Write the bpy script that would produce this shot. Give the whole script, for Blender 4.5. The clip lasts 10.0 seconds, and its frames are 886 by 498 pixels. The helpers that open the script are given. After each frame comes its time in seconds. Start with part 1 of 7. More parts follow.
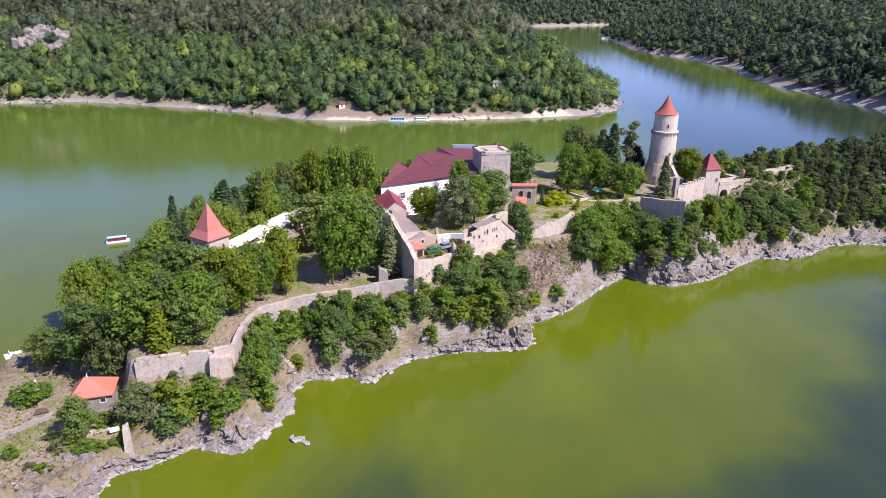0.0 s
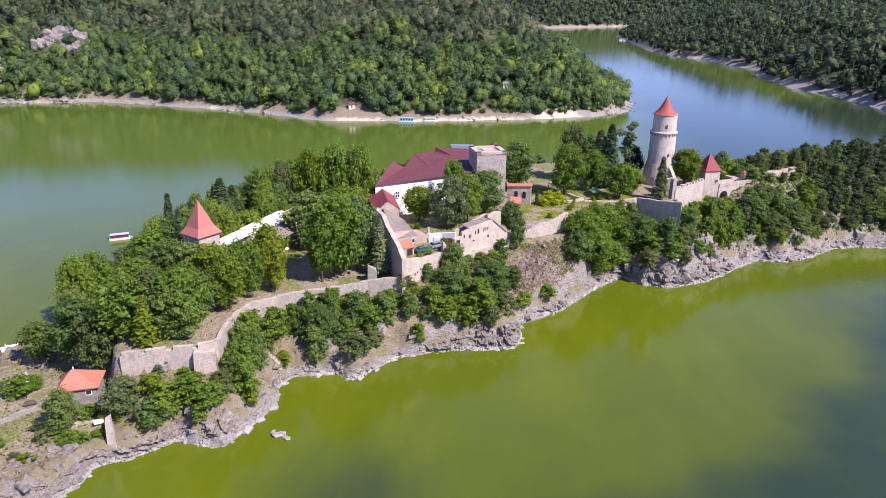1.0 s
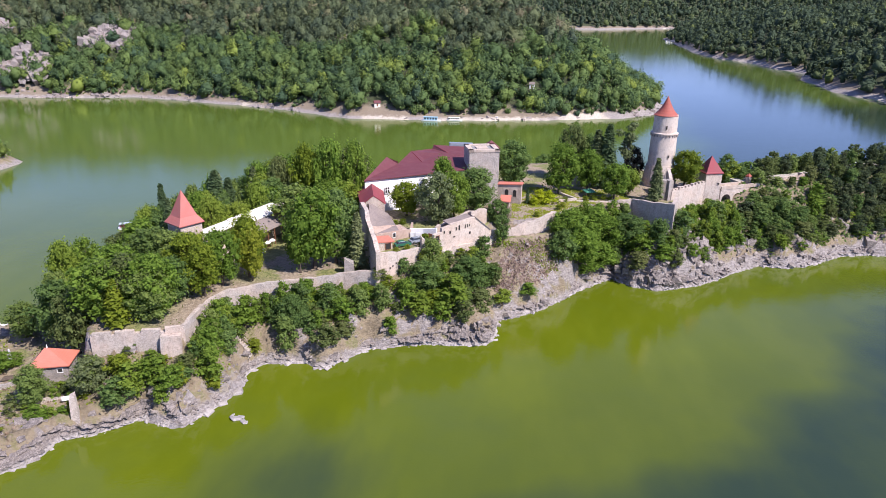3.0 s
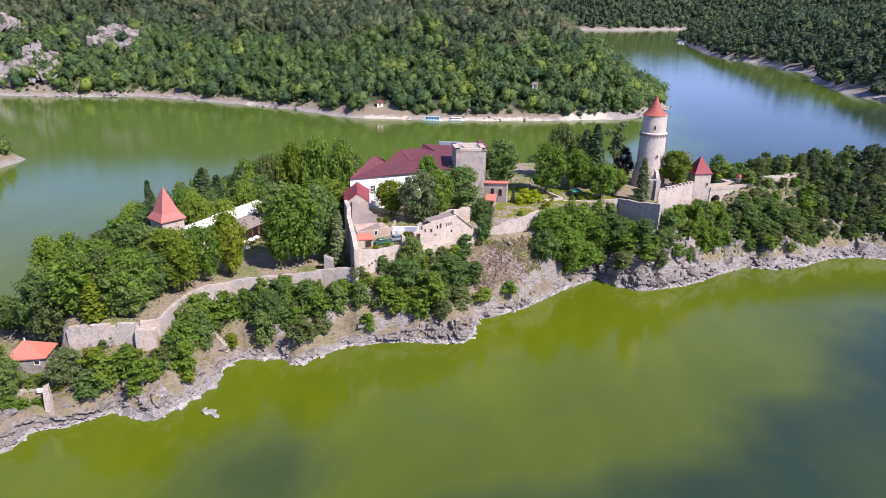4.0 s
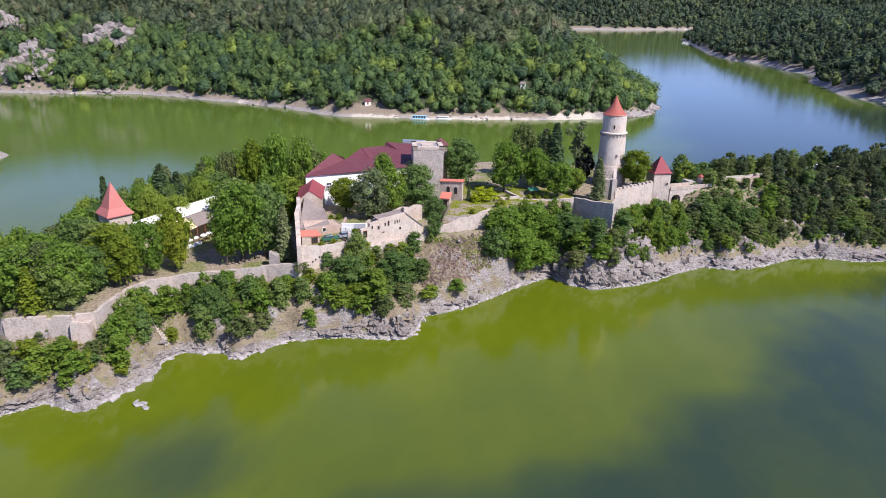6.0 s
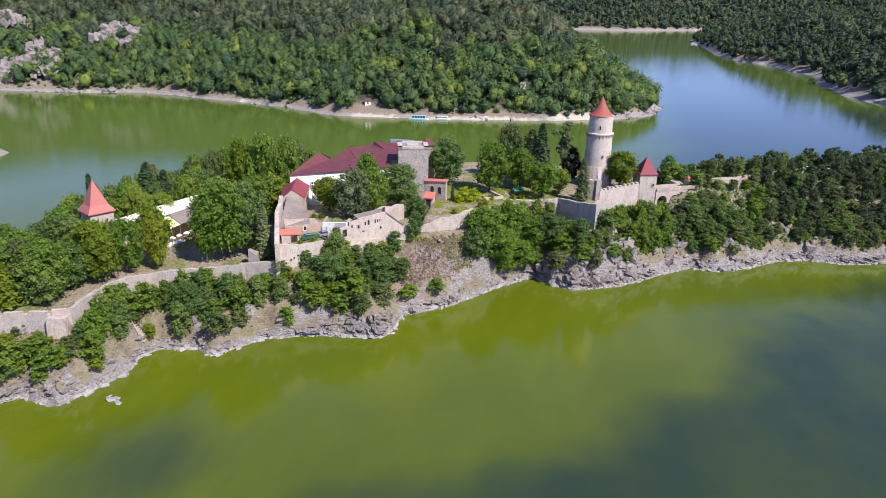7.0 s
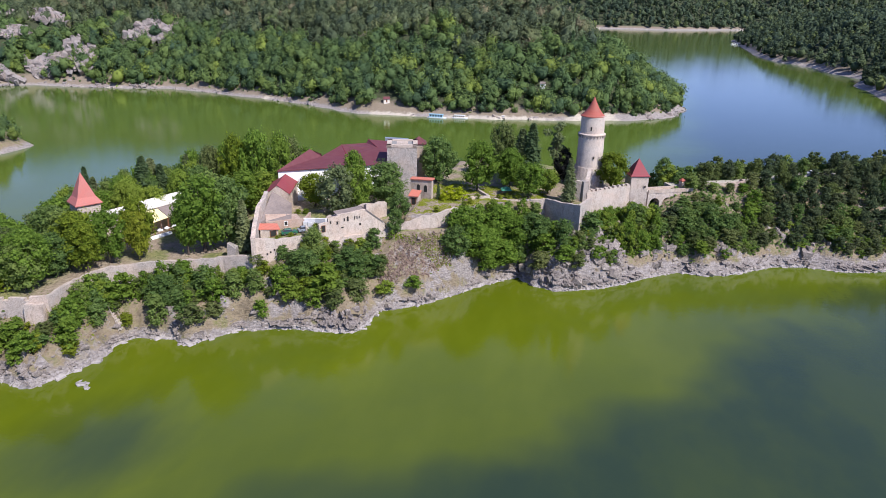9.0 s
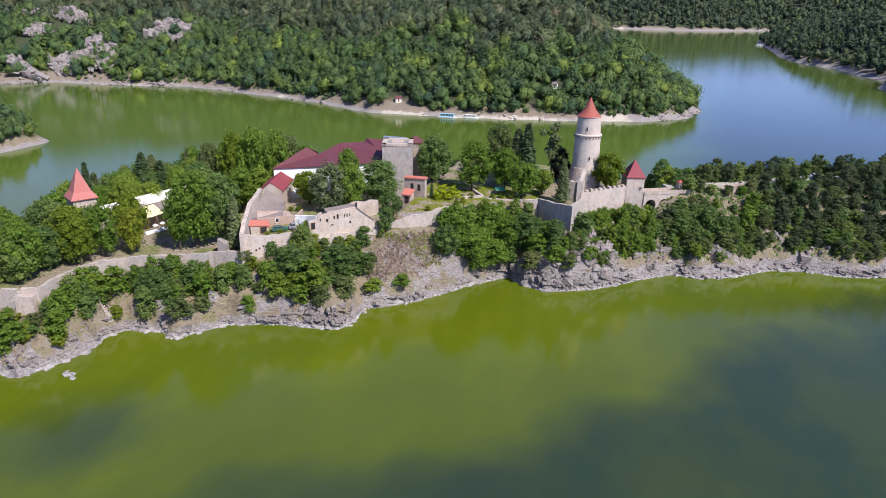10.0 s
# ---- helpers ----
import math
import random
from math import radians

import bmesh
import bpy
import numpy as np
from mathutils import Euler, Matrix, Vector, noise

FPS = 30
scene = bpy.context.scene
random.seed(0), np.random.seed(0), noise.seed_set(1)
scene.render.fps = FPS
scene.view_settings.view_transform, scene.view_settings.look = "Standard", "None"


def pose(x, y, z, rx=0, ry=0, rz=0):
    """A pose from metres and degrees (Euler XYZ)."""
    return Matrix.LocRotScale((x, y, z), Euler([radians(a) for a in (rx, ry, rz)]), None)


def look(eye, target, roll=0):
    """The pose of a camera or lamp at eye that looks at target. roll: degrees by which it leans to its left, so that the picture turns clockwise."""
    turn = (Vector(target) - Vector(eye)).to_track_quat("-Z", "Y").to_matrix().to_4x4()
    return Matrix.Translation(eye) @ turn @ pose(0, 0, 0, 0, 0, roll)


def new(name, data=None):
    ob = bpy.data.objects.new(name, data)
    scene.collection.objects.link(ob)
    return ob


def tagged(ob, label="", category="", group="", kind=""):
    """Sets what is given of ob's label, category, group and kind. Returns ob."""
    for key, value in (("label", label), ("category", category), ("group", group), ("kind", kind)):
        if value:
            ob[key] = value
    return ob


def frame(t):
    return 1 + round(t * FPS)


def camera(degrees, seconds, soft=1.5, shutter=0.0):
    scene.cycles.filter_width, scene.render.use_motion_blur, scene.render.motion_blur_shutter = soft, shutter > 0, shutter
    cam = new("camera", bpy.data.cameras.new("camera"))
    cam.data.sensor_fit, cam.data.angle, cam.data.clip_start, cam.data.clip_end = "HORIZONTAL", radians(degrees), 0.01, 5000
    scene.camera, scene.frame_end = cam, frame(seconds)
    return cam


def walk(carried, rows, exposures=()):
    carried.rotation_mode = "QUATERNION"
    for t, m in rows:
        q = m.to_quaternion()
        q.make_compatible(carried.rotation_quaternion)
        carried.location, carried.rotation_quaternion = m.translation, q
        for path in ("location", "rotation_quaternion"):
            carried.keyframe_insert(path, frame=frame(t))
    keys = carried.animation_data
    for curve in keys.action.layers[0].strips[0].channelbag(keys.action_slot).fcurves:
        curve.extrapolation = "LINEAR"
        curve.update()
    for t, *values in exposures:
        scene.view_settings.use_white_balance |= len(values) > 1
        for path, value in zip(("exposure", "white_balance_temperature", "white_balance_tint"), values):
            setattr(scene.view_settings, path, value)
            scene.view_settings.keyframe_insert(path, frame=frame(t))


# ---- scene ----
cam = camera(65.8, 10.0, soft=0.5)
PATH = [
    (0, (-0.867, 3.498, 79.334), (-0.859, 5.374, 78.642), 0.7),
    (0.5, (2.607, 3.078, 79.231), (2.588, 4.955, 78.54), 0.6),
    (1, (6.338, 2.704, 79.084), (6.292, 4.582, 78.395), 0.6),
    (1.5, (10.392, 2.4, 78.899), (10.314, 4.276, 78.212), 0.6),
    (2, (14.703, 2.224, 78.719), (14.592, 4.099, 78.031), 0.6),
    (2.5, (19.022, 2.115, 78.545), (18.878, 3.988, 77.857), 0.7),
    (4, (31.859, 2.105, 78.126), (31.642, 3.971, 77.44), 0.8),
    (4.5, (36.021, 2.22, 78.111), (35.81, 4.086, 77.425), 0.9),
    (5, (40.129, 2.379, 78.139), (39.912, 4.246, 77.453), 0.9),
    (5.5, (44.217, 2.609, 78.202), (43.986, 4.473, 77.515), 0.9),
    (7, (56.487, 3.367, 78.553), (56.212, 5.225, 77.864), 1.1),
    (7.5, (60.371, 3.655, 78.654), (60.077, 5.509, 77.965), 1.1),
    (8, (64.377, 4.094, 78.772), (64.057, 5.943, 78.08), 1.2),
    (8.5, (68.472, 4.649, 78.907), (68.127, 6.493, 78.213), 1.2),
    (9, (72.69, 5.197, 79.051), (72.306, 7.033, 78.357), 1.2),
    (9.5, (77.156, 5.803, 79.182), (76.737, 7.63, 78.487), 1.2),
    (10, (81.849, 6.486, 79.276), (81.401, 8.306, 78.58), 1.3),
]
walk(cam, [(t, look(eye, target, roll)) for t, eye, target, roll in PATH],
     [(0, 0.57, 6440, 19), (5, 0.48, 6330, 14), (10, 0.28, 6260, 12)])

# ---------------------------------------------------------------- light
SUN_TO = Vector((0.82, -0.57, 1.10)).normalized()
world = bpy.data.worlds.new("sky")
scene.world = world
world.use_nodes = True
wn, wl = world.node_tree.nodes, world.node_tree.links
sky = wn.new("ShaderNodeTexSky")
sky.sky_type = "NISHITA"
sky.sun_disc = False
sky.air_density = 0.75
sky.dust_density = 0.1
sky.ozone_density = 5.0
sky.sun_elevation = math.asin(SUN_TO.z)
sky.sun_rotation = math.atan2(SUN_TO.x, SUN_TO.y)
wn["Background"].inputs["Strength"].default_value = 0.15
air = wn.new("ShaderNodeMix")
air.data_type, air.blend_type = "RGBA", "MULTIPLY"
air.inputs["Factor"].default_value = 1.0
wl.new(sky.outputs["Color"], air.inputs["A"])
air.inputs["B"].default_value = (1.06, 0.93, 1.12, 1.0)
wl.new(air.outputs["Result"], wn["Background"].inputs["Color"])

sun = new("sun", bpy.data.lights.new("sun", "SUN"))
sun.data.energy = 5.6
sun.data.angle = radians(0.53)
sun.data.color = (1.0, 0.94, 0.88)
sun.matrix_world = look(SUN_TO * 300, (0, 0, 0))

# ---------------------------------------------------------------- materials


def rgba(c):
    return (c[0], c[1], c[2], 1.0)


class Mat:
    """A small helper round one node material."""

    def __init__(self, name, rough=0.8):
        self.m = bpy.data.materials.new(name)
        self.m.use_nodes = True
        self.n, self.l = self.m.node_tree.nodes, self.m.node_tree.links
        self.b = self.n["Principled BSDF"]
        self.b.inputs["Roughness"].default_value = rough
        self.pos = self.n.new("ShaderNodeNewGeometry")
        self.obj = self.n.new("ShaderNodeObjectInfo")

    def noise(self, scale, detail=4.0, rough=0.6, vec=None, stretch=None):
        t = self.n.new("ShaderNodeTexNoise")
        t.inputs["Scale"].default_value = scale
        t.inputs["Detail"].default_value = detail
        t.inputs["Roughness"].default_value = rough
        v = vec or self.pos.outputs["Position"]
        if stretch:
            mp = self.n.new("ShaderNodeMapping")
            mp.inputs["Scale"].default_value = stretch
            self.l.new(v, mp.inputs["Vector"])
            v = mp.outputs["Vector"]
        self.l.new(v, t.inputs["Vector"])
        return t.outputs["Fac"]

    def ramp(self, fac, stops):
        r = self.n.new("ShaderNodeValToRGB")
        e = r.color_ramp.elements
        e[0].position, e[0].color = stops[0][0], rgba(stops[0][1])
        e[1].position, e[1].color = stops[-1][0], rgba(stops[-1][1])
        for p, c in stops[1:-1]:
            k = e.new(p)
            k.color = rgba(c)
        self.l.new(fac, r.inputs["Fac"])
        return r.outputs["Color"]

    def math(self, op, a, b=0.0, clamp=False):
        n = self.n.new("ShaderNodeMath")
        n.operation, n.use_clamp = op, clamp
        for i, v in enumerate((a, b)):
            if isinstance(v, (int, float)):
                n.inputs[i].default_value = v
            else:
                self.l.new(v, n.inputs[i])
        return n.outputs[0]

    def step(self, v, lo, hi):
        n = self.n.new("ShaderNodeMapRange")
        n.interpolation_type = "SMOOTHSTEP"
        n.inputs["From Min"].default_value, n.inputs["From Max"].default_value = lo, hi
        self.l.new(v, n.inputs["Value"])
        return n.outputs["Result"]

    def mix(self, fac, a, b, blend="MIX"):
        n = self.n.new("ShaderNodeMix")
        n.data_type, n.blend_type = "RGBA", blend
        for s, v in ((n.inputs[0], fac), (n.inputs[6], a), (n.inputs[7], b)):
            if isinstance(v, (int, float)):
                s.default_value = v
            elif isinstance(v, tuple):
                s.default_value = rgba(v)
            else:
                self.l.new(v, s)
        return n.outputs[2]

    def xyz(self, v=None):
        s = self.n.new("ShaderNodeSeparateXYZ")
        self.l.new(v or self.pos.outputs["Position"], s.inputs[0])
        return s.outputs

    def colour(self, c):
        self.l.new(c, self.b.inputs["Base Color"])
        return self

    def bump(self, h, strength=0.5, dist=0.1):
        n = self.n.new("ShaderNodeBump")
        n.inputs["Strength"].default_value, n.inputs["Distance"].default_value = strength, dist
        self.l.new(h, n.inputs["Height"])
        self.l.new(n.outputs["Normal"], self.b.inputs["Normal"])
        return self


def masonry(name, light, dark, joint, scale=2.6, patch=0.35):
    """Rubble masonry with mortar, weathering and blotches."""
    k = Mat(name, 0.92)
    v = k.n.new("ShaderNodeTexVoronoi")
    v.feature = "DISTANCE_TO_EDGE"
    v2 = k.n.new("ShaderNodeTexVoronoi")
    for t in (v, v2):
        mp = k.n.new("ShaderNodeMapping")
        mp.inputs["Scale"].default_value = (scale, scale, scale * 1.5)
        k.l.new(k.pos.outputs["Position"], mp.inputs["Vector"])
        k.l.new(mp.outputs["Vector"], t.inputs["Vector"])
    stone = k.mix(v2.outputs["Color"], dark, light)
    sep = k.n.new("ShaderNodeSeparateColor")
    k.l.new(v2.outputs["Color"], sep.inputs[0])
    stone = k.mix(sep.outputs[0], dark, light)
    c = k.mix(k.step(v.outputs["Distance"], 0.0, 0.09), joint, stone)
    blotch = k.noise(0.28, 5, 0.65)
    c = k.mix(k.math("MULTIPLY", k.step(blotch, 0.45, 0.62), patch), c, joint)
    warm = k.noise(0.16, 4, 0.6)
    c = k.mix(k.math("MULTIPLY", k.step(warm, 0.4, 0.65), 0.35), c, (light[0] * 0.95, light[1] * 0.78, light[2] * 0.68))
    stain = k.noise(0.7, 5, 0.75, stretch=(1, 1, 0.6))
    c = k.mix(k.math("MULTIPLY", k.step(stain, 0.47, 0.68), 0.38), c, tuple(0.5 * a for a in dark))
    c = k.mix(k.math("MULTIPLY", k.step(k.noise(2.3, 4, 0.75), 0.5, 0.7), 0.42), c, tuple(0.55 * a for a in dark))
    k.colour(c)
    k.bump(k.math("ADD", v.outputs["Distance"], k.math("MULTIPLY", k.noise(6), 0.5)), 0.7, 0.12)
    return k.m


def plaster(name, base, worn, dirt=0.35, scale=0.5):
    k = Mat(name, 0.9)
    c = k.mix(k.step(k.noise(scale, 6, 0.7), 0.42, 0.66), base, worn)
    streak = k.noise(1.1, 5, 0.7, stretch=(1, 1, 0.35))
    c = k.mix(k.math("MULTIPLY", k.step(streak, 0.5, 0.8), dirt), c, tuple(0.4 * a for a in worn))
    k.colour(c).bump(k.noise(9, 4), 0.35, 0.05)
    return k.m


def roofing(name, base, worn, old, rows=4.5):
    """Small roof tiles: courses as fine relief, blotchy weathering."""
    k = Mat(name, 0.72)
    z = k.xyz()[2]
    course = k.math("FRACT", k.math("MULTIPLY", z, rows))
    c = k.mix(k.step(k.noise(0.45, 6, 0.7), 0.38, 0.68), base, worn)
    c = k.mix(k.math("MULTIPLY", k.step(k.noise(5.0, 3, 0.6), 0.5, 0.7), 0.6), c, old)
    c = k.mix(k.math("MULTIPLY", k.step(course, 0.75, 1.0), 0.35), c, tuple(0.5 * a for a in base))
    k.colour(c).bump(course, 0.4, 0.05)
    return k.m


def plain(name, c, rough=0.6, vary=0.25, scale=2.0, metal=0.0):
    k = Mat(name, rough)
    k.b.inputs["Metallic"].default_value = metal
    d = tuple(a * (1 - vary) for a in c)
    k.colour(k.mix(k.step(k.noise(scale, 5, 0.65), 0.35, 0.7), c, d)).bump(k.noise(scale * 6), 0.2, 0.02)
    return k.m


def foliage(name, dark, light, warm, gloss=0.55):
    """Leaves: a tint for each plant, one for each spray of leaves, light passing through."""
    k = Mat(name, gloss + 0.15)
    dark = tuple(1.02 * a for a in dark)
    k.b.inputs["Specular IOR Level"].default_value = 0.12
    at = k.n.new("ShaderNodeAttribute")
    at.attribute_name = "tint"
    rnd = k.math("FRACT", k.math("ADD", k.obj.outputs["Random"], at.outputs["Fac"]))
    c = k.mix(k.pos.outputs["Random Per Island"], dark, light)
    c = k.mix(k.math("MULTIPLY", k.step(rnd, 0.45, 1.0), 0.75), c, warm)
    c = k.mix(k.math("MULTIPLY", k.step(k.math("FRACT", k.math("MULTIPLY", rnd, 7.31)), 0.5, 1.0), 0.48), c, dark)
    k.colour(c)
    tr = k.n.new("ShaderNodeBsdfTranslucent")
    k.l.new(k.mix(0.5, c, light), tr.inputs["Color"])
    mx = k.n.new("ShaderNodeMixShader")
    mx.inputs[0].default_value = 0.5
    k.l.new(k.b.outputs[0], mx.inputs[1])
    k.l.new(tr.outputs[0], mx.inputs[2])
    k.l.new(mx.outputs[0], k.n["Material Output"].inputs["Surface"])
    return k.m


STONE_PALE = masonry("pale_rubble_stone", (0.63, 0.55, 0.475), (0.23, 0.19, 0.162), (0.54, 0.47, 0.405), scale=1.6, patch=0.45)
STONE_GREY = masonry("grey_rubble_stone", (0.40, 0.365, 0.335), (0.14, 0.125, 0.115), (0.33, 0.30, 0.275), scale=1.6, patch=0.25)
STONE_WARD = masonry("weathered_ward_stone", (0.54, 0.485, 0.43), (0.20, 0.175, 0.155), (0.45, 0.40, 0.355), scale=1.4, patch=0.3)
STONE_KEEP = masonry("dark_bossed_stone", (0.54, 0.49, 0.44), (0.10, 0.09, 0.08), (0.46, 0.415, 0.375), scale=1.2, patch=0.1)
STONE_TOWER = masonry("smooth_tower_stone", (0.61, 0.535, 0.47), (0.46, 0.395, 0.34), (0.58, 0.51, 0.445), scale=2.0, patch=0.5)
PLASTER_WHITE = plaster("white_lime_plaster", (0.80, 0.79, 0.77), (0.70, 0.68, 0.65), 0.15)
PLASTER_OLD = masonry("weathered_plaster", (0.50, 0.42, 0.35), (0.28, 0.225, 0.18), (0.53, 0.455, 0.38), scale=1.6, patch=0.75)
ROOF_DARK = roofing("dark_red_roof_tiles", (0.115, 0.026, 0.034), (0.135, 0.040, 0.045), (0.07, 0.022, 0.026))
ROOF_RED = roofing("red_roof_tiles", (0.33, 0.075, 0.05), (0.29, 0.085, 0.06), (0.17, 0.05, 0.04))
ROOF_ORANGE = roofing("orange_roof_tiles", (0.50, 0.15, 0.10), (0.46, 0.165, 0.115), (0.36, 0.12, 0.085))
DARK_HOLE = plain("dark_opening", (0.02, 0.018, 0.016), 0.9)
WOOD_BROWN = plain("brown_wood", (0.22, 0.09, 0.045), 0.7, 0.4, 3.0)
BARK = plain("bark", (0.10, 0.075, 0.055), 0.95, 0.45, 2.5)
WHITE_SHEET = plain("white_roof_sheet", (0.74, 0.69, 0.62), 0.6, 0.4, 0.5)
YELLOW_CANVAS = plain("pale_yellow_canvas", (0.78, 0.68, 0.36), 0.8, 0.12)
WHITE_PAINT = plain("white_paint", (0.80, 0.80, 0.80), 0.4, 0.08)
LEAF = foliage("broad_leaves", (0.078, 0.142, 0.019), (0.211, 0.318, 0.049), (0.272, 0.330, 0.049))
LEAF_DARK = foliage("dark_leaves", (0.067, 0.123, 0.034), (0.186, 0.273, 0.078), (0.226, 0.285, 0.070))
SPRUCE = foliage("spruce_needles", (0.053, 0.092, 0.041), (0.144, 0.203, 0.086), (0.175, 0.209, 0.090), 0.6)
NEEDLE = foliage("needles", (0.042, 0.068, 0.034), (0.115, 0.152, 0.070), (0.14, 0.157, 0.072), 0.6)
LEAF_GOLD = foliage("golden_leaves", (0.230, 0.276, 0.012), (0.483, 0.564, 0.030), (0.506, 0.529, 0.030))
LEAF_LIME = foliage("light_green_leaves", (0.085, 0.129, 0.013), (0.242, 0.303, 0.032), (0.287, 0.308, 0.035))
LEAF_OLIVE = foliage("olive_brown_leaves", (0.073, 0.100, 0.030), (0.172, 0.217, 0.072), (0.202, 0.223, 0.081))
LEAF_GREY = foliage("grey_green_leaves", (0.100, 0.131, 0.056), (0.223, 0.270, 0.118), (0.237, 0.266, 0.118))
LEAF_BLACK = foliage("copper_dark_leaves", (0.008, 0.012, 0.010), (0.022, 0.026, 0.024), (0.03, 0.022, 0.024))
BRUSHWOOD = foliage("dry_brushwood", (0.20, 0.145, 0.115), (0.42, 0.325, 0.27), (0.32, 0.24, 0.19), 0.9)
BROWN_BOAT = plain("brown_boat_paint", (0.16, 0.06, 0.04), 0.6)
STRAW = foliage("dry_straw", (0.16, 0.115, 0.08), (0.36, 0.27, 0.20), (0.25, 0.20, 0.10), 0.9)


def woods(name, stops):
    """Crowns of a mixed wood: each tree its own tone, its sprays lighter and darker."""
    k = Mat(name, 0.75)
    k.b.inputs["Specular IOR Level"].default_value = 0.1
    at = k.n.new("ShaderNodeAttribute")
    at.attribute_name = "tint"
    c = k.ramp(at.outputs["Fac"], stops)
    c = k.mix(k.math("MULTIPLY", k.pos.outputs["Random Per Island"], 0.42), c, (0.050, 0.076, 0.034))
    k.colour(c)
    tr = k.n.new("ShaderNodeBsdfTranslucent")
    k.l.new(c, tr.inputs["Color"])
    mx = k.n.new("ShaderNodeMixShader")
    mx.inputs[0].default_value = 0.35
    k.l.new(k.b.outputs[0], mx.inputs[1])
    k.l.new(tr.outputs[0], mx.inputs[2])
    k.l.new(mx.outputs[0], k.n["Material Output"].inputs["Surface"])
    return k.m


FOREST = woods("forest_crowns", [(0.0, (0.068, 0.119, 0.068)), (0.2, (0.089, 0.146, 0.062)), (0.42, (0.119, 0.187, 0.064)), (0.6, (0.144, 0.214, 0.070)), (0.85, (0.175, 0.243, 0.062)), (1.0, (0.242, 0.309, 0.062))])
FOREST_PINE = woods("pine_crowns", [(0.0, (0.082, 0.115, 0.076)), (0.25, (0.111, 0.144, 0.082)), (0.5, (0.142, 0.177, 0.095)), (0.75, (0.167, 0.196, 0.091)), (0.92, (0.204, 0.218, 0.111)), (1.0, (0.243, 0.218, 0.132))])
BANK_WOOD = woods("bank_crowns", [(0.0, (0.056, 0.084, 0.058)), (0.4, (0.084, 0.119, 0.073)), (0.75, (0.121, 0.160, 0.080)), (1.0, (0.178, 0.221, 0.080))])

# water: algae-laden, greener in the sheltered channel, clearer in the open arm
w = Mat("algae_water", 0.06)
wx, wy, wz = w.xyz()
swirl = w.noise(0.012, 5, 0.62)
swirl2 = w.noise(0.05, 4, 0.6, stretch=(1.0, 0.35, 1))
# thick scum near the castle shore; thin paints cloud shadow into the south-east water colour
drift = w.math("ADD", w.math("SUBTRACT", wy, w.math("MULTIPLY", wx, 0.78)), w.math("MULTIPLY", w.noise(0.02, 3, 0.5), 70))
thin = w.math("MAXIMUM", w.step(drift, 123, 88), w.math("MULTIPLY", w.step(drift, 152, 104), 0.34))
# soft round cloud shadow, painted dark on the water before the castle shore
cloud_shadow = w.n.new("ShaderNodeVectorMath")
cloud_shadow.operation = "DISTANCE"
cloud_shadow.inputs[1].default_value = (-9, 95, 0)
w.l.new(w.pos.outputs["Position"], cloud_shadow.inputs[0])
# another patch of shade put into the water colour, off the neck
shade = w.n.new("ShaderNodeVectorMath")
shade.operation = "DISTANCE"
shade.inputs[1].default_value = (164, 196, 0)
w.l.new(w.pos.outputs["Position"], shade.inputs[0])
thin = w.math("MAXIMUM", thin, w.math("MULTIPLY", w.step(w.math("ADD", shade.outputs["Value"], w.math("MULTIPLY", swirl2, 24)), 42, 24), 0.8))
thin = w.math("MAXIMUM", thin, w.math("MULTIPLY", w.step(w.math("ADD", cloud_shadow.outputs["Value"], w.math("MULTIPLY", swirl2, 22)), 36, 10), 0.82))
green = w.mix(w.step(swirl2, 0.35, 0.7), (0.082, 0.107, 0.004), (0.100, 0.125, 0.006))
green = w.mix(w.step(swirl, 0.45, 0.7), green, (0.074, 0.100, 0.012))
far = w.step(w.math("ADD", wy, w.math("MULTIPLY", swirl, 60)), 220, 330)
green = w.mix(far, green, (0.076, 0.116, 0.018))
arm = w.math("MULTIPLY", w.step(w.math("ADD", w.math("SUBTRACT", wx, w.math("MULTIPLY", wy, 0.10)), w.math("MULTIPLY", swirl, 60)), 88, 140), w.step(wy, 268, 300))
arm = w.math("MULTIPLY", arm, w.step(w.math("ADD", wy, w.math("MULTIPLY", swirl, 200)), 1250, 950))
arm = w.math("MULTIPLY", arm, w.math("MAXIMUM", w.step(w.math("ADD", wx, w.math("MULTIPLY", swirl2, 60)), 330, 270), w.step(wy, 640, 560)))
green = w.mix(w.math("MULTIPLY", arm, 0.85), green, (0.020, 0.034, 0.026))
veil = w.step(w.noise(0.028, 5, 0.62, stretch=(1, 0.6, 1)), 0.36, 0.62)
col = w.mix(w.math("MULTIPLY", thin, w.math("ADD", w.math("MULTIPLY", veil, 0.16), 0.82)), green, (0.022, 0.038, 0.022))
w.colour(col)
w.b.inputs["IOR"].default_value = 1.33
ripple = w.math("ADD", w.noise(0.9, 3, 0.55, stretch=(1.0, 2.2, 1)), w.math("MULTIPLY", w.noise(0.22, 2, 0.5), 1.5))
w.bump(ripple, 0.07, 0.25)
WATER = w.m

# ground: pale rock by the water, dry grass and soil above, forest floor under trees
g = Mat("rocky_ground", 0.95)
gx, gy, gz = g.xyz()
nz = g.xyz(g.pos.outputs["True Normal"])[2]
rough_n = g.noise(0.35, 6, 0.7)
fine_n = g.noise(1.6, 6, 0.7)
rock = g.ramp(fine_n, [(0.25, (0.14, 0.122, 0.112)), (0.5, (0.285, 0.252, 0.232)), (0.75, (0.43, 0.392, 0.372))])
crack = g.n.new("ShaderNodeTexVoronoi")
crack.feature = "DISTANCE_TO_EDGE"
mpc = g.n.new("ShaderNodeMapping")
mpc.inputs["Scale"].default_value, mpc.inputs["Rotation"].default_value = (0.45, 0.9, 0.8), (0.5, 0.3, 0.6)
g.l.new(g.pos.outputs["Position"], mpc.inputs["Vector"])
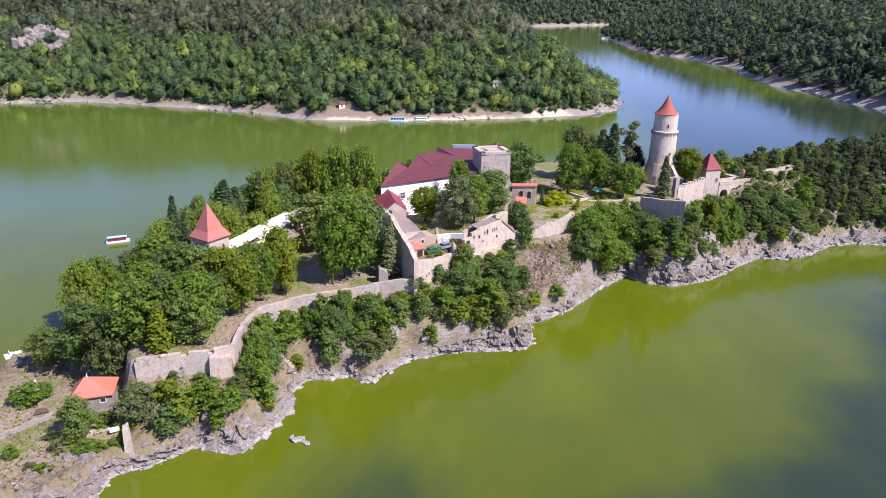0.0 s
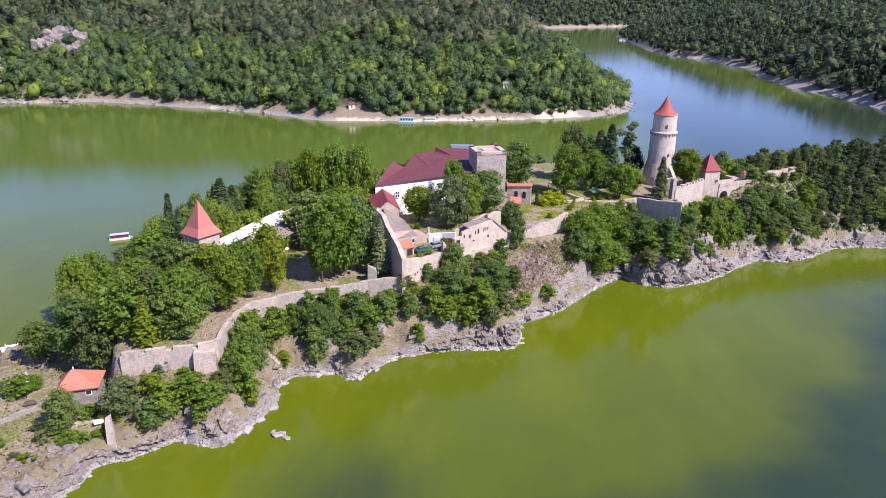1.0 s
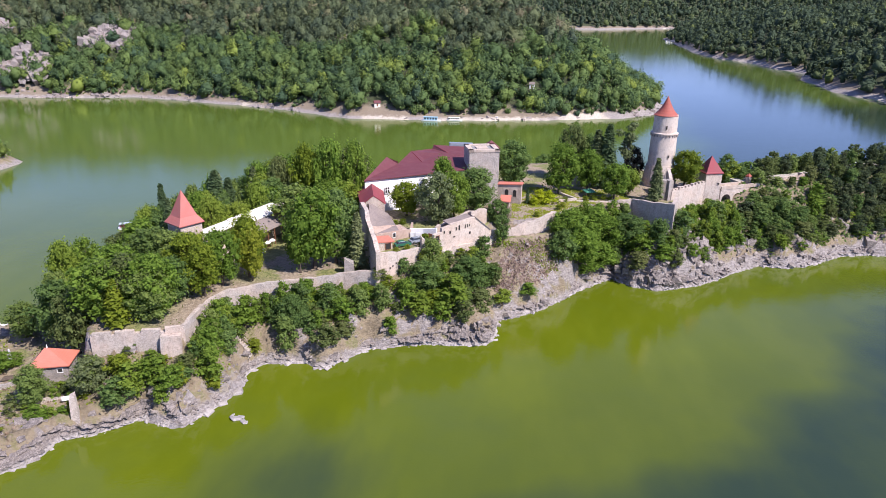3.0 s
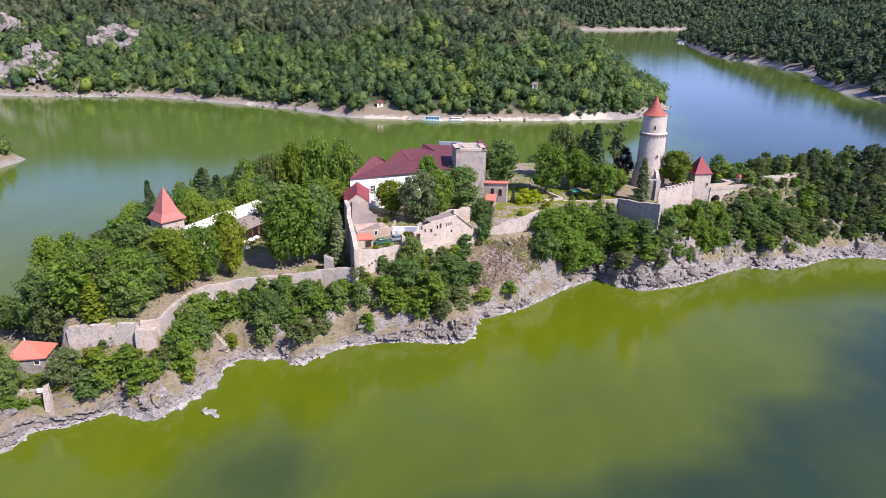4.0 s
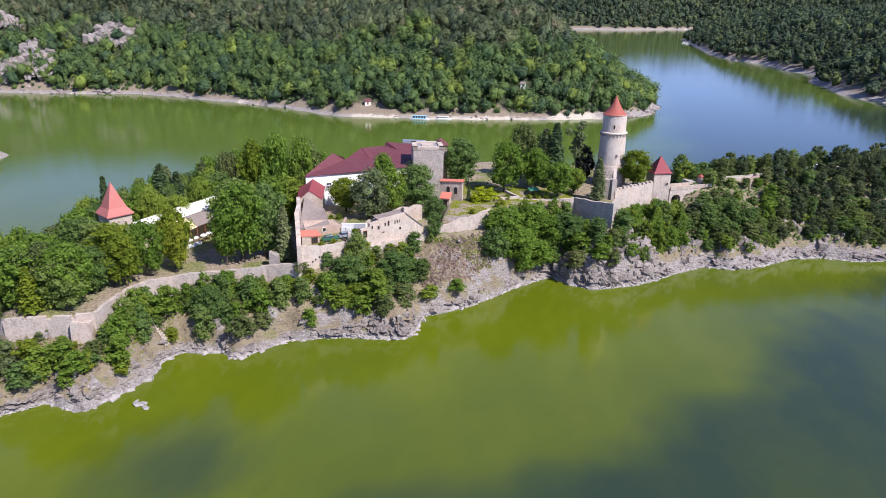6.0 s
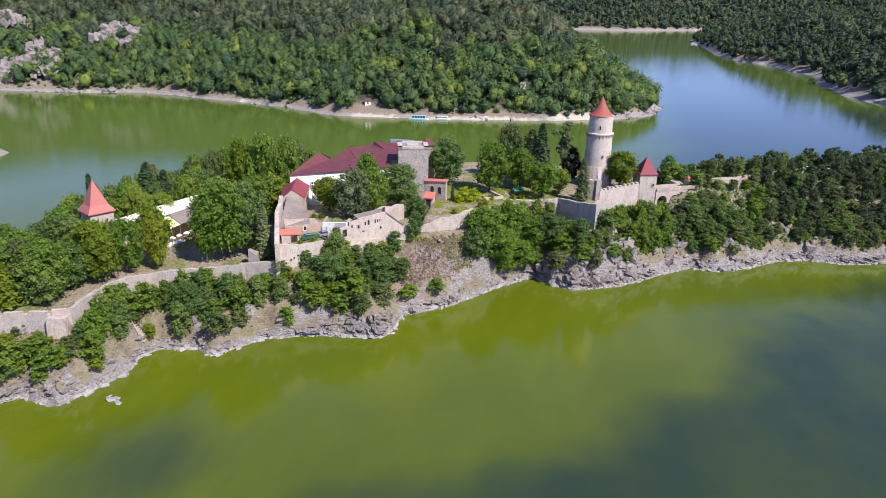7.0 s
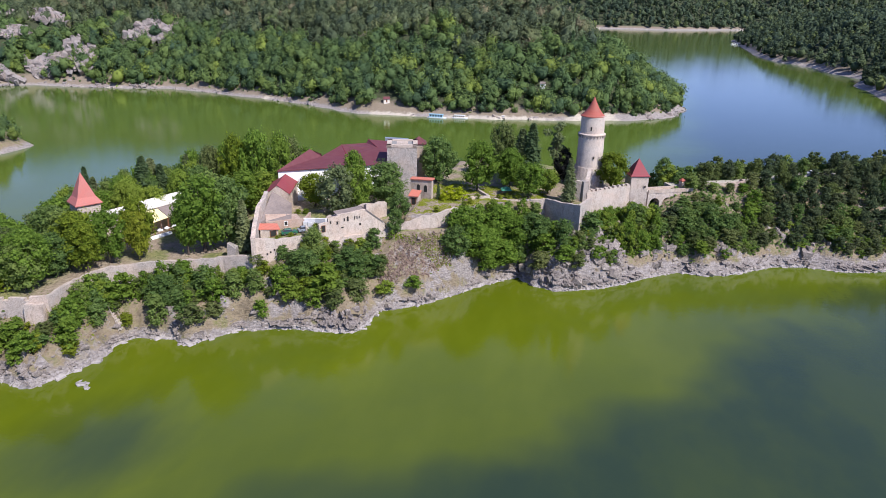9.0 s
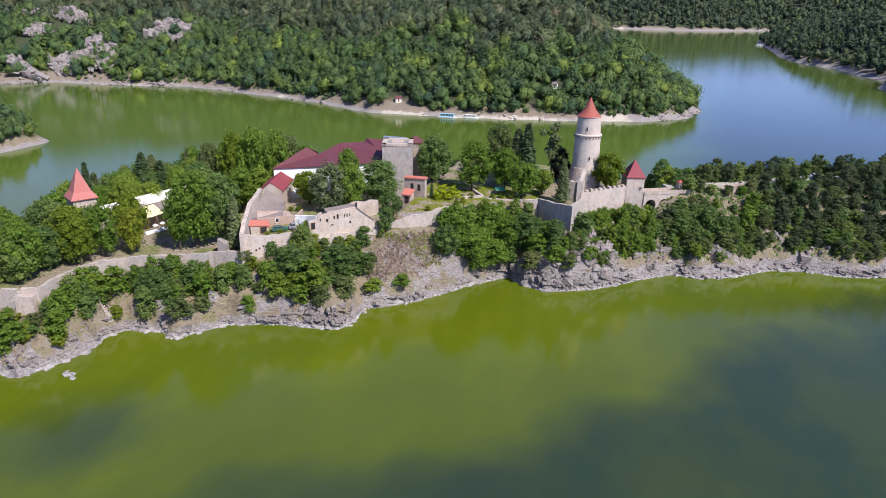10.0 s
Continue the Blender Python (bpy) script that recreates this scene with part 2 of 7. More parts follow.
g.l.new(mpc.outputs["Vector"], crack.inputs["Vector"])
rock = g.mix(g.math("MULTIPLY", g.step(crack.outputs["Distance"], 0.06, 0.0), 0.3), rock, (0.09, 0.075, 0.07))
beds = g.noise(0.3, 5, 0.65, stretch=(2, 2, 7))
rock = g.mix(g.math("MULTIPLY", g.step(beds, 0.5, 0.62), 0.5), rock, (0.13, 0.112, 0.108))
soil = g.ramp(rough_n, [(0.3, (0.12, 0.095, 0.06)), (0.5, (0.24, 0.19, 0.125)), (0.7, (0.13, 0.14, 0.04))])
soil = g.mix(g.math("MULTIPLY", g.step(fine_n, 0.5, 0.7), 0.5), soil, (0.30, 0.25, 0.17))
high = g.step(g.math("SUBTRACT", g.math("ADD", gz, g.math("MULTIPLY", rough_n, 5.0)), g.math("MULTIPLY", g.step(gx, 56, 64), 1.8)), 3.6, 5.0)
steep = g.step(g.math("ADD", nz, g.math("MULTIPLY", fine_n, 0.35)), 0.72, 0.55)
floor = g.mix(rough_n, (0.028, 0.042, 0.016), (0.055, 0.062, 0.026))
# trodden paths and thin grass on the level terraces
flatness = g.step(nz, 0.93, 0.985)
tread = g.mix(g.step(fine_n, 0.4, 0.65), (0.22, 0.17, 0.115), (0.35, 0.285, 0.205))
turf = g.mix(g.step(fine_n, 0.35, 0.65), (0.11, 0.135, 0.035), (0.24, 0.225, 0.085))
trod = g.math("MULTIPLY", g.step(g.math("ADD", gx, g.math("MULTIPLY", rough_n, 6)), -48, -42), g.step(gy, 154, 144))
ward = g.mix(g.math("MAXIMUM", g.step(g.noise(0.09, 4, 0.6), 0.44, 0.55), trod), turf, tread)
soil = g.mix(flatness, soil, ward)
earth = g.mix(fine_n, (0.13, 0.10, 0.07), (0.30, 0.245, 0.18))
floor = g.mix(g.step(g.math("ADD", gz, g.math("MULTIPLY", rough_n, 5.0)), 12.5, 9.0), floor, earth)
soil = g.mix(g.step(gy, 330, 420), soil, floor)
beach = g.mix(g.step(fine_n, 0.35, 0.65), (0.36, 0.315, 0.255), (0.56, 0.50, 0.42))
rock = g.mix(g.math("MULTIPLY", g.step(gy, 330, 420), g.step(g.math("ADD", g.noise(0.03, 4, 0.6), g.math("MULTIPLY", g.math("MULTIPLY", g.step(gx, -130, -60), g.step(gx, 105, 70)), 0.20)), 0.58, 0.70)), rock, beach)
high = g.math("MAXIMUM", high, g.math("MULTIPLY", flatness, g.step(gz, 2.3, 3.2)))
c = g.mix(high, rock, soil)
crag = g.n.new("ShaderNodeVectorMath")
crag.operation = "DISTANCE"
crag.inputs[1].default_value = (76, 199, 8)
g.l.new(g.pos.outputs["Position"], crag.inputs[0])
bare = g.math("MAXIMUM", g.math("MULTIPLY", steep, g.step(g.noise(0.11, 4, 0.6), 0.47, 0.56)), g.math("MULTIPLY", g.step(crag.outputs["Value"], 14, 9), g.step(rough_n, 0.36, 0.5)))
c = g.mix(bare, c, rock)
g.colour(c).bump(g.math("ADD", fine_n, g.math("MULTIPLY", beds, 1.4)), 0.9, 0.5)
GROUND = g.m

# ---------------------------------------------------------------- mesh helpers


def part(name, bm, material, parent=None, label=""):
    """Links a bmesh as one mesh object, under a thing or a part if given."""
    me = bpy.data.meshes.new(name)
    bm.to_mesh(me)
    bm.free()
    me.materials.append(material)
    ob = new(name, me)
    if parent:
        ob.parent = parent
    if label:
        ob["label"] = label
    return ob


def thing(name, label, category, at=(0, 0, 0), turn=0.0, group="", kind=""):
    ob = new(name)
    ob.empty_display_size = 0.5
    ob.matrix_basis = pose(*at, 0, 0, turn)
    return tagged(ob, label, category, group, kind)


def prism(bm, pts, z0, z1, top=None):
    """A closed prism over the outline pts; z0 and z1 may be lists; top: another outline for the upper face."""
    n = len(pts)
    lo = [bm.verts.new((p[0], p[1], z0[i] if isinstance(z0, (list, tuple)) else z0)) for i, p in enumerate(pts)]
    up = top or pts
    hi = [bm.verts.new((p[0], p[1], z1[i] if isinstance(z1, (list, tuple)) else z1)) for i, p in enumerate(up)]
    bm.faces.new(lo[::-1])
    bm.faces.new(hi)
    for i in range(n):
        j = (i + 1) % n
        bm.faces.new((lo[i], lo[j], hi[j], hi[i]))
    return bm


def box(bm, x0, x1, y0, y1, z0, z1):
    return prism(bm, [(x0, y0), (x1, y0), (x1, y1), (x0, y1)], z0, z1)


def lathe(bm, rings, n=32, cap=True):
    """A turned form from (radius, z) rings; a radius of 0 makes a point."""
    rows = []
    for r, z in rings:
        rows.append([bm.verts.new((0, 0, z))] if r == 0 else
                    [bm.verts.new((r * math.cos(2 * math.pi * i / n), r * math.sin(2 * math.pi * i / n), z)) for i in range(n)])
    for a, b in zip(rows, rows[1:]):
        for i in range(n):
            j = (i + 1) % n
            if len(b) == 1:
                bm.faces.new((a[i], a[j], b[0]))
            elif len(a) == 1:
                bm.faces.new((a[0], b[j], b[i]))
            else:
                bm.faces.new((a[i], a[j], b[j], b[i]))
    if cap and len(rows[0]) > 1:
        bm.faces.new(rows[0][::-1])
    if cap and len(rows[-1]) > 1:
        bm.faces.new(rows[-1])
    return bm


def raw_mesh(name, verts, faces, material, tint=None, smooth=False):
    """A mesh straight from arrays of triangles or quads."""
    me = bpy.data.meshes.new(name)
    k = faces.shape[1]
    me.vertices.add(len(verts))
    me.vertices.foreach_set("co", np.asarray(verts, np.float32).ravel())
    me.loops.add(faces.size)
    me.loops.foreach_set("vertex_index", faces.astype(np.int32).ravel())
    me.polygons.add(len(faces))
    me.polygons.foreach_set("loop_start", np.arange(0, faces.size, k, dtype=np.int32))
    me.polygons.foreach_set("loop_total", np.full(len(faces), k, np.int32))
    me.polygons.foreach_set("use_smooth", np.full(len(faces), smooth))
    me.update(calc_edges=True)
    if tint is not None:
        a = me.attributes.new("tint", "FLOAT", "POINT")
        a.data.foreach_set("value", np.asarray(tint, np.float32))
    me.materials.append(material)
    return me


# ---------------------------------------------------------------- the lie of the land
# outlines of the banks at the water line, in metres
SHORE_FRONT = [(-75, 84), (-62, 92), (-58, 97), (-58, 102), (-51, 106), (-46, 111), (-42, 109.5), (-37, 109), (-33, 117), (-31, 125), (-32, 130), (-30, 134.5),
               (-20, 136), (-16, 133.5), (-11, 140), (-7, 144.5), (5, 148.5), (14, 149), (19, 149.5), (22, 154), (22, 163), (29, 167.5), (36, 174), (47, 188),
               (56, 197), (61, 191), (68, 189), (80, 194), (88, 200.5), (96, 208), (104, 213.5), (110, 212), (119, 215), (134, 226), (144, 228.5), (156, 227)]
SHORE_EAST = [(168, 231), (210, 236), (300, 262), (480, 280), (1000, 250), (1000, 330), (520, 372), (330, 362), (240, 335), (180, 312), (150, 296), (118, 272)]
SHORE_BACK = [(98, 268), (75, 274), (45, 282), (10, 284), (-20, 276), (-46, 248), (-66, 216), (-84, 186), (-92, 162), (-96, 141), (-99, 124), (-95, 104)]
PENINSULA = np.array(SHORE_FRONT + SHORE_EAST + SHORE_BACK, float)
NORTH_BANK = np.array([(-1200, 330), (-700, 420), (-425, 487), (-398, 520), (-340, 522), (-300, 530), (-284, 540), (-204, 520), (-134, 493), (-89, 468), (-32, 469),
                       (14, 475), (66, 488), (105, 503), (128, 520), (146, 568), (140, 640), (90, 900), (60, 1300), (40, 1700), (10, 2060), (-1200, 2060)], float)
RIGHT_BANK = np.array([(2600, 420), (900, 440), (480, 440), (370, 480), (343, 537), (336, 616), (347, 650), (329, 676), (330, 712), (341, 826), (352, 829), (371, 876), (358, 915),
                       (347, 920), (354, 1028), (328, 1070), (321, 1130), (321, 1215), (328, 1290), (338, 1450), (344, 1500), (352, 1630), (400, 1680), (700, 1800), (2600, 1900)], float)
FAR_BANK = np.array([(-1200, 2090), (118, 2094), (275, 2108), (552, 2310), (2600, 2700), (2600, 3700), (-1200, 3700)], float)
WEST_BANK = np.array([(-250, 262), (-222, 272), (-215, 283), (-212, 295), (-214, 312), (-236, 324), (-330, 345), (-500, 350), (-800, 300), (-800, 180), (-330, 225)], float)
SOUTH_BANK = np.array([(-1200, -130), (1600, -150), (1600, -400), (-1200, -400)], float)

# terraces of the castle rock: outline and level
TERRACES = [
    (14.0, [(-60, 117.5), (-41, 122.0), (-41.5, 133), (-39.5, 140), (-34.6, 144.5), (-29, 147), (-18, 151.5), (-8, 153.5), (-10, 166), (-14, 180), (-19, 192), (-22, 205), (-40, 196), (-52, 176), (-64, 160), (-68, 138)]),
    (3.6, [(-76, 96), (-66, 103), (-58, 108), (-60, 114), (-66, 121), (-76, 126), (-88, 128), (-90, 114), (-84, 102)]),
    (18.6, [(-7.0, 153.5), (2, 163), (0, 172), (-8, 176), (-10.5, 166)]),
    (19.0, [(-1.5, 174), (5, 171), (16, 178.5), (21, 190), (14, 209), (-17, 192), (-12, 181)]),
    (20.0, [(-20, 193), (13, 211), (22, 214), (24, 246), (0, 258), (-14, 242)]),
    (20.5, [(24, 184), (36, 190), (45, 203), (62, 210), (72, 202), (75.8, 214.8), (87.0, 227.8), (93, 231.5), (92, 244), (70, 256), (45, 262), (26, 256), (23, 214)]),
    (21.0, [(102, 235), (125, 246), (155, 262), (210, 278), (300, 308), (480, 325), (1000, 290), (1000, 300), (480, 340), (300, 322), (150, 274), (100, 242)]),
    (17.4, [(23.2, 178.4), (28.4, 179.6), (33.2, 182.6), (37.6, 186.2), (36.8, 187.6), (32.2, 184.8), (27.6, 182.0), (23.4, 180.6)]),
]

# how far the slope outside each terrace stays below it, where a wall holds the ground
DROPS = (3.8, 0.0, 2.4, 2.0, 2.0, 4.4, 0.0, 0.3)


def inside(poly, x, y):
    r = np.zeros(x.shape, bool)
    for (x0, y0), (x1, y1) in zip(poly, np.roll(poly, -1, 0)):
        hit = ((y0 > y) != (y1 > y)) & (x < (x1 - x0) * (y - y0) / (y1 - y0 + 1e-12) + x0)
        r ^= hit
    return r


def apart(poly, x, y):
    """Distance to an outline, negative inside."""
    d = np.full(x.shape, 1e9)
    for (x0, y0), (x1, y1) in zip(poly, np.roll(poly, -1, 0)):
        ex, ey = x1 - x0, y1 - y0
        t = np.clip(((x - x0) * ex + (y - y0) * ey) / (ex * ex + ey * ey + 1e-9), 0, 1)
        d = np.minimum(d, np.hypot(x - x0 - t * ex, y - y0 - t * ey))
    return np.where(inside(poly, x, y), -d, d)


def waves(x, y, size, seed, octaves=4):
    """Cheap smooth noise on arrays, about -1 to 1."""
    rs = np.random.RandomState(seed)
    out, amp, tot = np.zeros(x.shape), 1.0, 0.0
    for _ in range(octaves):
        for _ in range(4):
            a, p = rs.uniform(0, 2 * math.pi, 2)
            s = rs.uniform(0.7, 1.4)
            out += amp * np.sin((x * math.cos(a) + y * math.sin(a)) * 2 * math.pi * s / size + p + 1.3 * np.sin((x * math.sin(a) - y * math.cos(a)) * 4.1 / size + 2 * p))
        tot += 2.4 * amp
        amp *= 0.55
        size *= 0.47
    return out / tot


def land(x, y):
    """Height of the ground at arrays x, y; the water lies at 0."""
    x, y = np.asarray(x, float), np.asarray(y, float)
    wob = waves(x, y, 9.0, 3) * 0.9
    h = np.full(x.shape, -6.0)
    # open banks
    for poly, top, run, seed in ((NORTH_BANK, 128, 175, 11), (RIGHT_BANK, 52, 75, 12), (FAR_BANK, 190, 420, 13), (WEST_BANK, 34, 45, 14), (SOUTH_BANK, 60, 120, 15)):
        d = -apart(poly, x, y) + waves(x, y, 40, seed, 3) * 2.5 + (waves(x, y, 60, 99, 3) * 3.0 + 1.0 if seed == 12 else 0.0)
        rim = np.clip(d / ((3.4 if seed == 14 else 6.5) + (1.0 if seed == 14 else 4.0) * waves(x, y, 60, seed + 40, 3)), -1.5, 1) * 2.6
        up = top * (1 - np.exp(-np.clip(d - 5, 0, None) / run)) * (1 + 0.22 * waves(x, y, 170, seed + 20, 3))
        h = np.maximum(h, rim + up)
    # the castle rock
    d = -apart(PENINSULA, x, y) + wob
    near = np.full(x.shape, 1e9)
    ws, hs = np.zeros(x.shape), np.zeros(x.shape)
    flat = np.full(x.shape, -1.0)
    for (level, poly), drop in zip(TERRACES, DROPS):
        k = apart(np.array(poly, float), x, y)
        near = np.minimum(near, k)
        wk = 1.0 / np.clip(k, 0.3, None) ** 2
        ws += wk
        hs += wk * (level - drop)
        flat = np.where(k < 0, level, flat)
    top = hs / ws
    t = np.clip(d / (d + np.clip(near, 0.01, None)), 0, 1)
    rocky = waves(x, y, 6.0, 5, 4) * 1.3 + np.abs(waves(x, y, 3.5, 6, 3)) * 1.5
    rocky += (np.abs(waves(x + 0.6 * y, y, 4.2, 16, 4)) * 3.0 - 0.9) * np.exp(-np.clip(d, 0, None) / 7.0)
    foot = np.clip(d / 2.0, -2, 1) * 2.4
    slope = foot + (top - 2.6) * t ** 0.85 + rocky * np.clip(d / 2.5, 0, 1) * np.clip(near / 4, 0, 1)
    rock_h = np.where(d < 0, np.clip(d * 1.2, -6, 0), np.where(flat > 0, flat + 0.12 * waves(x, y, 11, 8, 3), slope))
    return np.maximum(h, rock_h)


def axis(fine0, fine1, step, lo, hi, grow):
    mid = list(np.arange(fine0, fine1 + step / 2, step))
    s, v = step, mid[-1]
    while v < hi:
        s = min(s * grow, 45)
        v += s
        mid.append(v)
    s, v = step, mid[0]
    while v > lo:
        s = min(s * grow, 45)
        v -= s
        mid.insert(0, v)
    return np.array(mid)


AX, AY = axis(-100, 170, 0.97, -1200, 2600, 1.08), axis(84, 272, 0.97, -400, 3700, 1.07)
GX, GY = np.meshgrid(AX, AY)
GZ = land(GX, GY)
nx, ny = len(AX), len(AY)
idx = np.arange(nx * ny).reshape(ny, nx)
quads = np.stack([idx[:-1, :-1], idx[:-1, 1:], idx[1:, 1:], idx[1:, :-1]], -1).reshape(-1, 4)
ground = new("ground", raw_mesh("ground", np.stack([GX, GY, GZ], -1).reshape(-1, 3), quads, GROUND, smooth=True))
tagged(ground, "pale rocky banks, dry grass slopes and wooded hills", "ground", kind="structure")


def level_at(x, y):
    """Ground height from the sheet itself."""
    i = int(np.clip(np.searchsorted(AX, x) - 1, 0, nx - 2))
    j = int(np.clip(np.searchsorted(AY, y) - 1, 0, ny - 2))
    u, v = (x - AX[i]) / (AX[i + 1] - AX[i]), (y - AY[j]) / (AY[j + 1] - AY[j])
    return float((GZ[j, i] * (1 - u) + GZ[j, i + 1] * u) * (1 - v) + (GZ[j + 1, i] * (1 - u) + GZ[j + 1, i + 1] * u) * v)


# distances on the castle rock, kept for planting: inland from the shore, and off the walled terraces
LX, LY = np.arange(-104, 332, 1.0), np.arange(82, 352, 1.0)
MX, MY = np.meshgrid(LX, LY)
INLAND = -apart(PENINSULA, MX, MY)
OFFTOP = np.min([apart(np.array(q, float), MX, MY) for lv, q in TERRACES if lv > 5], 0)
OFFALL = np.minimum(OFFTOP, apart(np.array(TERRACES[1][1], float), MX, MY))


def kept(table, x, y):
    i = np.clip(np.round(np.asarray(x) - LX[0]).astype(int), 0, len(LX) - 1)
    j = np.clip(np.round(np.asarray(y) - LY[0]).astype(int), 0, len(LY) - 1)
    return table[j, i]


bm = bmesh.new()
vs = [bm.verts.new(p) for p in ((-1200, -400, 0), (2600, -400, 0), (2600, 3700, 0), (-1200, 3700, 0))]
bm.faces.new(vs)
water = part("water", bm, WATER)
tagged(water, "still green algae-laden reservoir water with faint ripples", "water", kind="structure")

# ---------------------------------------------------------------- plants


def cards(centres, normals, sizes, rs, bend=0.25, single=False):
    """Sprays of leaves: folded quads, or single pointed triangles, facing about along normals. Returns vertices and triangles."""
    n = len(centres)
    nn = normals / (np.linalg.norm(normals, axis=1, keepdims=True) + 1e-9)
    ref = rs.normal(size=(n, 3))
    u = np.cross(nn, ref)
    u /= np.linalg.norm(u, axis=1, keepdims=True) + 1e-9
    v = np.cross(nn, u)
    s = sizes[:, None]
    a = centres + u * s * 0.62
    b = centres + v * s * rs.uniform(0.32, 0.5, (n, 1)) - nn * s * bend
    c = centres - u * s * 0.55
    d = centres - v * s * rs.uniform(0.32, 0.5, (n, 1)) - nn * s * bend
    if single:
        c = centres - u * s * rs.uniform(0.3, 0.55, (n, 1)) - v * s * 0.45 - nn * s * bend
        return np.stack([a, b + v * s * 0.12, c], 1).reshape(-1, 3), np.arange(3 * n).reshape(-1, 3)
    vert = np.stack([a, b, c, d], 1).reshape(-1, 3)
    k = np.arange(n)[:, None] * 4
    tri = np.concatenate([k + [[0, 1, 2]], k + [[0, 2, 3]]], 1).reshape(-1, 3)
    return vert, tri


def ball(rs, n):
    p = rs.normal(size=(n, 3))
    return p / np.linalg.norm(p, axis=1, keepdims=True)


ICO_V = np.array([(0, 1, 1.618), (0, -1, 1.618), (0, 1, -1.618), (0, -1, -1.618), (1, 1.618, 0), (-1, 1.618, 0), (1, -1.618, 0), (-1, -1.618, 0), (1.618, 0, 1), (-1.618, 0, 1), (1.618, 0, -1), (-1.618, 0, -1)]) / 1.902
ICO_F = np.array([(0, 1, 8), (0, 8, 4), (0, 4, 5), (0, 5, 9), (0, 9, 1), (1, 6, 8), (8, 6, 10), (8, 10, 4), (4, 10, 2), (4, 2, 5), (5, 2, 11), (5, 11, 9), (9, 11, 7), (9, 7, 1), (1, 7, 6), (3, 10, 6), (3, 2, 10), (3, 11, 2), (3, 7, 11), (3, 6, 7)])


def cores(cs, rr, rs, tall=1.0):
    """Dense leafy hearts of the lobes, uneven and closed."""
    v, f = [], []
    for i, (c, r) in enumerate(zip(cs, rr)):
        q = c + ICO_V * r * rs.uniform(0.75, 1.12, (12, 1))
        q[:, 2] *= tall
        v.append(q)
        f.append(ICO_F + 12 * i)
    return np.concatenate(v), np.concatenate(f)


def broad_crown(seed, lobes, leaves, size, tall=1.0, base=0.2, core=0.74, big=1.0):
    """Crown of a broadleaf tree one unit high and about 0.8 wide: lobes of leaf sprays round uneven limbs."""
    rs = np.random.RandomState(seed)
    cs, rr = [], []
    for i in range(lobes):
        z = base + (1 - base) * ((i + 0.5) / lobes) ** 0.9
        t = (z - base) / (1 - base)
        width = 0.40 * (math.sin(math.pi * min(1, 0.16 + 0.80 * t)) ** 0.6) * rs.uniform(0.55, 1.05)
        a = i * 2.4 + rs.uniform(-0.5, 0.5)
        r = rs.uniform(0.085, 0.175) * (1.1 - 0.35 * t) * big
        cs.append((math.cos(a) * max(0, width - r * 0.6), math.sin(a) * max(0, width - r * 0.6), min(z, 1 - r * 0.8)))
        rr.append(r)
    cs, rr = np.array(cs), np.array(rr)
    pick = rs.choice(lobes, leaves, p=rr ** 2 / (rr ** 2).sum())
    d = ball(rs, leaves)
    d[:, 2] = np.where(rs.rand(leaves) < 0.65, np.abs(d[:, 2]), d[:, 2])
    p = cs[pick] + d * (rr[pick] * rs.uniform(0.62, 1.36, leaves) * (1 + 0.22 * np.sin(9 * d[:, 0] + pick) * np.sin(8 * d[:, 1] + 2 * pick)))[:, None]
    p[:, 2] = p[:, 2] * tall
    nrm = d + rs.normal(size=(leaves, 3)) * 0.42 + np.array([0, 0, 0.25])
    v, f = cards(p, nrm, rs.uniform(0.6, 1.45, leaves) * size, rs, single=True)
    cv, cf = cores(cs, rr * core, rs, tall)
    return np.concatenate([v, cv]), np.concatenate([f, cf + len(v)]), cs


ICO2_V, ICO2_F = [tuple(v) for v in ICO_V], []
halves = {}


def half_way(a, b):
    k = (min(a, b), max(a, b))
    if k not in halves:
        m = np.array(ICO2_V[a]) + np.array(ICO2_V[b])
        halves[k] = len(ICO2_V)
        ICO2_V.append(tuple(m / np.linalg.norm(m)))
    return halves[k]


for fa, fb, fc in ICO_F.tolist():
    fd, fe, ff = half_way(fa, fb), half_way(fb, fc), half_way(fc, fa)
    ICO2_F += [(fa, fd, ff), (fd, fb, fe), (ff, fe, fc), (fd, fe, ff)]
ICO2_V, ICO2_F = np.array(ICO2_V), np.array(ICO2_F)


def wood_crown(seed, leaves, size, peak=0.0, heart=(ICO2_V, ICO2_F)):
    """Crown of a tree in a far wood: a lumpy uneven heart under loose sprays."""
    rs = np.random.RandomState(seed)
    wave = rs.normal(size=(5, 3)) * 3.2
    ph = rs.uniform(0, 6.28, 5)
    lean = rs.normal(0, 0.06, 2)

    def skin(d, k):
        lump = 1 + 0.19 * np.sin(d @ wave.T + ph).sum(1)
        z = d[:, 2]
        side = np.where(z > 0, 1 - peak * z, 1.0)
        return np.stack([d[:, 0] * lump * side * 0.40 * k + lean[0] * z, d[:, 1] * lump * side * 0.40 * k + lean[1] * z, 0.50 + z * lump * 0.46 * k], -1)

    d = ball(rs, leaves)
    d[:, 2] = np.where(rs.rand(leaves) < 0.7, np.abs(d[:, 2]), d[:, 2])
    v, f = cards(skin(d, rs.uniform(0.8, 1.16, leaves)), d + rs.normal(size=(leaves, 3)) * 0.3 + np.array([0, 0, 0.2]), rs.uniform(0.6, 1.3, leaves) * size, rs, single=True)
    return np.concatenate([v, skin(heart[0], np.full(len(heart[0]), 0.79))]), np.concatenate([f, heart[1] + len(v)])


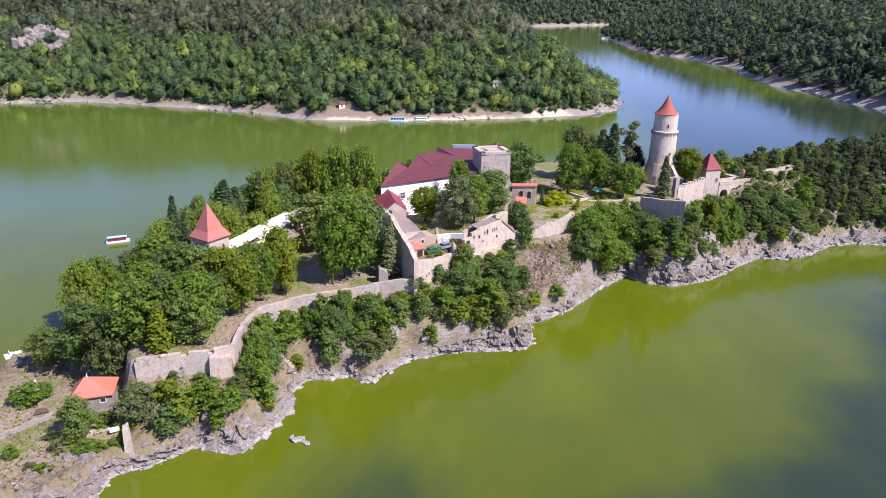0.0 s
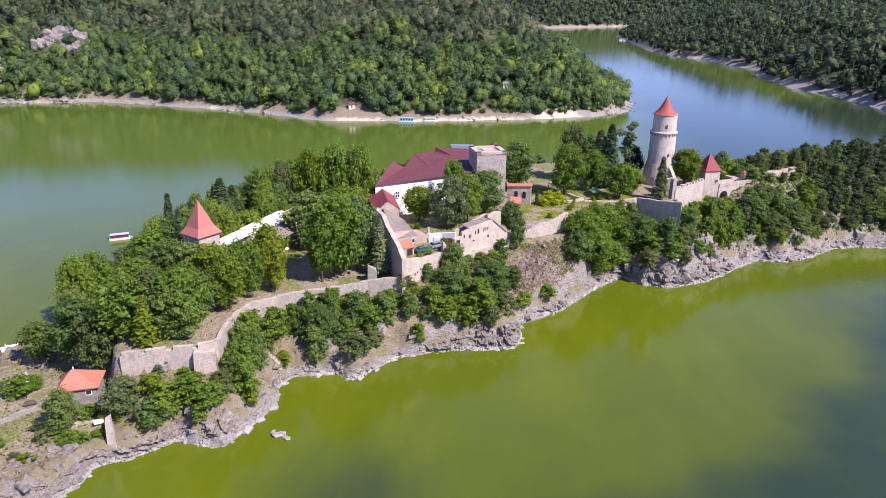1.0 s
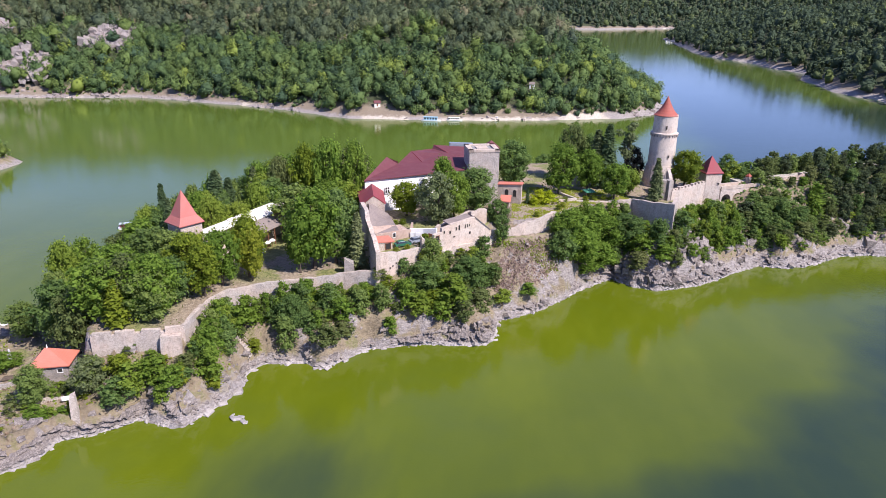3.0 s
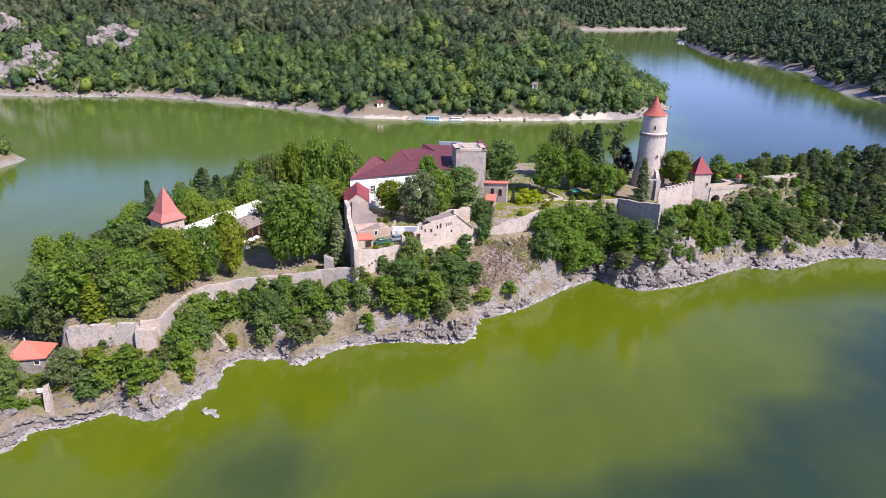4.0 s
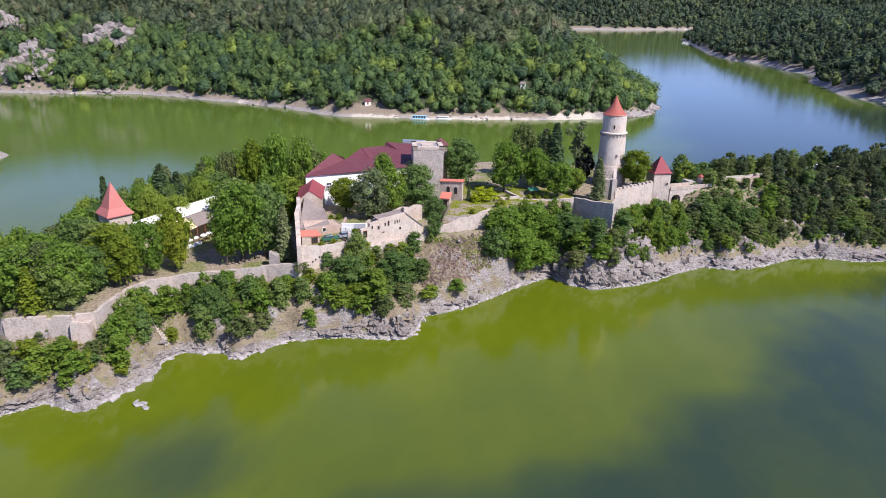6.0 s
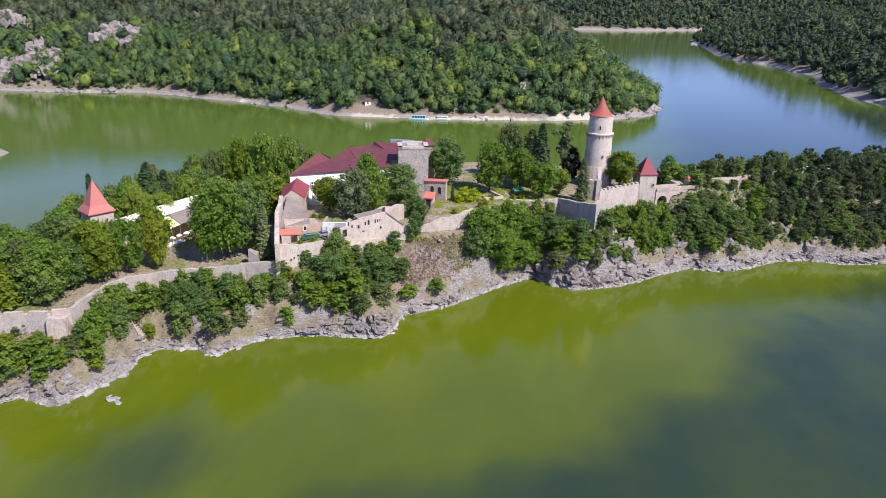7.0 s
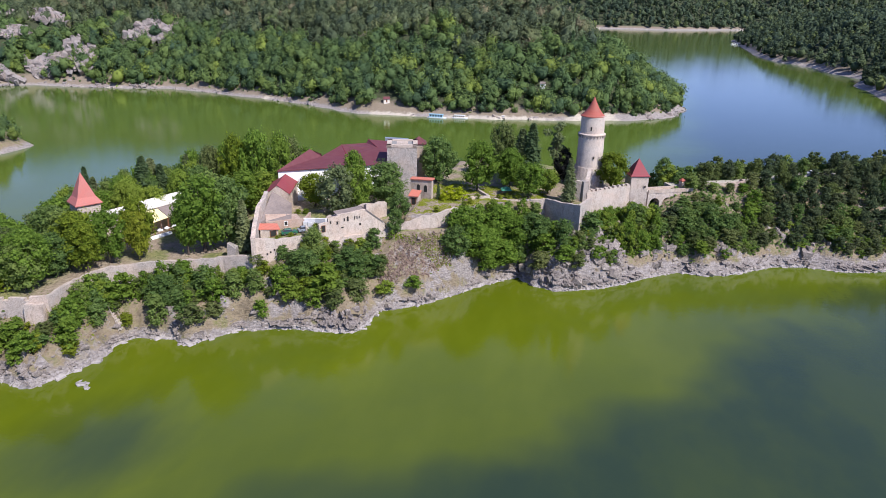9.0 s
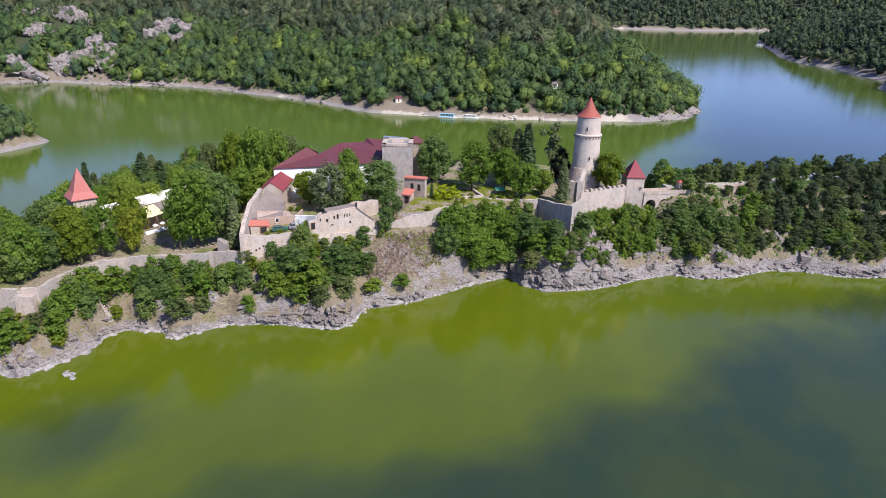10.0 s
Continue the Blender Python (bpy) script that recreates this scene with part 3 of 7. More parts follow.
def conifer_crown(seed, whorls, leaves, size, width=0.17, base=0.12, ragged=0.35):
    """Crown of a spruce one unit high: drooping whorls, ragged outline."""
    rs = np.random.RandomState(seed)
    k = rs.randint(0, whorls, leaves)
    t = (k + rs.uniform(0, 0.7, leaves)) / whorls
    a = rs.uniform(0, 2 * math.pi, leaves)
    arms = 0.55 + 0.45 * np.sin(a * 5 + k * 2.1) ** 2
    reach = width * 1.12 * (1 - t) ** 0.68 * arms * rs.uniform(1 - ragged, 1.0, leaves) + 0.008
    along = rs.uniform(0.25, 1.0, leaves) ** 0.7
    r = reach * along
    z = base + (1 - base) * t - 0.05 * along * (1 - t) + 0.012 + rs.normal(0, 0.012, leaves)
    p = np.stack([np.cos(a) * r, np.sin(a) * r, np.minimum(z, 0.995)], -1)
    nrm = np.stack([np.cos(a) * 0.7, np.sin(a) * 0.7, np.full(leaves, 0.7)], -1) + rs.normal(size=(leaves, 3)) * 0.28
    return (*cards(p, nrm, rs.uniform(0.6, 1.4, leaves) * size, rs, single=True), None)


def pine_crown(seed, leaves, size):
    """Crown of a tall pine: a few flat tufts near the top of a long bare stem."""
    rs = np.random.RandomState(seed)
    n = 13
    cs = np.stack([rs.normal(0, 0.055, n), rs.normal(0, 0.055, n), np.linspace(0.45, 0.96, n)], -1)
    rr = rs.uniform(0.05, 0.095, n)
    pick = rs.choice(n, leaves)
    d = ball(rs, leaves) * np.array([1.25, 1.25, 0.6])
    p = cs[pick] + d * (rr[pick] * rs.uniform(0.5, 1.1, leaves))[:, None]
    nrm = d + rs.normal(size=(leaves, 3)) * 0.6 + np.array([0, 0, 0.4])
    return (*cards(p, nrm, rs.uniform(0.6, 1.3, leaves) * size, rs), cs)


def stem_mesh(name, seed, top, r0, limbs, centres=None):
    """A tapered, slightly bent trunk with limbs, one unit high tree."""
    rs = np.random.RandomState(seed)
    bm = bmesh.new()

    def tube(points, radii, n=6):
        rows = []
        for i, (p, r) in enumerate(zip(points, radii)):
            d = (points[min(i + 1, len(points) - 1)] - points[max(i - 1, 0)]).normalized()
            s = d.orthogonal().normalized()
            q = d.cross(s)
            rows.append([bm.verts.new(p + (s * math.cos(2 * math.pi * k / n) + q * math.sin(2 * math.pi * k / n)) * r) for k in range(n)])
        for a, b in zip(rows, rows[1:]):
            for k in range(n):
                bm.faces.new((a[k], a[(k + 1) % n], b[(k + 1) % n], b[k]))
        bm.faces.new(rows[-1])

    pts, p = [], Vector((0, 0, -0.06))
    for i in range(6):
        pts.append(p.copy())
        p = p + Vector((rs.normal(0, 0.012), rs.normal(0, 0.012), (top + 0.06) / 5))
    tube(pts, [r0 * (1.25 if i == 0 else 1) * (1 - 0.85 * i / 5) for i in range(6)], 8)
    if centres is not None:
        order = rs.permutation(len(centres))[:limbs]
        for k in order:
            c = Vector(centres[k])
            z = max(0.16, c.z * 0.62)
            start = Vector((0, 0, min(z, top * 0.9)))
            mid = start.lerp(c, 0.5) + Vector((0, 0, -0.02))
            tube([start, mid, c], [r0 * 0.42, r0 * 0.26, r0 * 0.08], 5)
    me = bpy.data.meshes.new(name)
    bm.to_mesh(me)
    bm.free()
    me.materials.append(BARK)
    return me


def kit(kind, seed):
    """One plant pattern: crown mesh, trunk mesh."""
    if kind == "broad":
        v, f, cs = broad_crown(seed, 40, 3700, 0.037, core=0.66)
        return raw_mesh("crown", v, f, LEAF), stem_mesh("trunk", seed, 0.72, 0.026, 9, cs)
    if kind == "dark":
        v, f, cs = broad_crown(seed, 40, 3700, 0.036, base=0.12, core=0.66)
        return raw_mesh("crown", v, f, LEAF_DARK), stem_mesh("trunk", seed, 0.75, 0.026, 9, cs)
    if kind == "spruce":
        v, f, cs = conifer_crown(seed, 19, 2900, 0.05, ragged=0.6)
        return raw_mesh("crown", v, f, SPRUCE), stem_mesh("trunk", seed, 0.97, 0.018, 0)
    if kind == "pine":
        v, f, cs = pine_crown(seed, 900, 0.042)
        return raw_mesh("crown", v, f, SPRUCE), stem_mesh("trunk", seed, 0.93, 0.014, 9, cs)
    if kind == "scrub":
        v, f, cs = broad_crown(seed, 16, 880, 0.070, base=0.06, big=1.2, core=0.66)
        return raw_mesh("crown", v, f, LEAF_DARK), stem_mesh("trunk", seed, 0.6, 0.024, 5, cs)
    v, f, cs = broad_crown(seed, 14, 900, 0.070, base=0.03, big=1.15, core=0.66)
    return raw_mesh("crown", v, f, LEAF), stem_mesh("stem", seed, 0.6, 0.03, 6, cs)


KITS = {k: [kit(k, 40 + 7 * i + len(k)) for i in range(n)] for k, n in (("broad", 5), ("dark", 4), ("spruce", 3), ("pine", 2), ("shrub", 5), ("scrub", 5))}
WORDS = {
    "broad": ("broadleaf_tree", "tree", "full green broadleaf tree on the castle rock"),
    "dark": ("broadleaf_tree", "tree", "dark green dense broadleaf tree on the castle rock"),
    "spruce": ("spruce_tree", "tree", "slender ragged spruce tree with drooping branches"),
    "pine": ("pine_tree", "tree", "tall thin pine with a sparse high crown"),
    "scrub": ("broadleaf_tree", "tree", "small scrubby broadleaf tree on the wooded neck"),
    "shrub": ("shrub", "shrub", "green leafy shrub growing on the rocky slope"),
}
plant_rs = np.random.RandomState(77)


def plant(kind, x, y, height, width, z=None, label="", leaf=None):
    """A tree or shrub as a thing with trunk and crown."""
    name, cat, words = WORDS[kind]
    crown, trunk = KITS[kind][plant_rs.randint(len(KITS[kind]))]
    ob = thing(name, label or words, cat, group=cat + "s on the castle rock")
    base = level_at(x, y) if z is None else z
    ob.matrix_basis = Matrix.LocRotScale((x, y, base), Euler((0, 0, plant_rs.uniform(0, 6.28))), None)
    full = {"broad": 0.84, "dark": 0.84, "shrub": 0.9, "scrub": 0.86, "spruce": 0.34, "pine": 0.4}[kind]
    for nm, me in (("stem" if kind == "shrub" else "trunk", trunk), ("crown", crown)):
        o = new(nm, me)
        o.parent = ob
        o.scale = (width / full, width / full, height)
        if nm == "crown" and leaf:
            o.material_slots[0].link = "OBJECT"
            o.material_slots[0].material = leaf
    return ob


def forest(name, label, x0, x1, y0, y1, gap, high, keep, seed, templates, leaf, lowest=2.0):
    """A wood: crowns of many trees, standing on the ground sheet, in one mesh."""
    rs = np.random.RandomState(seed)
    xs, ys = np.meshgrid(np.arange(x0, x1, gap), np.arange(y0, y1, gap))
    xs = (xs + rs.uniform(-0.45, 0.45, xs.shape) * gap).ravel()
    ys = (ys + rs.uniform(-0.45, 0.45, ys.shape) * gap).ravel()
    zs = land(xs, ys)
    ok = keep(xs, ys, zs) & (zs > lowest)
    xs, ys, zs = xs[ok], ys[ok], zs[ok]
    allv, allf, allt, off = [], [], [], 0
    which = rs.randint(0, len(templates), len(xs))
    for k, (tv, tf) in enumerate(templates):
        sel = np.where(which == k)[0]
        n = len(sel)
        if not n:
            continue
        a = rs.uniform(0, 2 * math.pi, n)
        hh = rs.uniform(*high, n) * (1 + 0.18 * waves(xs[sel], ys[sel], 45, seed + 3, 2))
        ww = hh * rs.uniform(0.78, 1.25, n)
        c, s = np.cos(a)[:, None], np.sin(a)[:, None]
        vx = (tv[:, 0] * c - tv[:, 1] * s) * ww[:, None] + xs[sel][:, None]
        vy = (tv[:, 0] * s + tv[:, 1] * c) * ww[:, None] + ys[sel][:, None]
        vz = tv[:, 2] * hh[:, None] + zs[sel][:, None] - 0.4
        allv.append(np.stack([vx, vy, vz], -1).reshape(-1, 3))
        allf.append((tf[None] + (np.arange(n) * len(tv))[:, None, None]).reshape(-1, 3) + off)
        mood = np.clip(0.48 + 0.26 * waves(xs[sel], ys[sel], 60, seed + 1, 3) + rs.normal(0, 0.25, n), 0, 1)
        allt.append(np.repeat(mood, len(tv)))
        off += n * len(tv)
    me = raw_mesh(name, np.concatenate(allv), np.concatenate(allf), leaf, np.concatenate(allt), smooth=True)
    return tagged(new(name, me), label, "woods", kind="stuff")


def thicket(name, label, rows, leaf, seed):
    """Low scrub too dense to count: many small bushes, standing on the ground sheet, in one mesh."""
    rs = np.random.RandomState(seed)
    allv, allf, allt, off = [], [], [], 0
    for x, y, hh, ww in rows:
        tv, tf = BUSHES[rs.randint(len(BUSHES))]
        a = rs.uniform(0, 6.28)
        c, s = math.cos(a), math.sin(a)
        p = np.stack([(tv[:, 0] * c - tv[:, 1] * s) * ww / 0.9 + x, (tv[:, 0] * s + tv[:, 1] * c) * ww / 0.9 + y, tv[:, 2] * hh + level_at(x, y) - 0.15], -1)
        allv.append(p)
        allf.append(tf + off)
        allt.append(np.full(len(tv), rs.rand()))
        off += len(tv)
    me = raw_mesh(name, np.concatenate(allv), np.concatenate(allf), leaf, np.concatenate(allt))
    return tagged(new(name, me), label, "scrub", kind="stuff")


BUSHES = [broad_crown(380 + i, 9, 420, 0.085, base=0.0, big=1.15, core=0.66)[:2] for i in range(6)]

# cliffs on the hillside: centre, half extents, number of crags
CLIFFS = [(-336, 590, 7, 9, 44), (-316, 597, 8, 12, 54), (-318, 612, 9, 10, 40), (-430, 590, 16, 7, 60), (-474, 584, 13, 9, 40), (-440, 553, 6, 9, 26), (-398, 540, 9, 8, 40), (-386, 556, 9, 8, 34),
          (-367, 548, 7, 11, 56), (-424, 511, 10, 5, 30), (-402, 530, 8, 4, 20)]


def off_cliffs(x, y):
    ok = np.ones(x.shape, bool)
    for cx, cy, sx, sy, _ in CLIFFS:
        ok &= ((x - cx) / (sx + 2)) ** 2 + ((y - cy + 9) / (sy + 11)) ** 2 > 1.0
    ok |= waves(x, y, 9, 71) > 0.32
    return ok & ((((x + 69) / 13) ** 2 + ((y - 478) / 11) ** 2) > 1) & (((x - 37.8) ** 2 + (y - 505) ** 2) > 30)


MID = [wood_crown(300 + i, 210, 0.10, 0.3 * (i % 3), (ICO_V, ICO_F)) for i in range(8)] + [conifer_crown(320 + i, 9, 120, 0.16, 0.2)[:2] for i in range(3)]
LOW = [wood_crown(340 + i, 40, 0.19, 0.3 * (i % 3), (ICO_V, ICO_F)) for i in range(4)] + [conifer_crown(350 + i, 6, 44, 0.25, 0.24)[:2] for i in range(4)]


def pine_zone(x, y, z):
    return z + 16 * waves(x, y, 120, 81, 3) > 44


forest("hillside_wood", "dense green broadleaf wood on the hillside across the water", -560, 175, 470, 690, 6.2, (8.5, 15),
       lambda x, y, z: (apart(NORTH_BANK, x, y) < -2.6 - 2.4 * ((x > -95) & (x < 60))) & off_cliffs(x, y) & ~pine_zone(x, y, z), 5, MID[:8] + MID[:8] + MID[9:10], FOREST)
forest("hillside_pines", "grey-green pines on the upper hillside across the water", -560, 175, 470, 690, 6.0, (9, 15.5),
       lambda x, y, z: (apart(NORTH_BANK, x, y) < -5) & off_cliffs(x, y) & pine_zone(x, y, z), 25, MID[2:8] + MID[8:], FOREST_PINE)
FRINGE = [wood_crown(330 + i, 90, 0.17, 0.0, (ICO_V, ICO_F)) for i in range(5)]
forest("shore_thicket", "low green bushes at the wood's edge along the far shore", -460, 150, 450, 600, 3.4, (2.6, 6.0),
       lambda x, y, z: (apart(NORTH_BANK, x, y) < -3.4 - 2.6 * ((x > -95) & (x < 70))) & (apart(NORTH_BANK, x, y) > -11) & off_cliffs(x, y) & (waves(x, y, 30, 77, 2) > -0.5), 35, FRINGE, FOREST, 1.5)
forest("upper_wood", "mixed wood on the hilltop across the water", -700, 175, 700, 1000, 11, (10, 15),
       lambda x, y, z: apart(NORTH_BANK, x, y) < -8, 6, LOW, FOREST)
forest("east_bank_wood", "dark wood along the opposite river bank", 330, 1200, 440, 1650, 11.5, (12, 18),
       lambda x, y, z: (apart(RIGHT_BANK, x, y) < -1.0 - 4.0 * waves(x, y, 70, 52, 2)) & (apart(RIGHT_BANK, x, y) > -330), 7, LOW, BANK_WOOD)
forest("distant_wood", "far wooded hills beyond the river bend", -300, 2300, 2100, 2850, 18.5, (19, 28),
       lambda x, y, z: (apart(FAR_BANK, x, y) < -4) & (apart(FAR_BANK, x, y) > -420), 8, LOW, BANK_WOOD)
forest("west_bank_wood", "green wood on the low point of the west bank", -420, -205, 215, 345, 5.6, (6, 11),
       lambda x, y, z: apart(WEST_BANK, x, y) < -3.2, 9, MID, FOREST, 1.6)
NECK = [broad_crown(360 + i, 7, 110, 0.125, base=0.15, core=0.9, big=1.4)[:2] for i in range(6)]
forest("neck_wood", "dense scrubby wood on the rising neck of land", 178, 330, 225, 350, 5.2, (6, 9.5),
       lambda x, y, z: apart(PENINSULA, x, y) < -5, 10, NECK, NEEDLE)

ROOF_CRIMSON = roofing("crimson_roof_tiles", (0.24, 0.035, 0.045), (0.22, 0.045, 0.05), (0.15, 0.03, 0.035))
ROOF_PINK = roofing("faded_red_roof_tiles", (0.42, 0.13, 0.105), (0.40, 0.145, 0.12), (0.30, 0.10, 0.085))
PALE_RENDER = masonry("pale_lime_render", (0.58, 0.50, 0.425), (0.32, 0.255, 0.205), (0.60, 0.52, 0.445), scale=1.6, patch=0.55)
BRICK = masonry("brown_brick", (0.47, 0.345, 0.275), (0.31, 0.22, 0.175), (0.48, 0.39, 0.325), scale=3.0, patch=0.35)
GREY_ROOF = roofing("grey_brown_shingles", (0.235, 0.19, 0.168), (0.19, 0.155, 0.14), (0.10, 0.085, 0.078), rows=2.2)

# ---------------------------------------------------------------- masonry builders


def run_points(pts, step):
    """Walks along a polyline of (x, y, base, top) in even steps."""
    out = []
    for a, b in zip(pts, pts[1:]):
        n = max(1, int(math.hypot(b[0] - a[0], b[1] - a[1]) / step))
        out += [tuple(a[k] + (b[k] - a[k]) * i / n for k in range(4)) for i in range(n)]
    return out + [tuple(pts[-1])]


def wall_mesh(bm, pts, thick, step=1.2, ragged=0.0, seed=1):
    """A standing wall of that thickness along a polyline of (x, y, base, top), its left side on the line."""
    rs = random.Random(seed)
    p = run_points(pts, step)
    rows = []
    for i, (x, y, z0, z1) in enumerate(p):
        a, b = p[max(i - 1, 0)], p[min(i + 1, len(p) - 1)]
        d = Vector((b[0] - a[0], b[1] - a[1], 0)).normalized()
        nrm = Vector((-d.y, d.x, 0)) * thick
        t1 = z1 + rs.uniform(-ragged, ragged)
        rows.append([bm.verts.new(q) for q in ((x, y, z0), (x + nrm.x, y + nrm.y, z0), (x + nrm.x, y + nrm.y, t1 + rs.uniform(-ragged, ragged) * 0.5), (x, y, t1))])
    for a, b in zip(rows, rows[1:]):
        for k in range(4):
            bm.faces.new((a[k], b[k], b[(k + 1) % 4], a[(k + 1) % 4]))
    bm.faces.new(rows[0][::-1])
    bm.faces.new(rows[-1])
    bmesh.ops.recalc_face_normals(bm, faces=bm.faces)
    return bm


def stone_wall(name, label, pts, thick=1.0, material=None, ragged=0.12, seed=1, merlons=0.0, coping=None, solid=0.6):
    ob = thing(name, label, "wall")
    part("masonry", wall_mesh(bmesh.new(), pts, thick, 1.1, ragged, seed), material or STONE_PALE, ob)
    if coping:
        bm = bmesh.new()
        for a, b in zip(pts, pts[1:]):
            d = Vector((b[0] - a[0], b[1] - a[1], 0)).normalized()
            nn = Vector((-d.y, d.x, 0))
            lo, hi = -0.18, thick + 0.18
            vs = [[bm.verts.new((q[0] + nn.x * o, q[1] + nn.y * o, q[3] + z)) for o, z in ((lo, 0.0), (hi, 0.0), (thick / 2, 0.45))] for q in (a, b)]
            for k in range(3):
                bm.faces.new((vs[0][k], vs[1][k], vs[1][(k + 1) % 3], vs[0][(k + 1) % 3]))
            bm.faces.new(vs[0][::-1])
            bm.faces.new(vs[1])
        bmesh.ops.recalc_face_normals(bm, faces=bm.faces)
        part("coping", bm, coping, ob, "tiled wall coping")
    if merlons:
        rs = random.Random(seed)
        for a, b in zip(pts, pts[1:]):
            run = math.hypot(b[0] - a[0], b[1] - a[1])
            n = max(1, int(run / merlons))
            d = Vector((b[0] - a[0], b[1] - a[1], 0)).normalized()
            nn = Vector((-d.y, d.x, 0))
            for i in range(n):
                t = (i + 0.5) / n
                c = Vector(a[:2]).lerp(Vector(b[:2]), t)
                top = a[3] + (b[3] - a[3]) * t
                hw, hh = merlons * solid / 2, rs.uniform(0.55, 0.85)
                bm = bmesh.new()
                quad = [(c.x + d.x * s * hw + nn.x * o, c.y + d.y * s * hw + nn.y * o) for s, o in ((-1, 0.02), (1, 0.02), (1, thick - 0.02), (-1, thick - 0.02))]
                prism(bm, quad, top - 0.25, [top + hh * rs.uniform(0.8, 1.05) for _ in range(4)])
                part("merlon", bm, material or STONE_PALE, ob)
    return ob


def opening(parent, at, along, wide, high, deep=0.35, name="window", arch=False, frame_mat=None, cross=False):
    """A dark recess with a stone or timber surround, standing on a wall face. along: direction of the wall; its outside lies to the right."""
    d = Vector((along[0], along[1], 0)).normalized()
    out = Vector((d.y, -d.x, 0))
    o = Vector(at)

    def q(u, w, z):
        v = o + d * u + out * w
        return (v.x, v.y, at[2] + z)

    outline = [(-wide / 2, 0), (wide / 2, 0), (wide / 2, high)] + ([(wide / 2 * math.cos(a), high + wide / 2 * math.sin(a)) for a in (0.6, 1.2, 1.57, 1.94, 2.54)] if arch else []) + [(-wide / 2, high)]
    bm = bmesh.new()
    f = [bm.verts.new(q(u, 0.03, z)) for u, z in outline]
    k = [bm.verts.new(q(u, -deep, z)) for u, z in outline]
    bm.faces.new(f)
    bm.faces.new(k[::-1])
    n = len(f)
    for i in range(n):
        bm.faces.new((f[i], k[i], k[(i + 1) % n], f[(i + 1) % n]))
    bmesh.ops.recalc_face_normals(bm, faces=bm.faces)
    w0 = part(name, bm, DARK_HOLE, parent)
    bm = bmesh.new()
    for i in range(n):
        a, b = outline[i], outline[(i + 1) % n]
        ca = (a[0] * 1.22, a[1] + (0.14 if a[1] > 0.1 else -0.12))
        cb = (b[0] * 1.22, b[1] + (0.14 if b[1] > 0.1 else -0.12))
        vs = [bm.verts.new(q(u, w, z)) for w in (0.02, 0.07) for u, z in (a, b, cb, ca)]
        bm.faces.new(vs[:4])
        bm.faces.new(vs[4:][::-1])
        for e in range(4):
            bm.faces.new((vs[e], vs[(e + 1) % 4], vs[4 + (e + 1) % 4], vs[4 + e]))
    bmesh.ops.recalc_face_normals(bm, faces=bm.faces)
    part("window_frame", bm, frame_mat or STONE_TOWER, w0)
    if cross:
        for u0, u1, z0, z1 in ((-0.06, 0.06, 0, high), (-wide / 2, wide / 2, high * 0.52, high * 0.6)):
            bm = bmesh.new()
            prism(bm, [q(u0, 0.04, 0)[:2], q(u1, 0.04, 0)[:2], q(u1, 0.06, 0)[:2], q(u0, 0.06, 0)[:2]], at[2] + z0, at[2] + z1)
            part("glazing_bar", bm, WHITE_PAINT, w0)
    return w0


def hip_roof(bm, quad, z, peak, ridge=(0.3, 0.7), over=0.5, along=0, flare=0.0, thick=0.22):
    """A hipped roof over the quad (four corners, anticlockwise). The ridge runs from the middle of side `along` + 3 to that of side `along` + 1;
    ridge: where on that line it begins and ends (0 and 1 make gables, equal values a point)."""
    c = Vector((sum(p[0] for p in quad) / 4, sum(p[1] for p in quad) / 4))
    q = [Vector(p[:2]) for p in quad]
    q = q[along:] + q[:along]
    q = [p + (p - c).normalized() * over * 1.41 for p in q]
    m0, m1 = (q[0] + q[3]) / 2, (q[1] + q[2]) / 2
    r0, r1 = m0.lerp(m1, ridge[0]), m0.lerp(m1, ridge[1])
    lo = [bm.verts.new((p.x, p.y, z - thick)) for p in q]
    e = [bm.verts.new((p.x, p.y, z)) for p in q]
    point = abs(ridge[0] - ridge[1]) < 1e-3
    if flare:
        k = [bm.verts.new(((p * (1 - flare) + c * flare).x, (p * (1 - flare) + c * flare).y, z + (peak - z) * flare * 0.62)) for p in q]
        for i in range(4):
            bm.faces.new((e[i], e[(i + 1) % 4], k[(i + 1) % 4], k[i]))
        up = k
    else:
        up = e
    a = bm.verts.new((r0.x, r0.y, peak))
    b = a if point else bm.verts.new((r1.x, r1.y, peak))
    if point:
        for i in range(4):
            bm.faces.new((up[i], up[(i + 1) % 4], a))
    else:
        bm.faces.new((up[0], up[1], b, a))
        bm.faces.new((up[1], up[2], b))
        bm.faces.new((up[2], up[3], a, b))
        bm.faces.new((up[3], up[0], a))
    for i in range(4):
        bm.faces.new((lo[i], lo[(i + 1) % 4], e[(i + 1) % 4], e[i]))
    bm.faces.new(lo[::-1])
    bmesh.ops.recalc_face_normals(bm, faces=bm.faces)
    return bm


def square(cx, cy, side, turn):
    a = radians(turn)
    return [(cx + (u * math.cos(a) - v * math.sin(a)) * side / 2, cy + (u * math.sin(a) + v * math.cos(a)) * side / 2) for u, v in ((-1, -1), (1, -1), (1, 1), (-1, 1))]


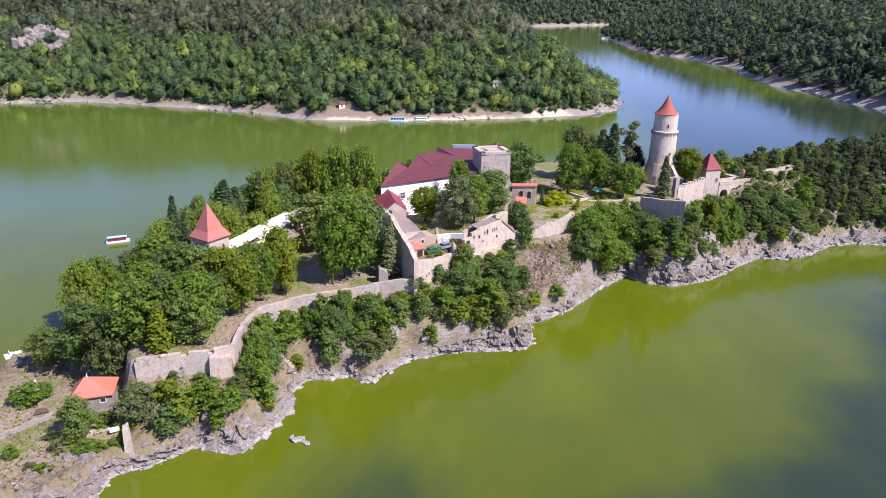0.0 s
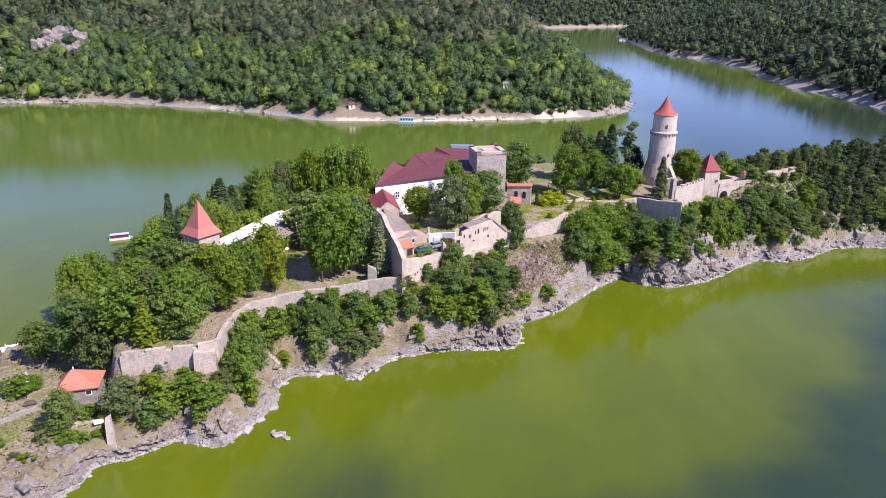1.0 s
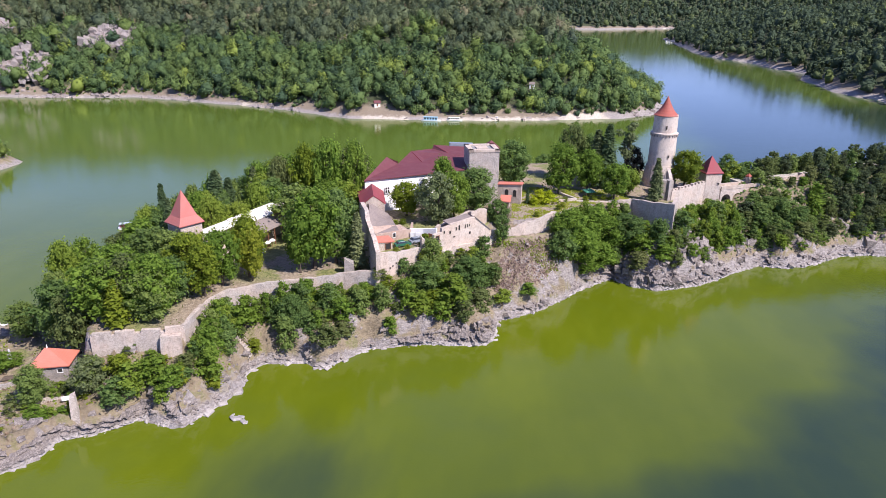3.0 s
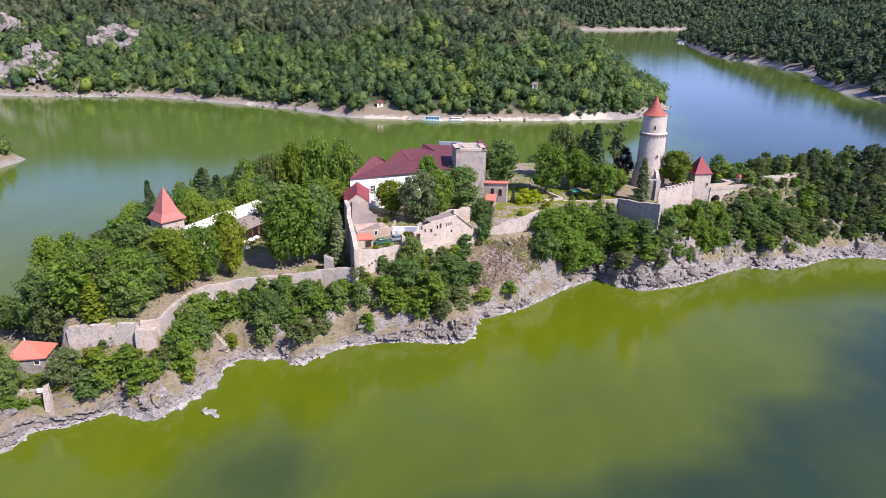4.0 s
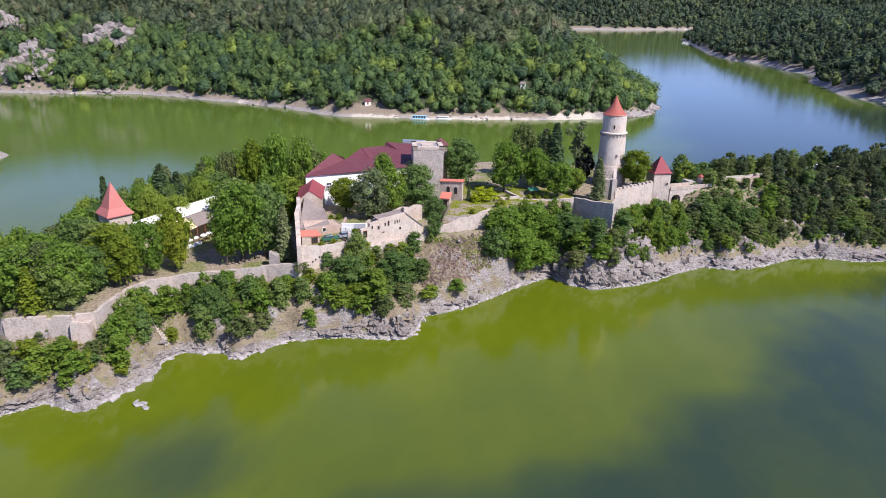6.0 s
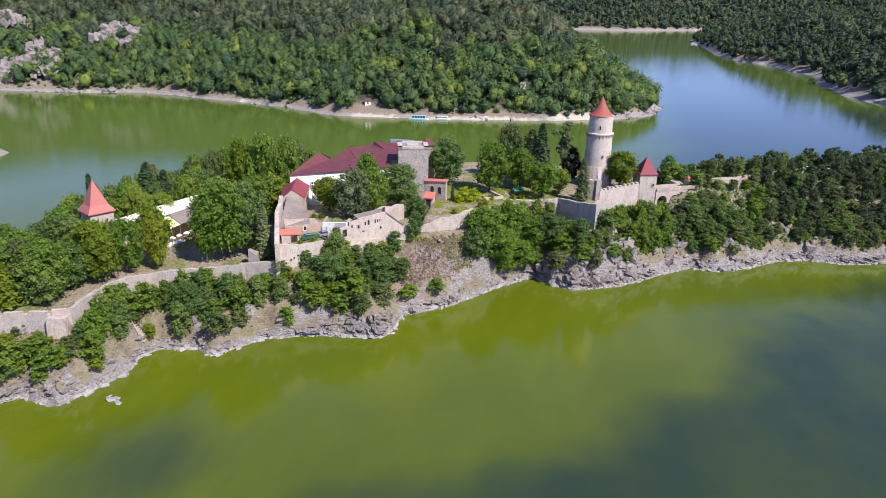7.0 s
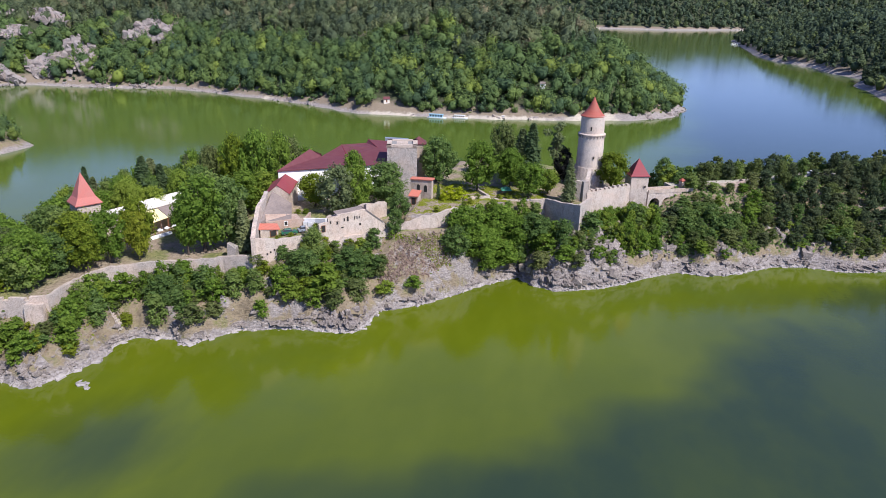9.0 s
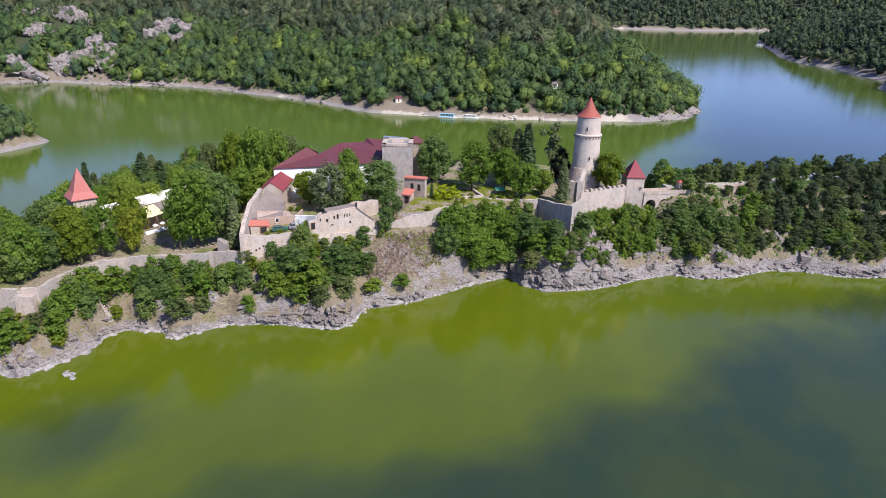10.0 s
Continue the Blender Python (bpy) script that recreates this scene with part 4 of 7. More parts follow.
# ---------------------------------------------------------------- the round tower
TX, TY = 73.8, 232.0
ob = thing("round_tower", "tall round pale stone tower with a pointed red tiled roof", "tower", (TX, TY, 0))
part("shaft", lathe(bmesh.new(), [(4.5, 14), (4.4, 22), (4.2, 32), (4.08, 38.0)], 40), STONE_TOWER, ob)
part("upper_drum", lathe(bmesh.new(), [(3.85, 37.9), (3.75, 44.0)], 40), STONE_TOWER, ob)
part("string_course", lathe(bmesh.new(), [(4.1, 37.75), (4.42, 37.9), (4.42, 38.2), (3.8, 38.4)], 40), STONE_TOWER, ob)
for i in range(26):
    a = 2 * math.pi * i / 26
    bm = bmesh.new()
    box(bm, -0.16, 0.16, 4.0, 4.4, 37.1, 37.8)
    bmesh.ops.rotate(bm, verts=bm.verts, matrix=Matrix.Rotation(a, 3, "Z"))
    part("corbel", bm, STONE_GREY, ob)
part("roof", lathe(bmesh.new(), [(3.6, 43.7), (3.92, 43.72), (3.92, 43.86), (3.3, 44.35), (2.65, 45.05), (1.95, 46.0), (1.38, 47.0), (0.65, 48.5), (0.08, 49.8), (0, 50.0)], 32), ROOF_RED, ob, "flared red tiled cone roof").location = (-0.15, 0, 0)
opening(ob, (-0.3, -3.80, 39.5), (1, 0.08), 0.5, 1.1, 0.3, arch=True)
opening(ob, (1.3, -4.25, 30.5), (1, 0.3), 0.4, 0.9, 0.3)

# ---------------------------------------------------------------- the gate tower, its walls and bridge
GTURN = 16.7
ob = thing("gate_tower", "square stone gate tower with a steep dark red roof", "tower")
q = square(89.4, 229.9, 5.7, GTURN)
bm = bmesh.new()
part("wall", prism(bm, q, 12, 26.3), STONE_PALE, ob)
part("roof", hip_roof(bmesh.new(), q, 26.2, 31.4, (0.5, 0.5), 0.35, flare=0.12), ROOF_CRIMSON, ob)
opening(ob, (92.0, 227.5, 22.3), (6, 1.8), 0.5, 0.7)
stone_wall("curtain_wall", "crenellated pale stone curtain wall below the round tower", [(74.0, 212.6, 13.0, 23.4), (80.5, 219.2, 13.5, 23.2), (87.4, 226.2, 14.0, 23.1)], 1.0, STONE_PALE, 0.15, 3, merlons=1.7)
stone_wall("bastion_wall", "grey stone bastion wall standing in shade", [(61.5, 209.6, 13.5, 21.4), (66.5, 204.6, 13.5, 21.9), (72.4, 200.4, 13.5, 22.6), (75.6, 209.5, 13.0, 22.6)], 1.0, STONE_WARD, 0.1, 4)
ob = thing("pier", "square weathered stone pier at the wall corner", "pier")
part("body", prism(bmesh.new(), square(72.9, 213.4, 2.5, 40), 12, 26.8, square(72.9, 213.4, 2.0, 40)), STONE_GREY, ob)

ob = thing("ruined_turret", "ruined stone turret with a dark window at the tower foot", "ruin")
part("wall", wall_mesh(bmesh.new(), [(68.6, 213.6, 17, 25.6), (70.4, 213.0, 17, 26.6), (72.0, 212.5, 17, 26.9)], 1.0, 0.9, 0.3, 71), STONE_PALE, ob)
part("wall", wall_mesh(bmesh.new(), [(74.0, 213.6, 16, 26.6), (74.4, 217.0, 16, 27.4), (74.6, 221.5, 16, 28.6)], 1.0, 0.9, 0.35, 72), STONE_PALE, ob)
opening(ob, (70.6, 212.95, 23.6), (3.4, -1.1), 0.5, 0.9)
part("tower_foot", lathe(bmesh.new(), [(5.4, 18), (5.3, 23.5), (4.6, 27.5)], 24), STONE_PALE, ob, "battered masonry foot of the round tower").location = (TX, TY, 0)
ob = thing("bridge", "arched pale stone bridge leading to the gate", "bridge")
d = Vector((11.0, 5.6))
L = d.length
bm = bmesh.new()
deck, span = 20.6, 3.7
outline = [(0, 12.0)]
for cx in (2.6, 7.4):
    outline += [(cx - span / 2, 12.0)] + [(cx - span / 2 * math.cos(math.pi * i / 8), 16.9 + 1.8 * math.sin(math.pi * i / 8)) for i in range(9)] + [(cx + span / 2, 12.0)]
outline += [(L, 12.0), (L, deck), (0, deck)]
front = [bm.verts.new((u, 0, z)) for u, z in outline]
back = [bm.verts.new((u, 3.4, z)) for u, z in outline]
bm.faces.new(front)
bm.faces.new(back[::-1])
for i in range(len(front)):
    j = (i + 1) % len(front)
    bm.faces.new((front[i], back[i], back[j], front[j]))
bmesh.ops.recalc_face_normals(bm, faces=bm.faces)
bmesh.ops.triangulate(bm, faces=[f for f in bm.faces if len(f.verts) > 4])
TB = pose(93.4, 228.4, 0, 0, 0, math.degrees(math.atan2(d.y, d.x)))
bm.transform(TB)
part("arcade", bm, STONE_PALE, ob)
for off in (-0.12, 3.15):
    bm = bmesh.new()
    box(bm, 0, L + 4, off, off + 0.38, deck - 0.3, deck + 0.9)
    bm.transform(TB)
    part("parapet", bm, PLASTER_OLD, ob)
ob = thing("bridge_shrine", "small masonry wayside shrine with a tiled cap on the bridge", "shrine")
p = Vector((104.4, 237.0, 0))
part("body", prism(bmesh.new(), square(p.x, p.y, 1.3, 35), 20.5, 23.4), PLASTER_OLD, ob)
part("cap", hip_roof(bmesh.new(), square(p.x, p.y, 1.3, 35), 23.4, 24.3, (0.5, 0.5), 0.15), ROOF_RED, ob)
opening(ob, (p.x + 0.2, p.y - 0.8, 21.9), (0.82, 0.57), 0.5, 0.7, arch=True)

# ---------------------------------------------------------------- the palace and its keep
u = Vector((0.83, 0.56)).normalized()
v = Vector((-u.y, u.x))


def pal(a, b):
    """A place in the palace's own plan: a metres along its front, b metres behind it."""
    p = Vector((-17.9, 192.0)) + u * a + v * b
    return (p.x, p.y)


ob = thing("palace", "white plastered castle palace with dark red hipped roofs", "palace")
E0, E1, P1, V1 = (-18.0, 191.9, 28.5), (11.2, 211.0, 28.5), (-14.3, 208.8, 32.0), (-11.1, 210.6, 29.5)
P2, R2, P3, R3 = (-8.7, 223.0, 31.0), (-3.9, 214.5, 29.3), (-2.2, 232.0, 31.5), (3.1, 225.3, 30.4)
A2 = (-2.6, 231.0, 30.4)
S1, S2, K1 = (14.0, 236.0, 30.3), (18.0, 226.0, 29.6), (11.6, 213.0, 28.8)


def sheet(bm, faces, thick=0.25):
    """Roof slopes as a closed skin: the faces and their undersides."""
    at = {}
    for f in faces:
        for c in f:
            if c not in at:
                at[c] = (bm.verts.new(c), bm.verts.new((c[0], c[1], c[2] - thick)))
    edges = {}
    for f in faces:
        bm.faces.new([at[c][0] for c in f])
        bm.faces.new([at[c][1] for c in f][::-1])
        for a, b in zip(f, f[1:] + f[:1]):
            edges[(a, b)] = edges.get((b, a), 0) or 1
    for a, b in edges:
        if (b, a) not in edges:
            bm.faces.new((at[a][0], at[a][1], at[b][1], at[b][0]))
    bmesh.ops.recalc_face_normals(bm, faces=bm.faces)
    return bm


part("wall", prism(bmesh.new(), [pal(0.3, 0.4), pal(34.5, 0.4), (17, 225), (14, 235), (-2, 231), (-8.2, 222), (-10.8, 210.8), (-13.9, 208)], 16, 28.3), PLASTER_WHITE, ob)
part("roof", sheet(bmesh.new(), [[E0, E1, R2], [E1, K1, R3, R2], [E0, R2, V1], [E0, V1, P1]]), ROOF_DARK, ob, "dark red tiled front roof slope")
part("roof", sheet(bmesh.new(), [[V1, R2, P2], [R2, R3, A2, P2], [R3, P3, A2]]), ROOF_DARK, ob, "dark red tiled middle roof slope")
part("roof", sheet(bmesh.new(), [[R3, K1, S2], [R3, S2, S1, P3]]), ROOF_DARK, ob, "dark red tiled rear roof slope")
part("roof", sheet(bmesh.new(), [[(-14.3, 208.9, 27.9), (-14.3, 208.9, 31.9), (-11.1, 210.8, 30.2), (-11.1, 210.8, 27.9)]], 0.05), ROOF_DARK, ob, "dark red tiled return of the roof")
for a, b in ((R2, P2), (R3, P3)):
    bm = bmesh.new()
    va, vb = Vector(a), Vector(b)
    dd = (vb - va).normalized()
    sd = dd.cross(Vector((0, 0, 1))).normalized() * 0.16
    vs = [bm.verts.new(p) for e in (va, vb) for p in (e - sd, e + sd, e + Vector((0, 0, 0.2)))]
    for f in ((0, 1, 2), (5, 4, 3), (0, 3, 4, 1), (1, 4, 5, 2), (2, 5, 3, 0)):
        bm.faces.new([vs[k] for k in f])
    bmesh.ops.recalc_face_normals(bm, faces=bm.faces)
    part("ridge_tiles", bm, ROOF_CRIMSON, ob, "paler line of ridge tiles")
for a, z, wd, hg in ((7.2, 24.0, 1.3, 1.7), (12.6, 24.0, 1.3, 1.7), (18.5, 24.0, 1.2, 1.6), (24, 24.0, 1.2, 1.6), (29.0, 25.4, 0.8, 1.1)):
    p = pal(a, 0)
    opening(ob, (p[0], p[1], z), u, wd, hg, 0.3, frame_mat=PLASTER_WHITE, cross=True)
sk = [(3.0, 234.8), (11.0, 236.6), (10.6, 238.4), (2.6, 236.6)]
part("skylight", prism(bmesh.new(), sk, 26, [31.8, 31.4, 31.4, 31.8]), plain("zinc_sheet", (0.42, 0.47, 0.52), 0.4, 0.15, metal=0.6), ob, "pale grey sheet metal skylight")

ob = thing("annex", "low masonry annex with a crimson gabled roof against the palace", "house")
AX0 = [(-16.2, 180.2), (-10.2, 182.2), (-13.4, 196.0), (-20.4, 194.6)]
part("wall", prism(bmesh.new(), AX0, 13.5, 24.7), PLASTER_OLD, ob)
bm = bmesh.new()
gA, gB, gT = Vector((-16.0, 180.25, 24.6)), Vector((-10.4, 182.1, 24.6)), Vector((-13.1, 181.2, 27.1))
off = Vector((-0.1, 0.5, 0))
vs = [bm.verts.new(p) for p in (gA, gB, gT, gA + off, gB + off, gT + off)]
for f in ((0, 1, 2), (5, 4, 3), (0, 3, 4, 1), (1, 4, 5, 2), (2, 5, 3, 0)):
    bm.faces.new([vs[k] for k in f])
part("gable", bm, PLASTER_OLD, ob)
bm = bmesh.new()
e = [Vector(p) for p in ((-16.6, 180.3, 24.6), (-13.1, 181.0, 27.35), (-9.9, 182.5, 24.6), (-13.2, 196.4, 24.6), (-16.7, 196.0, 27.35), (-20.8, 194.9, 24.6))]
lo = [bm.verts.new(p - Vector((0, 0, 0.2))) for p in e]
hi = [bm.verts.new(p) for p in e]
for a, b, c, d in ((1, 2, 3, 4), (0, 1, 4, 5)):
    bm.faces.new((hi[a], hi[b], hi[c], hi[d]))
    bm.faces.new((lo[d], lo[c], lo[b], lo[a]))
for a, b in ((0, 1), (1, 2), (2, 3), (3, 4), (4, 5), (5, 0)):
    bm.faces.new((lo[a], lo[b], hi[b], hi[a]))
bmesh.ops.recalc_face_normals(bm, faces=bm.faces)
part("roof", bm, ROOF_CRIMSON, ob, "crimson tiled gable roof")
opening(ob, (-10.75, 184.4, 21.4), (-3.2, 13.8), 0.7, 0.9)

ob = thing("keep", "square keep of dark bossed stone with a pale flat top", "tower")
KT = 14.0
ca, sa = math.cos(radians(KT)), math.sin(radians(KT))
kc = Vector((11.4, 209.2)) + Vector((ca, sa)) * 4.7 + Vector((-sa, ca)) * 4.7
part("wall", prism(bmesh.new(), square(kc.x, kc.y, 9.4, KT), 16, 34.2), STONE_KEEP, ob)
part("deck", prism(bmesh.new(), square(kc.x, kc.y, 9.0, KT), 34.1, 34.5), plain("deck_grey", (0.26, 0.25, 0.24), 0.8), ob)
for i in range(4):
    a, b = square(kc.x, kc.y, 9.7, KT)[i], square(kc.x, kc.y, 9.7, KT)[(i + 1) % 4]
    part("parapet", wall_mesh(bmesh.new(), [(a[0], a[1], 34.1, 34.9), (b[0], b[1], 34.1, 34.9)], 1.5, 30), PALE_RENDER, ob, "pale rendered parapet slab")
part("hatch", prism(bmesh.new(), square(kc.x, kc.y, 3.6, KT), 34.4, 34.8), PALE_RENDER, ob)
ob = thing("rear_turret", "small turret roof of dark red tiles behind the keep", "turret")
part("wall", prism(bmesh.new(), square(17.5, 226, 4.5, KT), 18, 32.9), PLASTER_OLD, ob)
part("roof", hip_roof(bmesh.new(), square(17.5, 226, 4.5, KT), 32.8, 34.9, (0.5, 0.5), 0.3), ROOF_DARK, ob)

# ---------------------------------------------------------------- the ruined outworks before the palace
stone_wall("ruin_west_wall", "high ruined rubble wall of the outer bailey", [(-5.9, 152.4, 9, 21.7), (-7.6, 157.0, 11, 23.4), (-11.2, 166.5, 12, 25.3), (-12.8, 173.0, 12, 25.6), (-15.6, 180.6, 12, 25.4)], 1.1, STONE_PALE, 0.15, 8)
stone_wall("ruin_south_wall", "pale rubble wall facing the water", [(-5.9, 152.4, 8, 21.5), (-2.0, 157.4, 9, 19.9), (2.4, 163.0, 10, 19.3)], 1.0, STONE_PALE, 0.12, 9)
ob = thing("brick_house", "roofless brown brick house with a framed window", "house")
BQ = [(-9.6, 166.0), (-2.2, 172.2), (-4.8, 175.2), (-11.4, 169.6)]
part("wall", prism(bmesh.new(), BQ, 16, [21.2, 20.9, 21.2, 22.2]), BRICK, ob)
part("yard_wall", wall_mesh(bmesh.new(), [(-4.0, 170.7, 16, 20.9), (-1.2, 173.0, 16, 20.7), (-1.6, 177.8, 16, 21.2)], 0.6, 1.0, 0.12, 52), BRICK, ob, "lower ragged brick wall of the yard")
part("roof", prism(bmesh.new(), [(-10.9, 165.4), (-4.4, 170.9), (-9.2, 181.9), (-14.3, 180.4)], [20.9, 20.6, 21.2, 24.2], [21.35, 21.05, 22.0, 25.6]), GREY_ROOF, ob, "grey-brown weathered lean-to roof")
p = Vector(BQ[0]).lerp(Vector(BQ[1]), 0.56)
opening(ob, (p.x, p.y, 19.55), (7.4, 6.2), 0.8, 1.1, frame_mat=PLASTER_WHITE)
ob = thing("lean_to_shed", "small lean-to shed with an orange tiled roof and plank door", "shed")
SH = [(-8.4, 160.2), (-4.9, 163.4), (-6.6, 165.6), (-10.0, 162.6)]
part("wall", prism(bmesh.new(), SH, 17, [21.0, 20.3, 20.8, 21.4]), PLASTER_OLD, ob)
part("roof", prism(bmesh.new(), [(-9.0, 159.6), (-4.3, 163.4), (-6.4, 166.2), (-10.6, 162.8)], [21.1, 20.35, 20.85, 21.5], [21.35, 20.6, 21.1, 21.75]), ROOF_ORANGE, ob)
opening(ob, (-5.9, 162.45, 18.7), (3.5, 3.2), 1.5, 1.55, name="door", frame_mat=WOOD_BROWN)
stone_wall("white_yard_wall", "white plastered yard wall", [(-2.0, 172.8, 16, 20.8), (1.8, 172.4, 16, 21.2), (5.4, 171.0, 15, 21.9)], 0.6, PLASTER_WHITE, 0.05, 10)
ob = thing("garage_door", "white double garage door in the yard wall", "door")
part("leaf", prism(bmesh.new(), [(-1.6, 172.22), (1.0, 171.95), (1.0, 171.83), (-1.6, 172.1)], 18.3, 20.2), WHITE_PAINT, ob)
part("post", prism(bmesh.new(), square(-0.3, 171.96, 0.12, 0), 18.3, 20.25), plain("grey_steel", (0.3, 0.3, 0.3), 0.5), ob)
ob = thing("yard_door", "reddish-brown plank door in the white yard wall", "door")
part("leaf", prism(bmesh.new(), [(3.3, 171.35), (4.7, 170.8), (4.65, 170.65), (3.25, 171.2)], 18.3, 20.4), WOOD_BROWN, ob)
ob = thing("ruined_column", "ragged upright stub of a fallen wall", "wall stub")
part("masonry", prism(bmesh.new(), square(2.6, 165.2, 1.5, 30), 14, [21.4, 20.6, 20.9, 21.8], square(2.6, 165.2, 0.9, 30)), STONE_PALE, ob)
wall_lo = Vector((-5.9, 152.4))
for s in (1.6, 3.0, 3.9, 5.0):
    p = wall_lo + Vector((0.615, 0.788)) * s
    hole = thing("wall_niche", "small dark niche in the bailey wall", "niche", group="niches in the bailey wall")
    opening(hole, (p.x, p.y, 15.4 + 0.35 * s), (0.615, 0.788), 0.45, 0.5, 0.25, frame_mat=STONE_PALE)
ob = thing("yard_house", "pale ruined house wall with small dark windows above the slope", "house")
YF, YD, YB = Vector((7.2, 168.3)), Vector((0.74, 0.67)), Vector((-0.67, 0.74))


def yard(s, back=0.0):
    """A place along the front of the yard house, and behind it."""
    p = YF + YD * s + YB * back
    return (p.x, p.y)


part("wall", wall_mesh(bmesh.new(), [(*yard(-2.6), 10, 21.6), (*yard(-0.1), 10, 21.9), (*yard(0), 10, 22.9), (*yard(2.7), 10, 23.2), (*yard(2.8), 10, 23.45), (*yard(6.8), 10, 23.75), (*yard(11.0), 11, 24.0), (*yard(14.0), 11, 21.7), (*yard(16.6), 12, 19.3)],
                       0.8, 1.1, 0.05, 13), PALE_RENDER, ob)
part("plinth", wall_mesh(bmesh.new(), [(*yard(-2.8, -0.7), 9, 16.6), (*yard(3, -0.75), 9, 17.1), (*yard(8, -0.8), 10, 17.5), (*yard(13, -0.7), 11, 17.6), (*yard(17.2, -0.5), 12, 17.2)], 0.7, 0.9, 0.3, 14), STONE_PALE, ob, "rough rubble plinth below the house wall")
part("roof", prism(bmesh.new(), [yard(2.9, 0.75), yard(10.9, 0.75), yard(10.9, 3.6), yard(2.9, 3.6)], [23.0, 23.5, 23.9, 23.4], [23.25, 23.75, 24.15, 23.65]), GREY_ROOF, ob, "grey-brown weathered roof strip")
part("roof", prism(bmesh.new(), [yard(10.9, -0.25), yard(16.2, -0.25), yard(16.2, 3.4), yard(10.9, 3.4)], [23.9, 19.6, 19.6, 23.9], [24.15, 19.85, 19.85, 24.15]), GREY_ROOF, ob, "grey-pink sloping end roof")
part("chimney", prism(bmesh.new(), square(*yard(13.2, 4.4), 0.8, 42), 18, 24.2), STONE_PALE, ob)
for s, z, wd, hg in ((0.7, 21.3, 0.4, 0.8), (2.6, 20.9, 0.55, 0.9), (4.6, 21.5, 0.42, 0.9), (5.6, 21.4, 0.55, 1.15), (7.6, 21.6, 0.32, 1.0), (8.3, 21.7, 0.32, 0.9), (9.0, 21.8, 0.3, 0.7), (9.2, 19.7, 0.6, 0.7), (4.0, 19.7, 0.7, 0.35)):
    opening(ob, (*yard(s), z), YD, wd, hg, 0.3, arch=0.4 < wd < 0.62 and hg > 1.1, frame_mat=PALE_RENDER)
opening(ob, (*yard(-1.4), 19.4), YD, 1.0, 1.7, name="door", frame_mat=WOOD_BROWN)
stone_wall("upper_yard_wall", "crumbling ochre wall above the yard", [(5.5, 172.0, 17, 22.0), (10.0, 177.0, 17, 22.8), (13.8, 181.5, 17, 24.0), (18.0, 186.5, 17, 23.0)], 0.9, PLASTER_OLD, 0.3, 14)
stone_wall("terrace_wall", "pale buttressed retaining wall below the garden", [(19.6, 180.6, 10, 18.8), (23.6, 180.8, 10, 18.6), (27.4, 182.2, 12, 20.2), (31.5, 185.0, 13, 20.8), (36.0, 188.2, 13, 22.0), (38.0, 194, 14, 21)], 1.0, STONE_PALE, 0.2, 11)
stone_wall("parterre_wall", "low garden wall of pale stone", [(36.5, 203, 18, 21.3), (44.8, 208.2, 18, 21.3), (39.6, 216, 18, 21.3)], 0.7, STONE_PALE, 0.06, 15)
stone_wall("lower_garden_wall", "old wall at the garden edge, half overgrown", [(44.8, 207.0, 14, 20.6), (52.5, 207.5, 13, 20.6), (61.5, 209.4, 13, 21.2)], 0.9, STONE_PALE, 0.12, 5)
ob = thing("gothic_gatehouse", "fragment of a gatehouse wall with pointed openings and red coping", "gatehouse")
GA, GB = (20.6, 203.4), (27.6, 201.8)
part("wall", wall_mesh(bmesh.new(), [(*GA, 17, 26.0), (*GB, 17, 26.5)], 1.2, 9), PLASTER_OLD, ob)
part("coping", prism(bmesh.new(), [(20.4, 203.1), (27.8, 201.5), (28.2, 203.3), (20.8, 204.9)], [25.95, 26.45, 26.45, 25.95], [26.2, 26.7, 27.0, 26.5]), ROOF_ORANGE, ob)
for s in (0.38, 0.72):
    p = Vector(GA).lerp(Vector(GB), s)
    opening(ob, (p.x, p.y, 22.6), (7, -1.6), 1.1, 1.6, 0.5, arch=True, frame_mat=PLASTER_OLD)
ob = thing("gate_shed", "small shed with an orange tiled roof beside the gatehouse", "shed")
part("wall", prism(bmesh.new(), [(21.6, 198.2), (24.2, 197.9), (24.5, 200.6), (21.9, 200.9)], 17, 22.3), PLASTER_OLD, ob)
part("roof", prism(bmesh.new(), [(21.3, 197.8), (24.5, 197.5), (24.8, 200.8), (21.6, 201.1)], [22.1, 22.1, 23.2, 23.2], [22.35, 22.35, 23.45, 23.45]), ROOF_ORANGE, ob)
opening(ob, (23.0, 198.05, 19.6), (2.6, -0.3), 1.2, 2.0, name="door", frame_mat=WOOD_BROWN)

# ---------------------------------------------------------------- the west ward
ob = thing("corner_tower", "square stone corner tower with a flared red pyramid roof", "tower")
q = square(-54.4, 153.9, 5.75, 56.5)
part("wall", prism(bmesh.new(), q, 10, 26.9), STONE_PALE, ob)
part("roof", hip_roof(bmesh.new(), q, 26.7, 34.6, (0.5, 0.5), 0.5, flare=0.34), ROOF_PINK, ob, "flared pyramid roof of faded red tiles")
f0, f1 = Vector(q[0]), Vector(q[1])
opening(ob, (*f0.lerp(f1, 0.3), 24.2), f1 - f0, 0.35, 0.7)
opening(ob, (*f0.lerp(f1, 0.7), 24.2), f1 - f0, 0.35, 0.7)
stone_wall("ward_wall", "long pale stone wall round the lower ward", [(-58.3, 117.0, 5, 13.9), (-50, 119.6, 5, 14.0), (-44.4, 120.6, 5, 14.1), (-40.9, 122.0, 5, 14.4)], 0.9, STONE_PALE, 0.06, 12, merlons=4.2, solid=0.86)
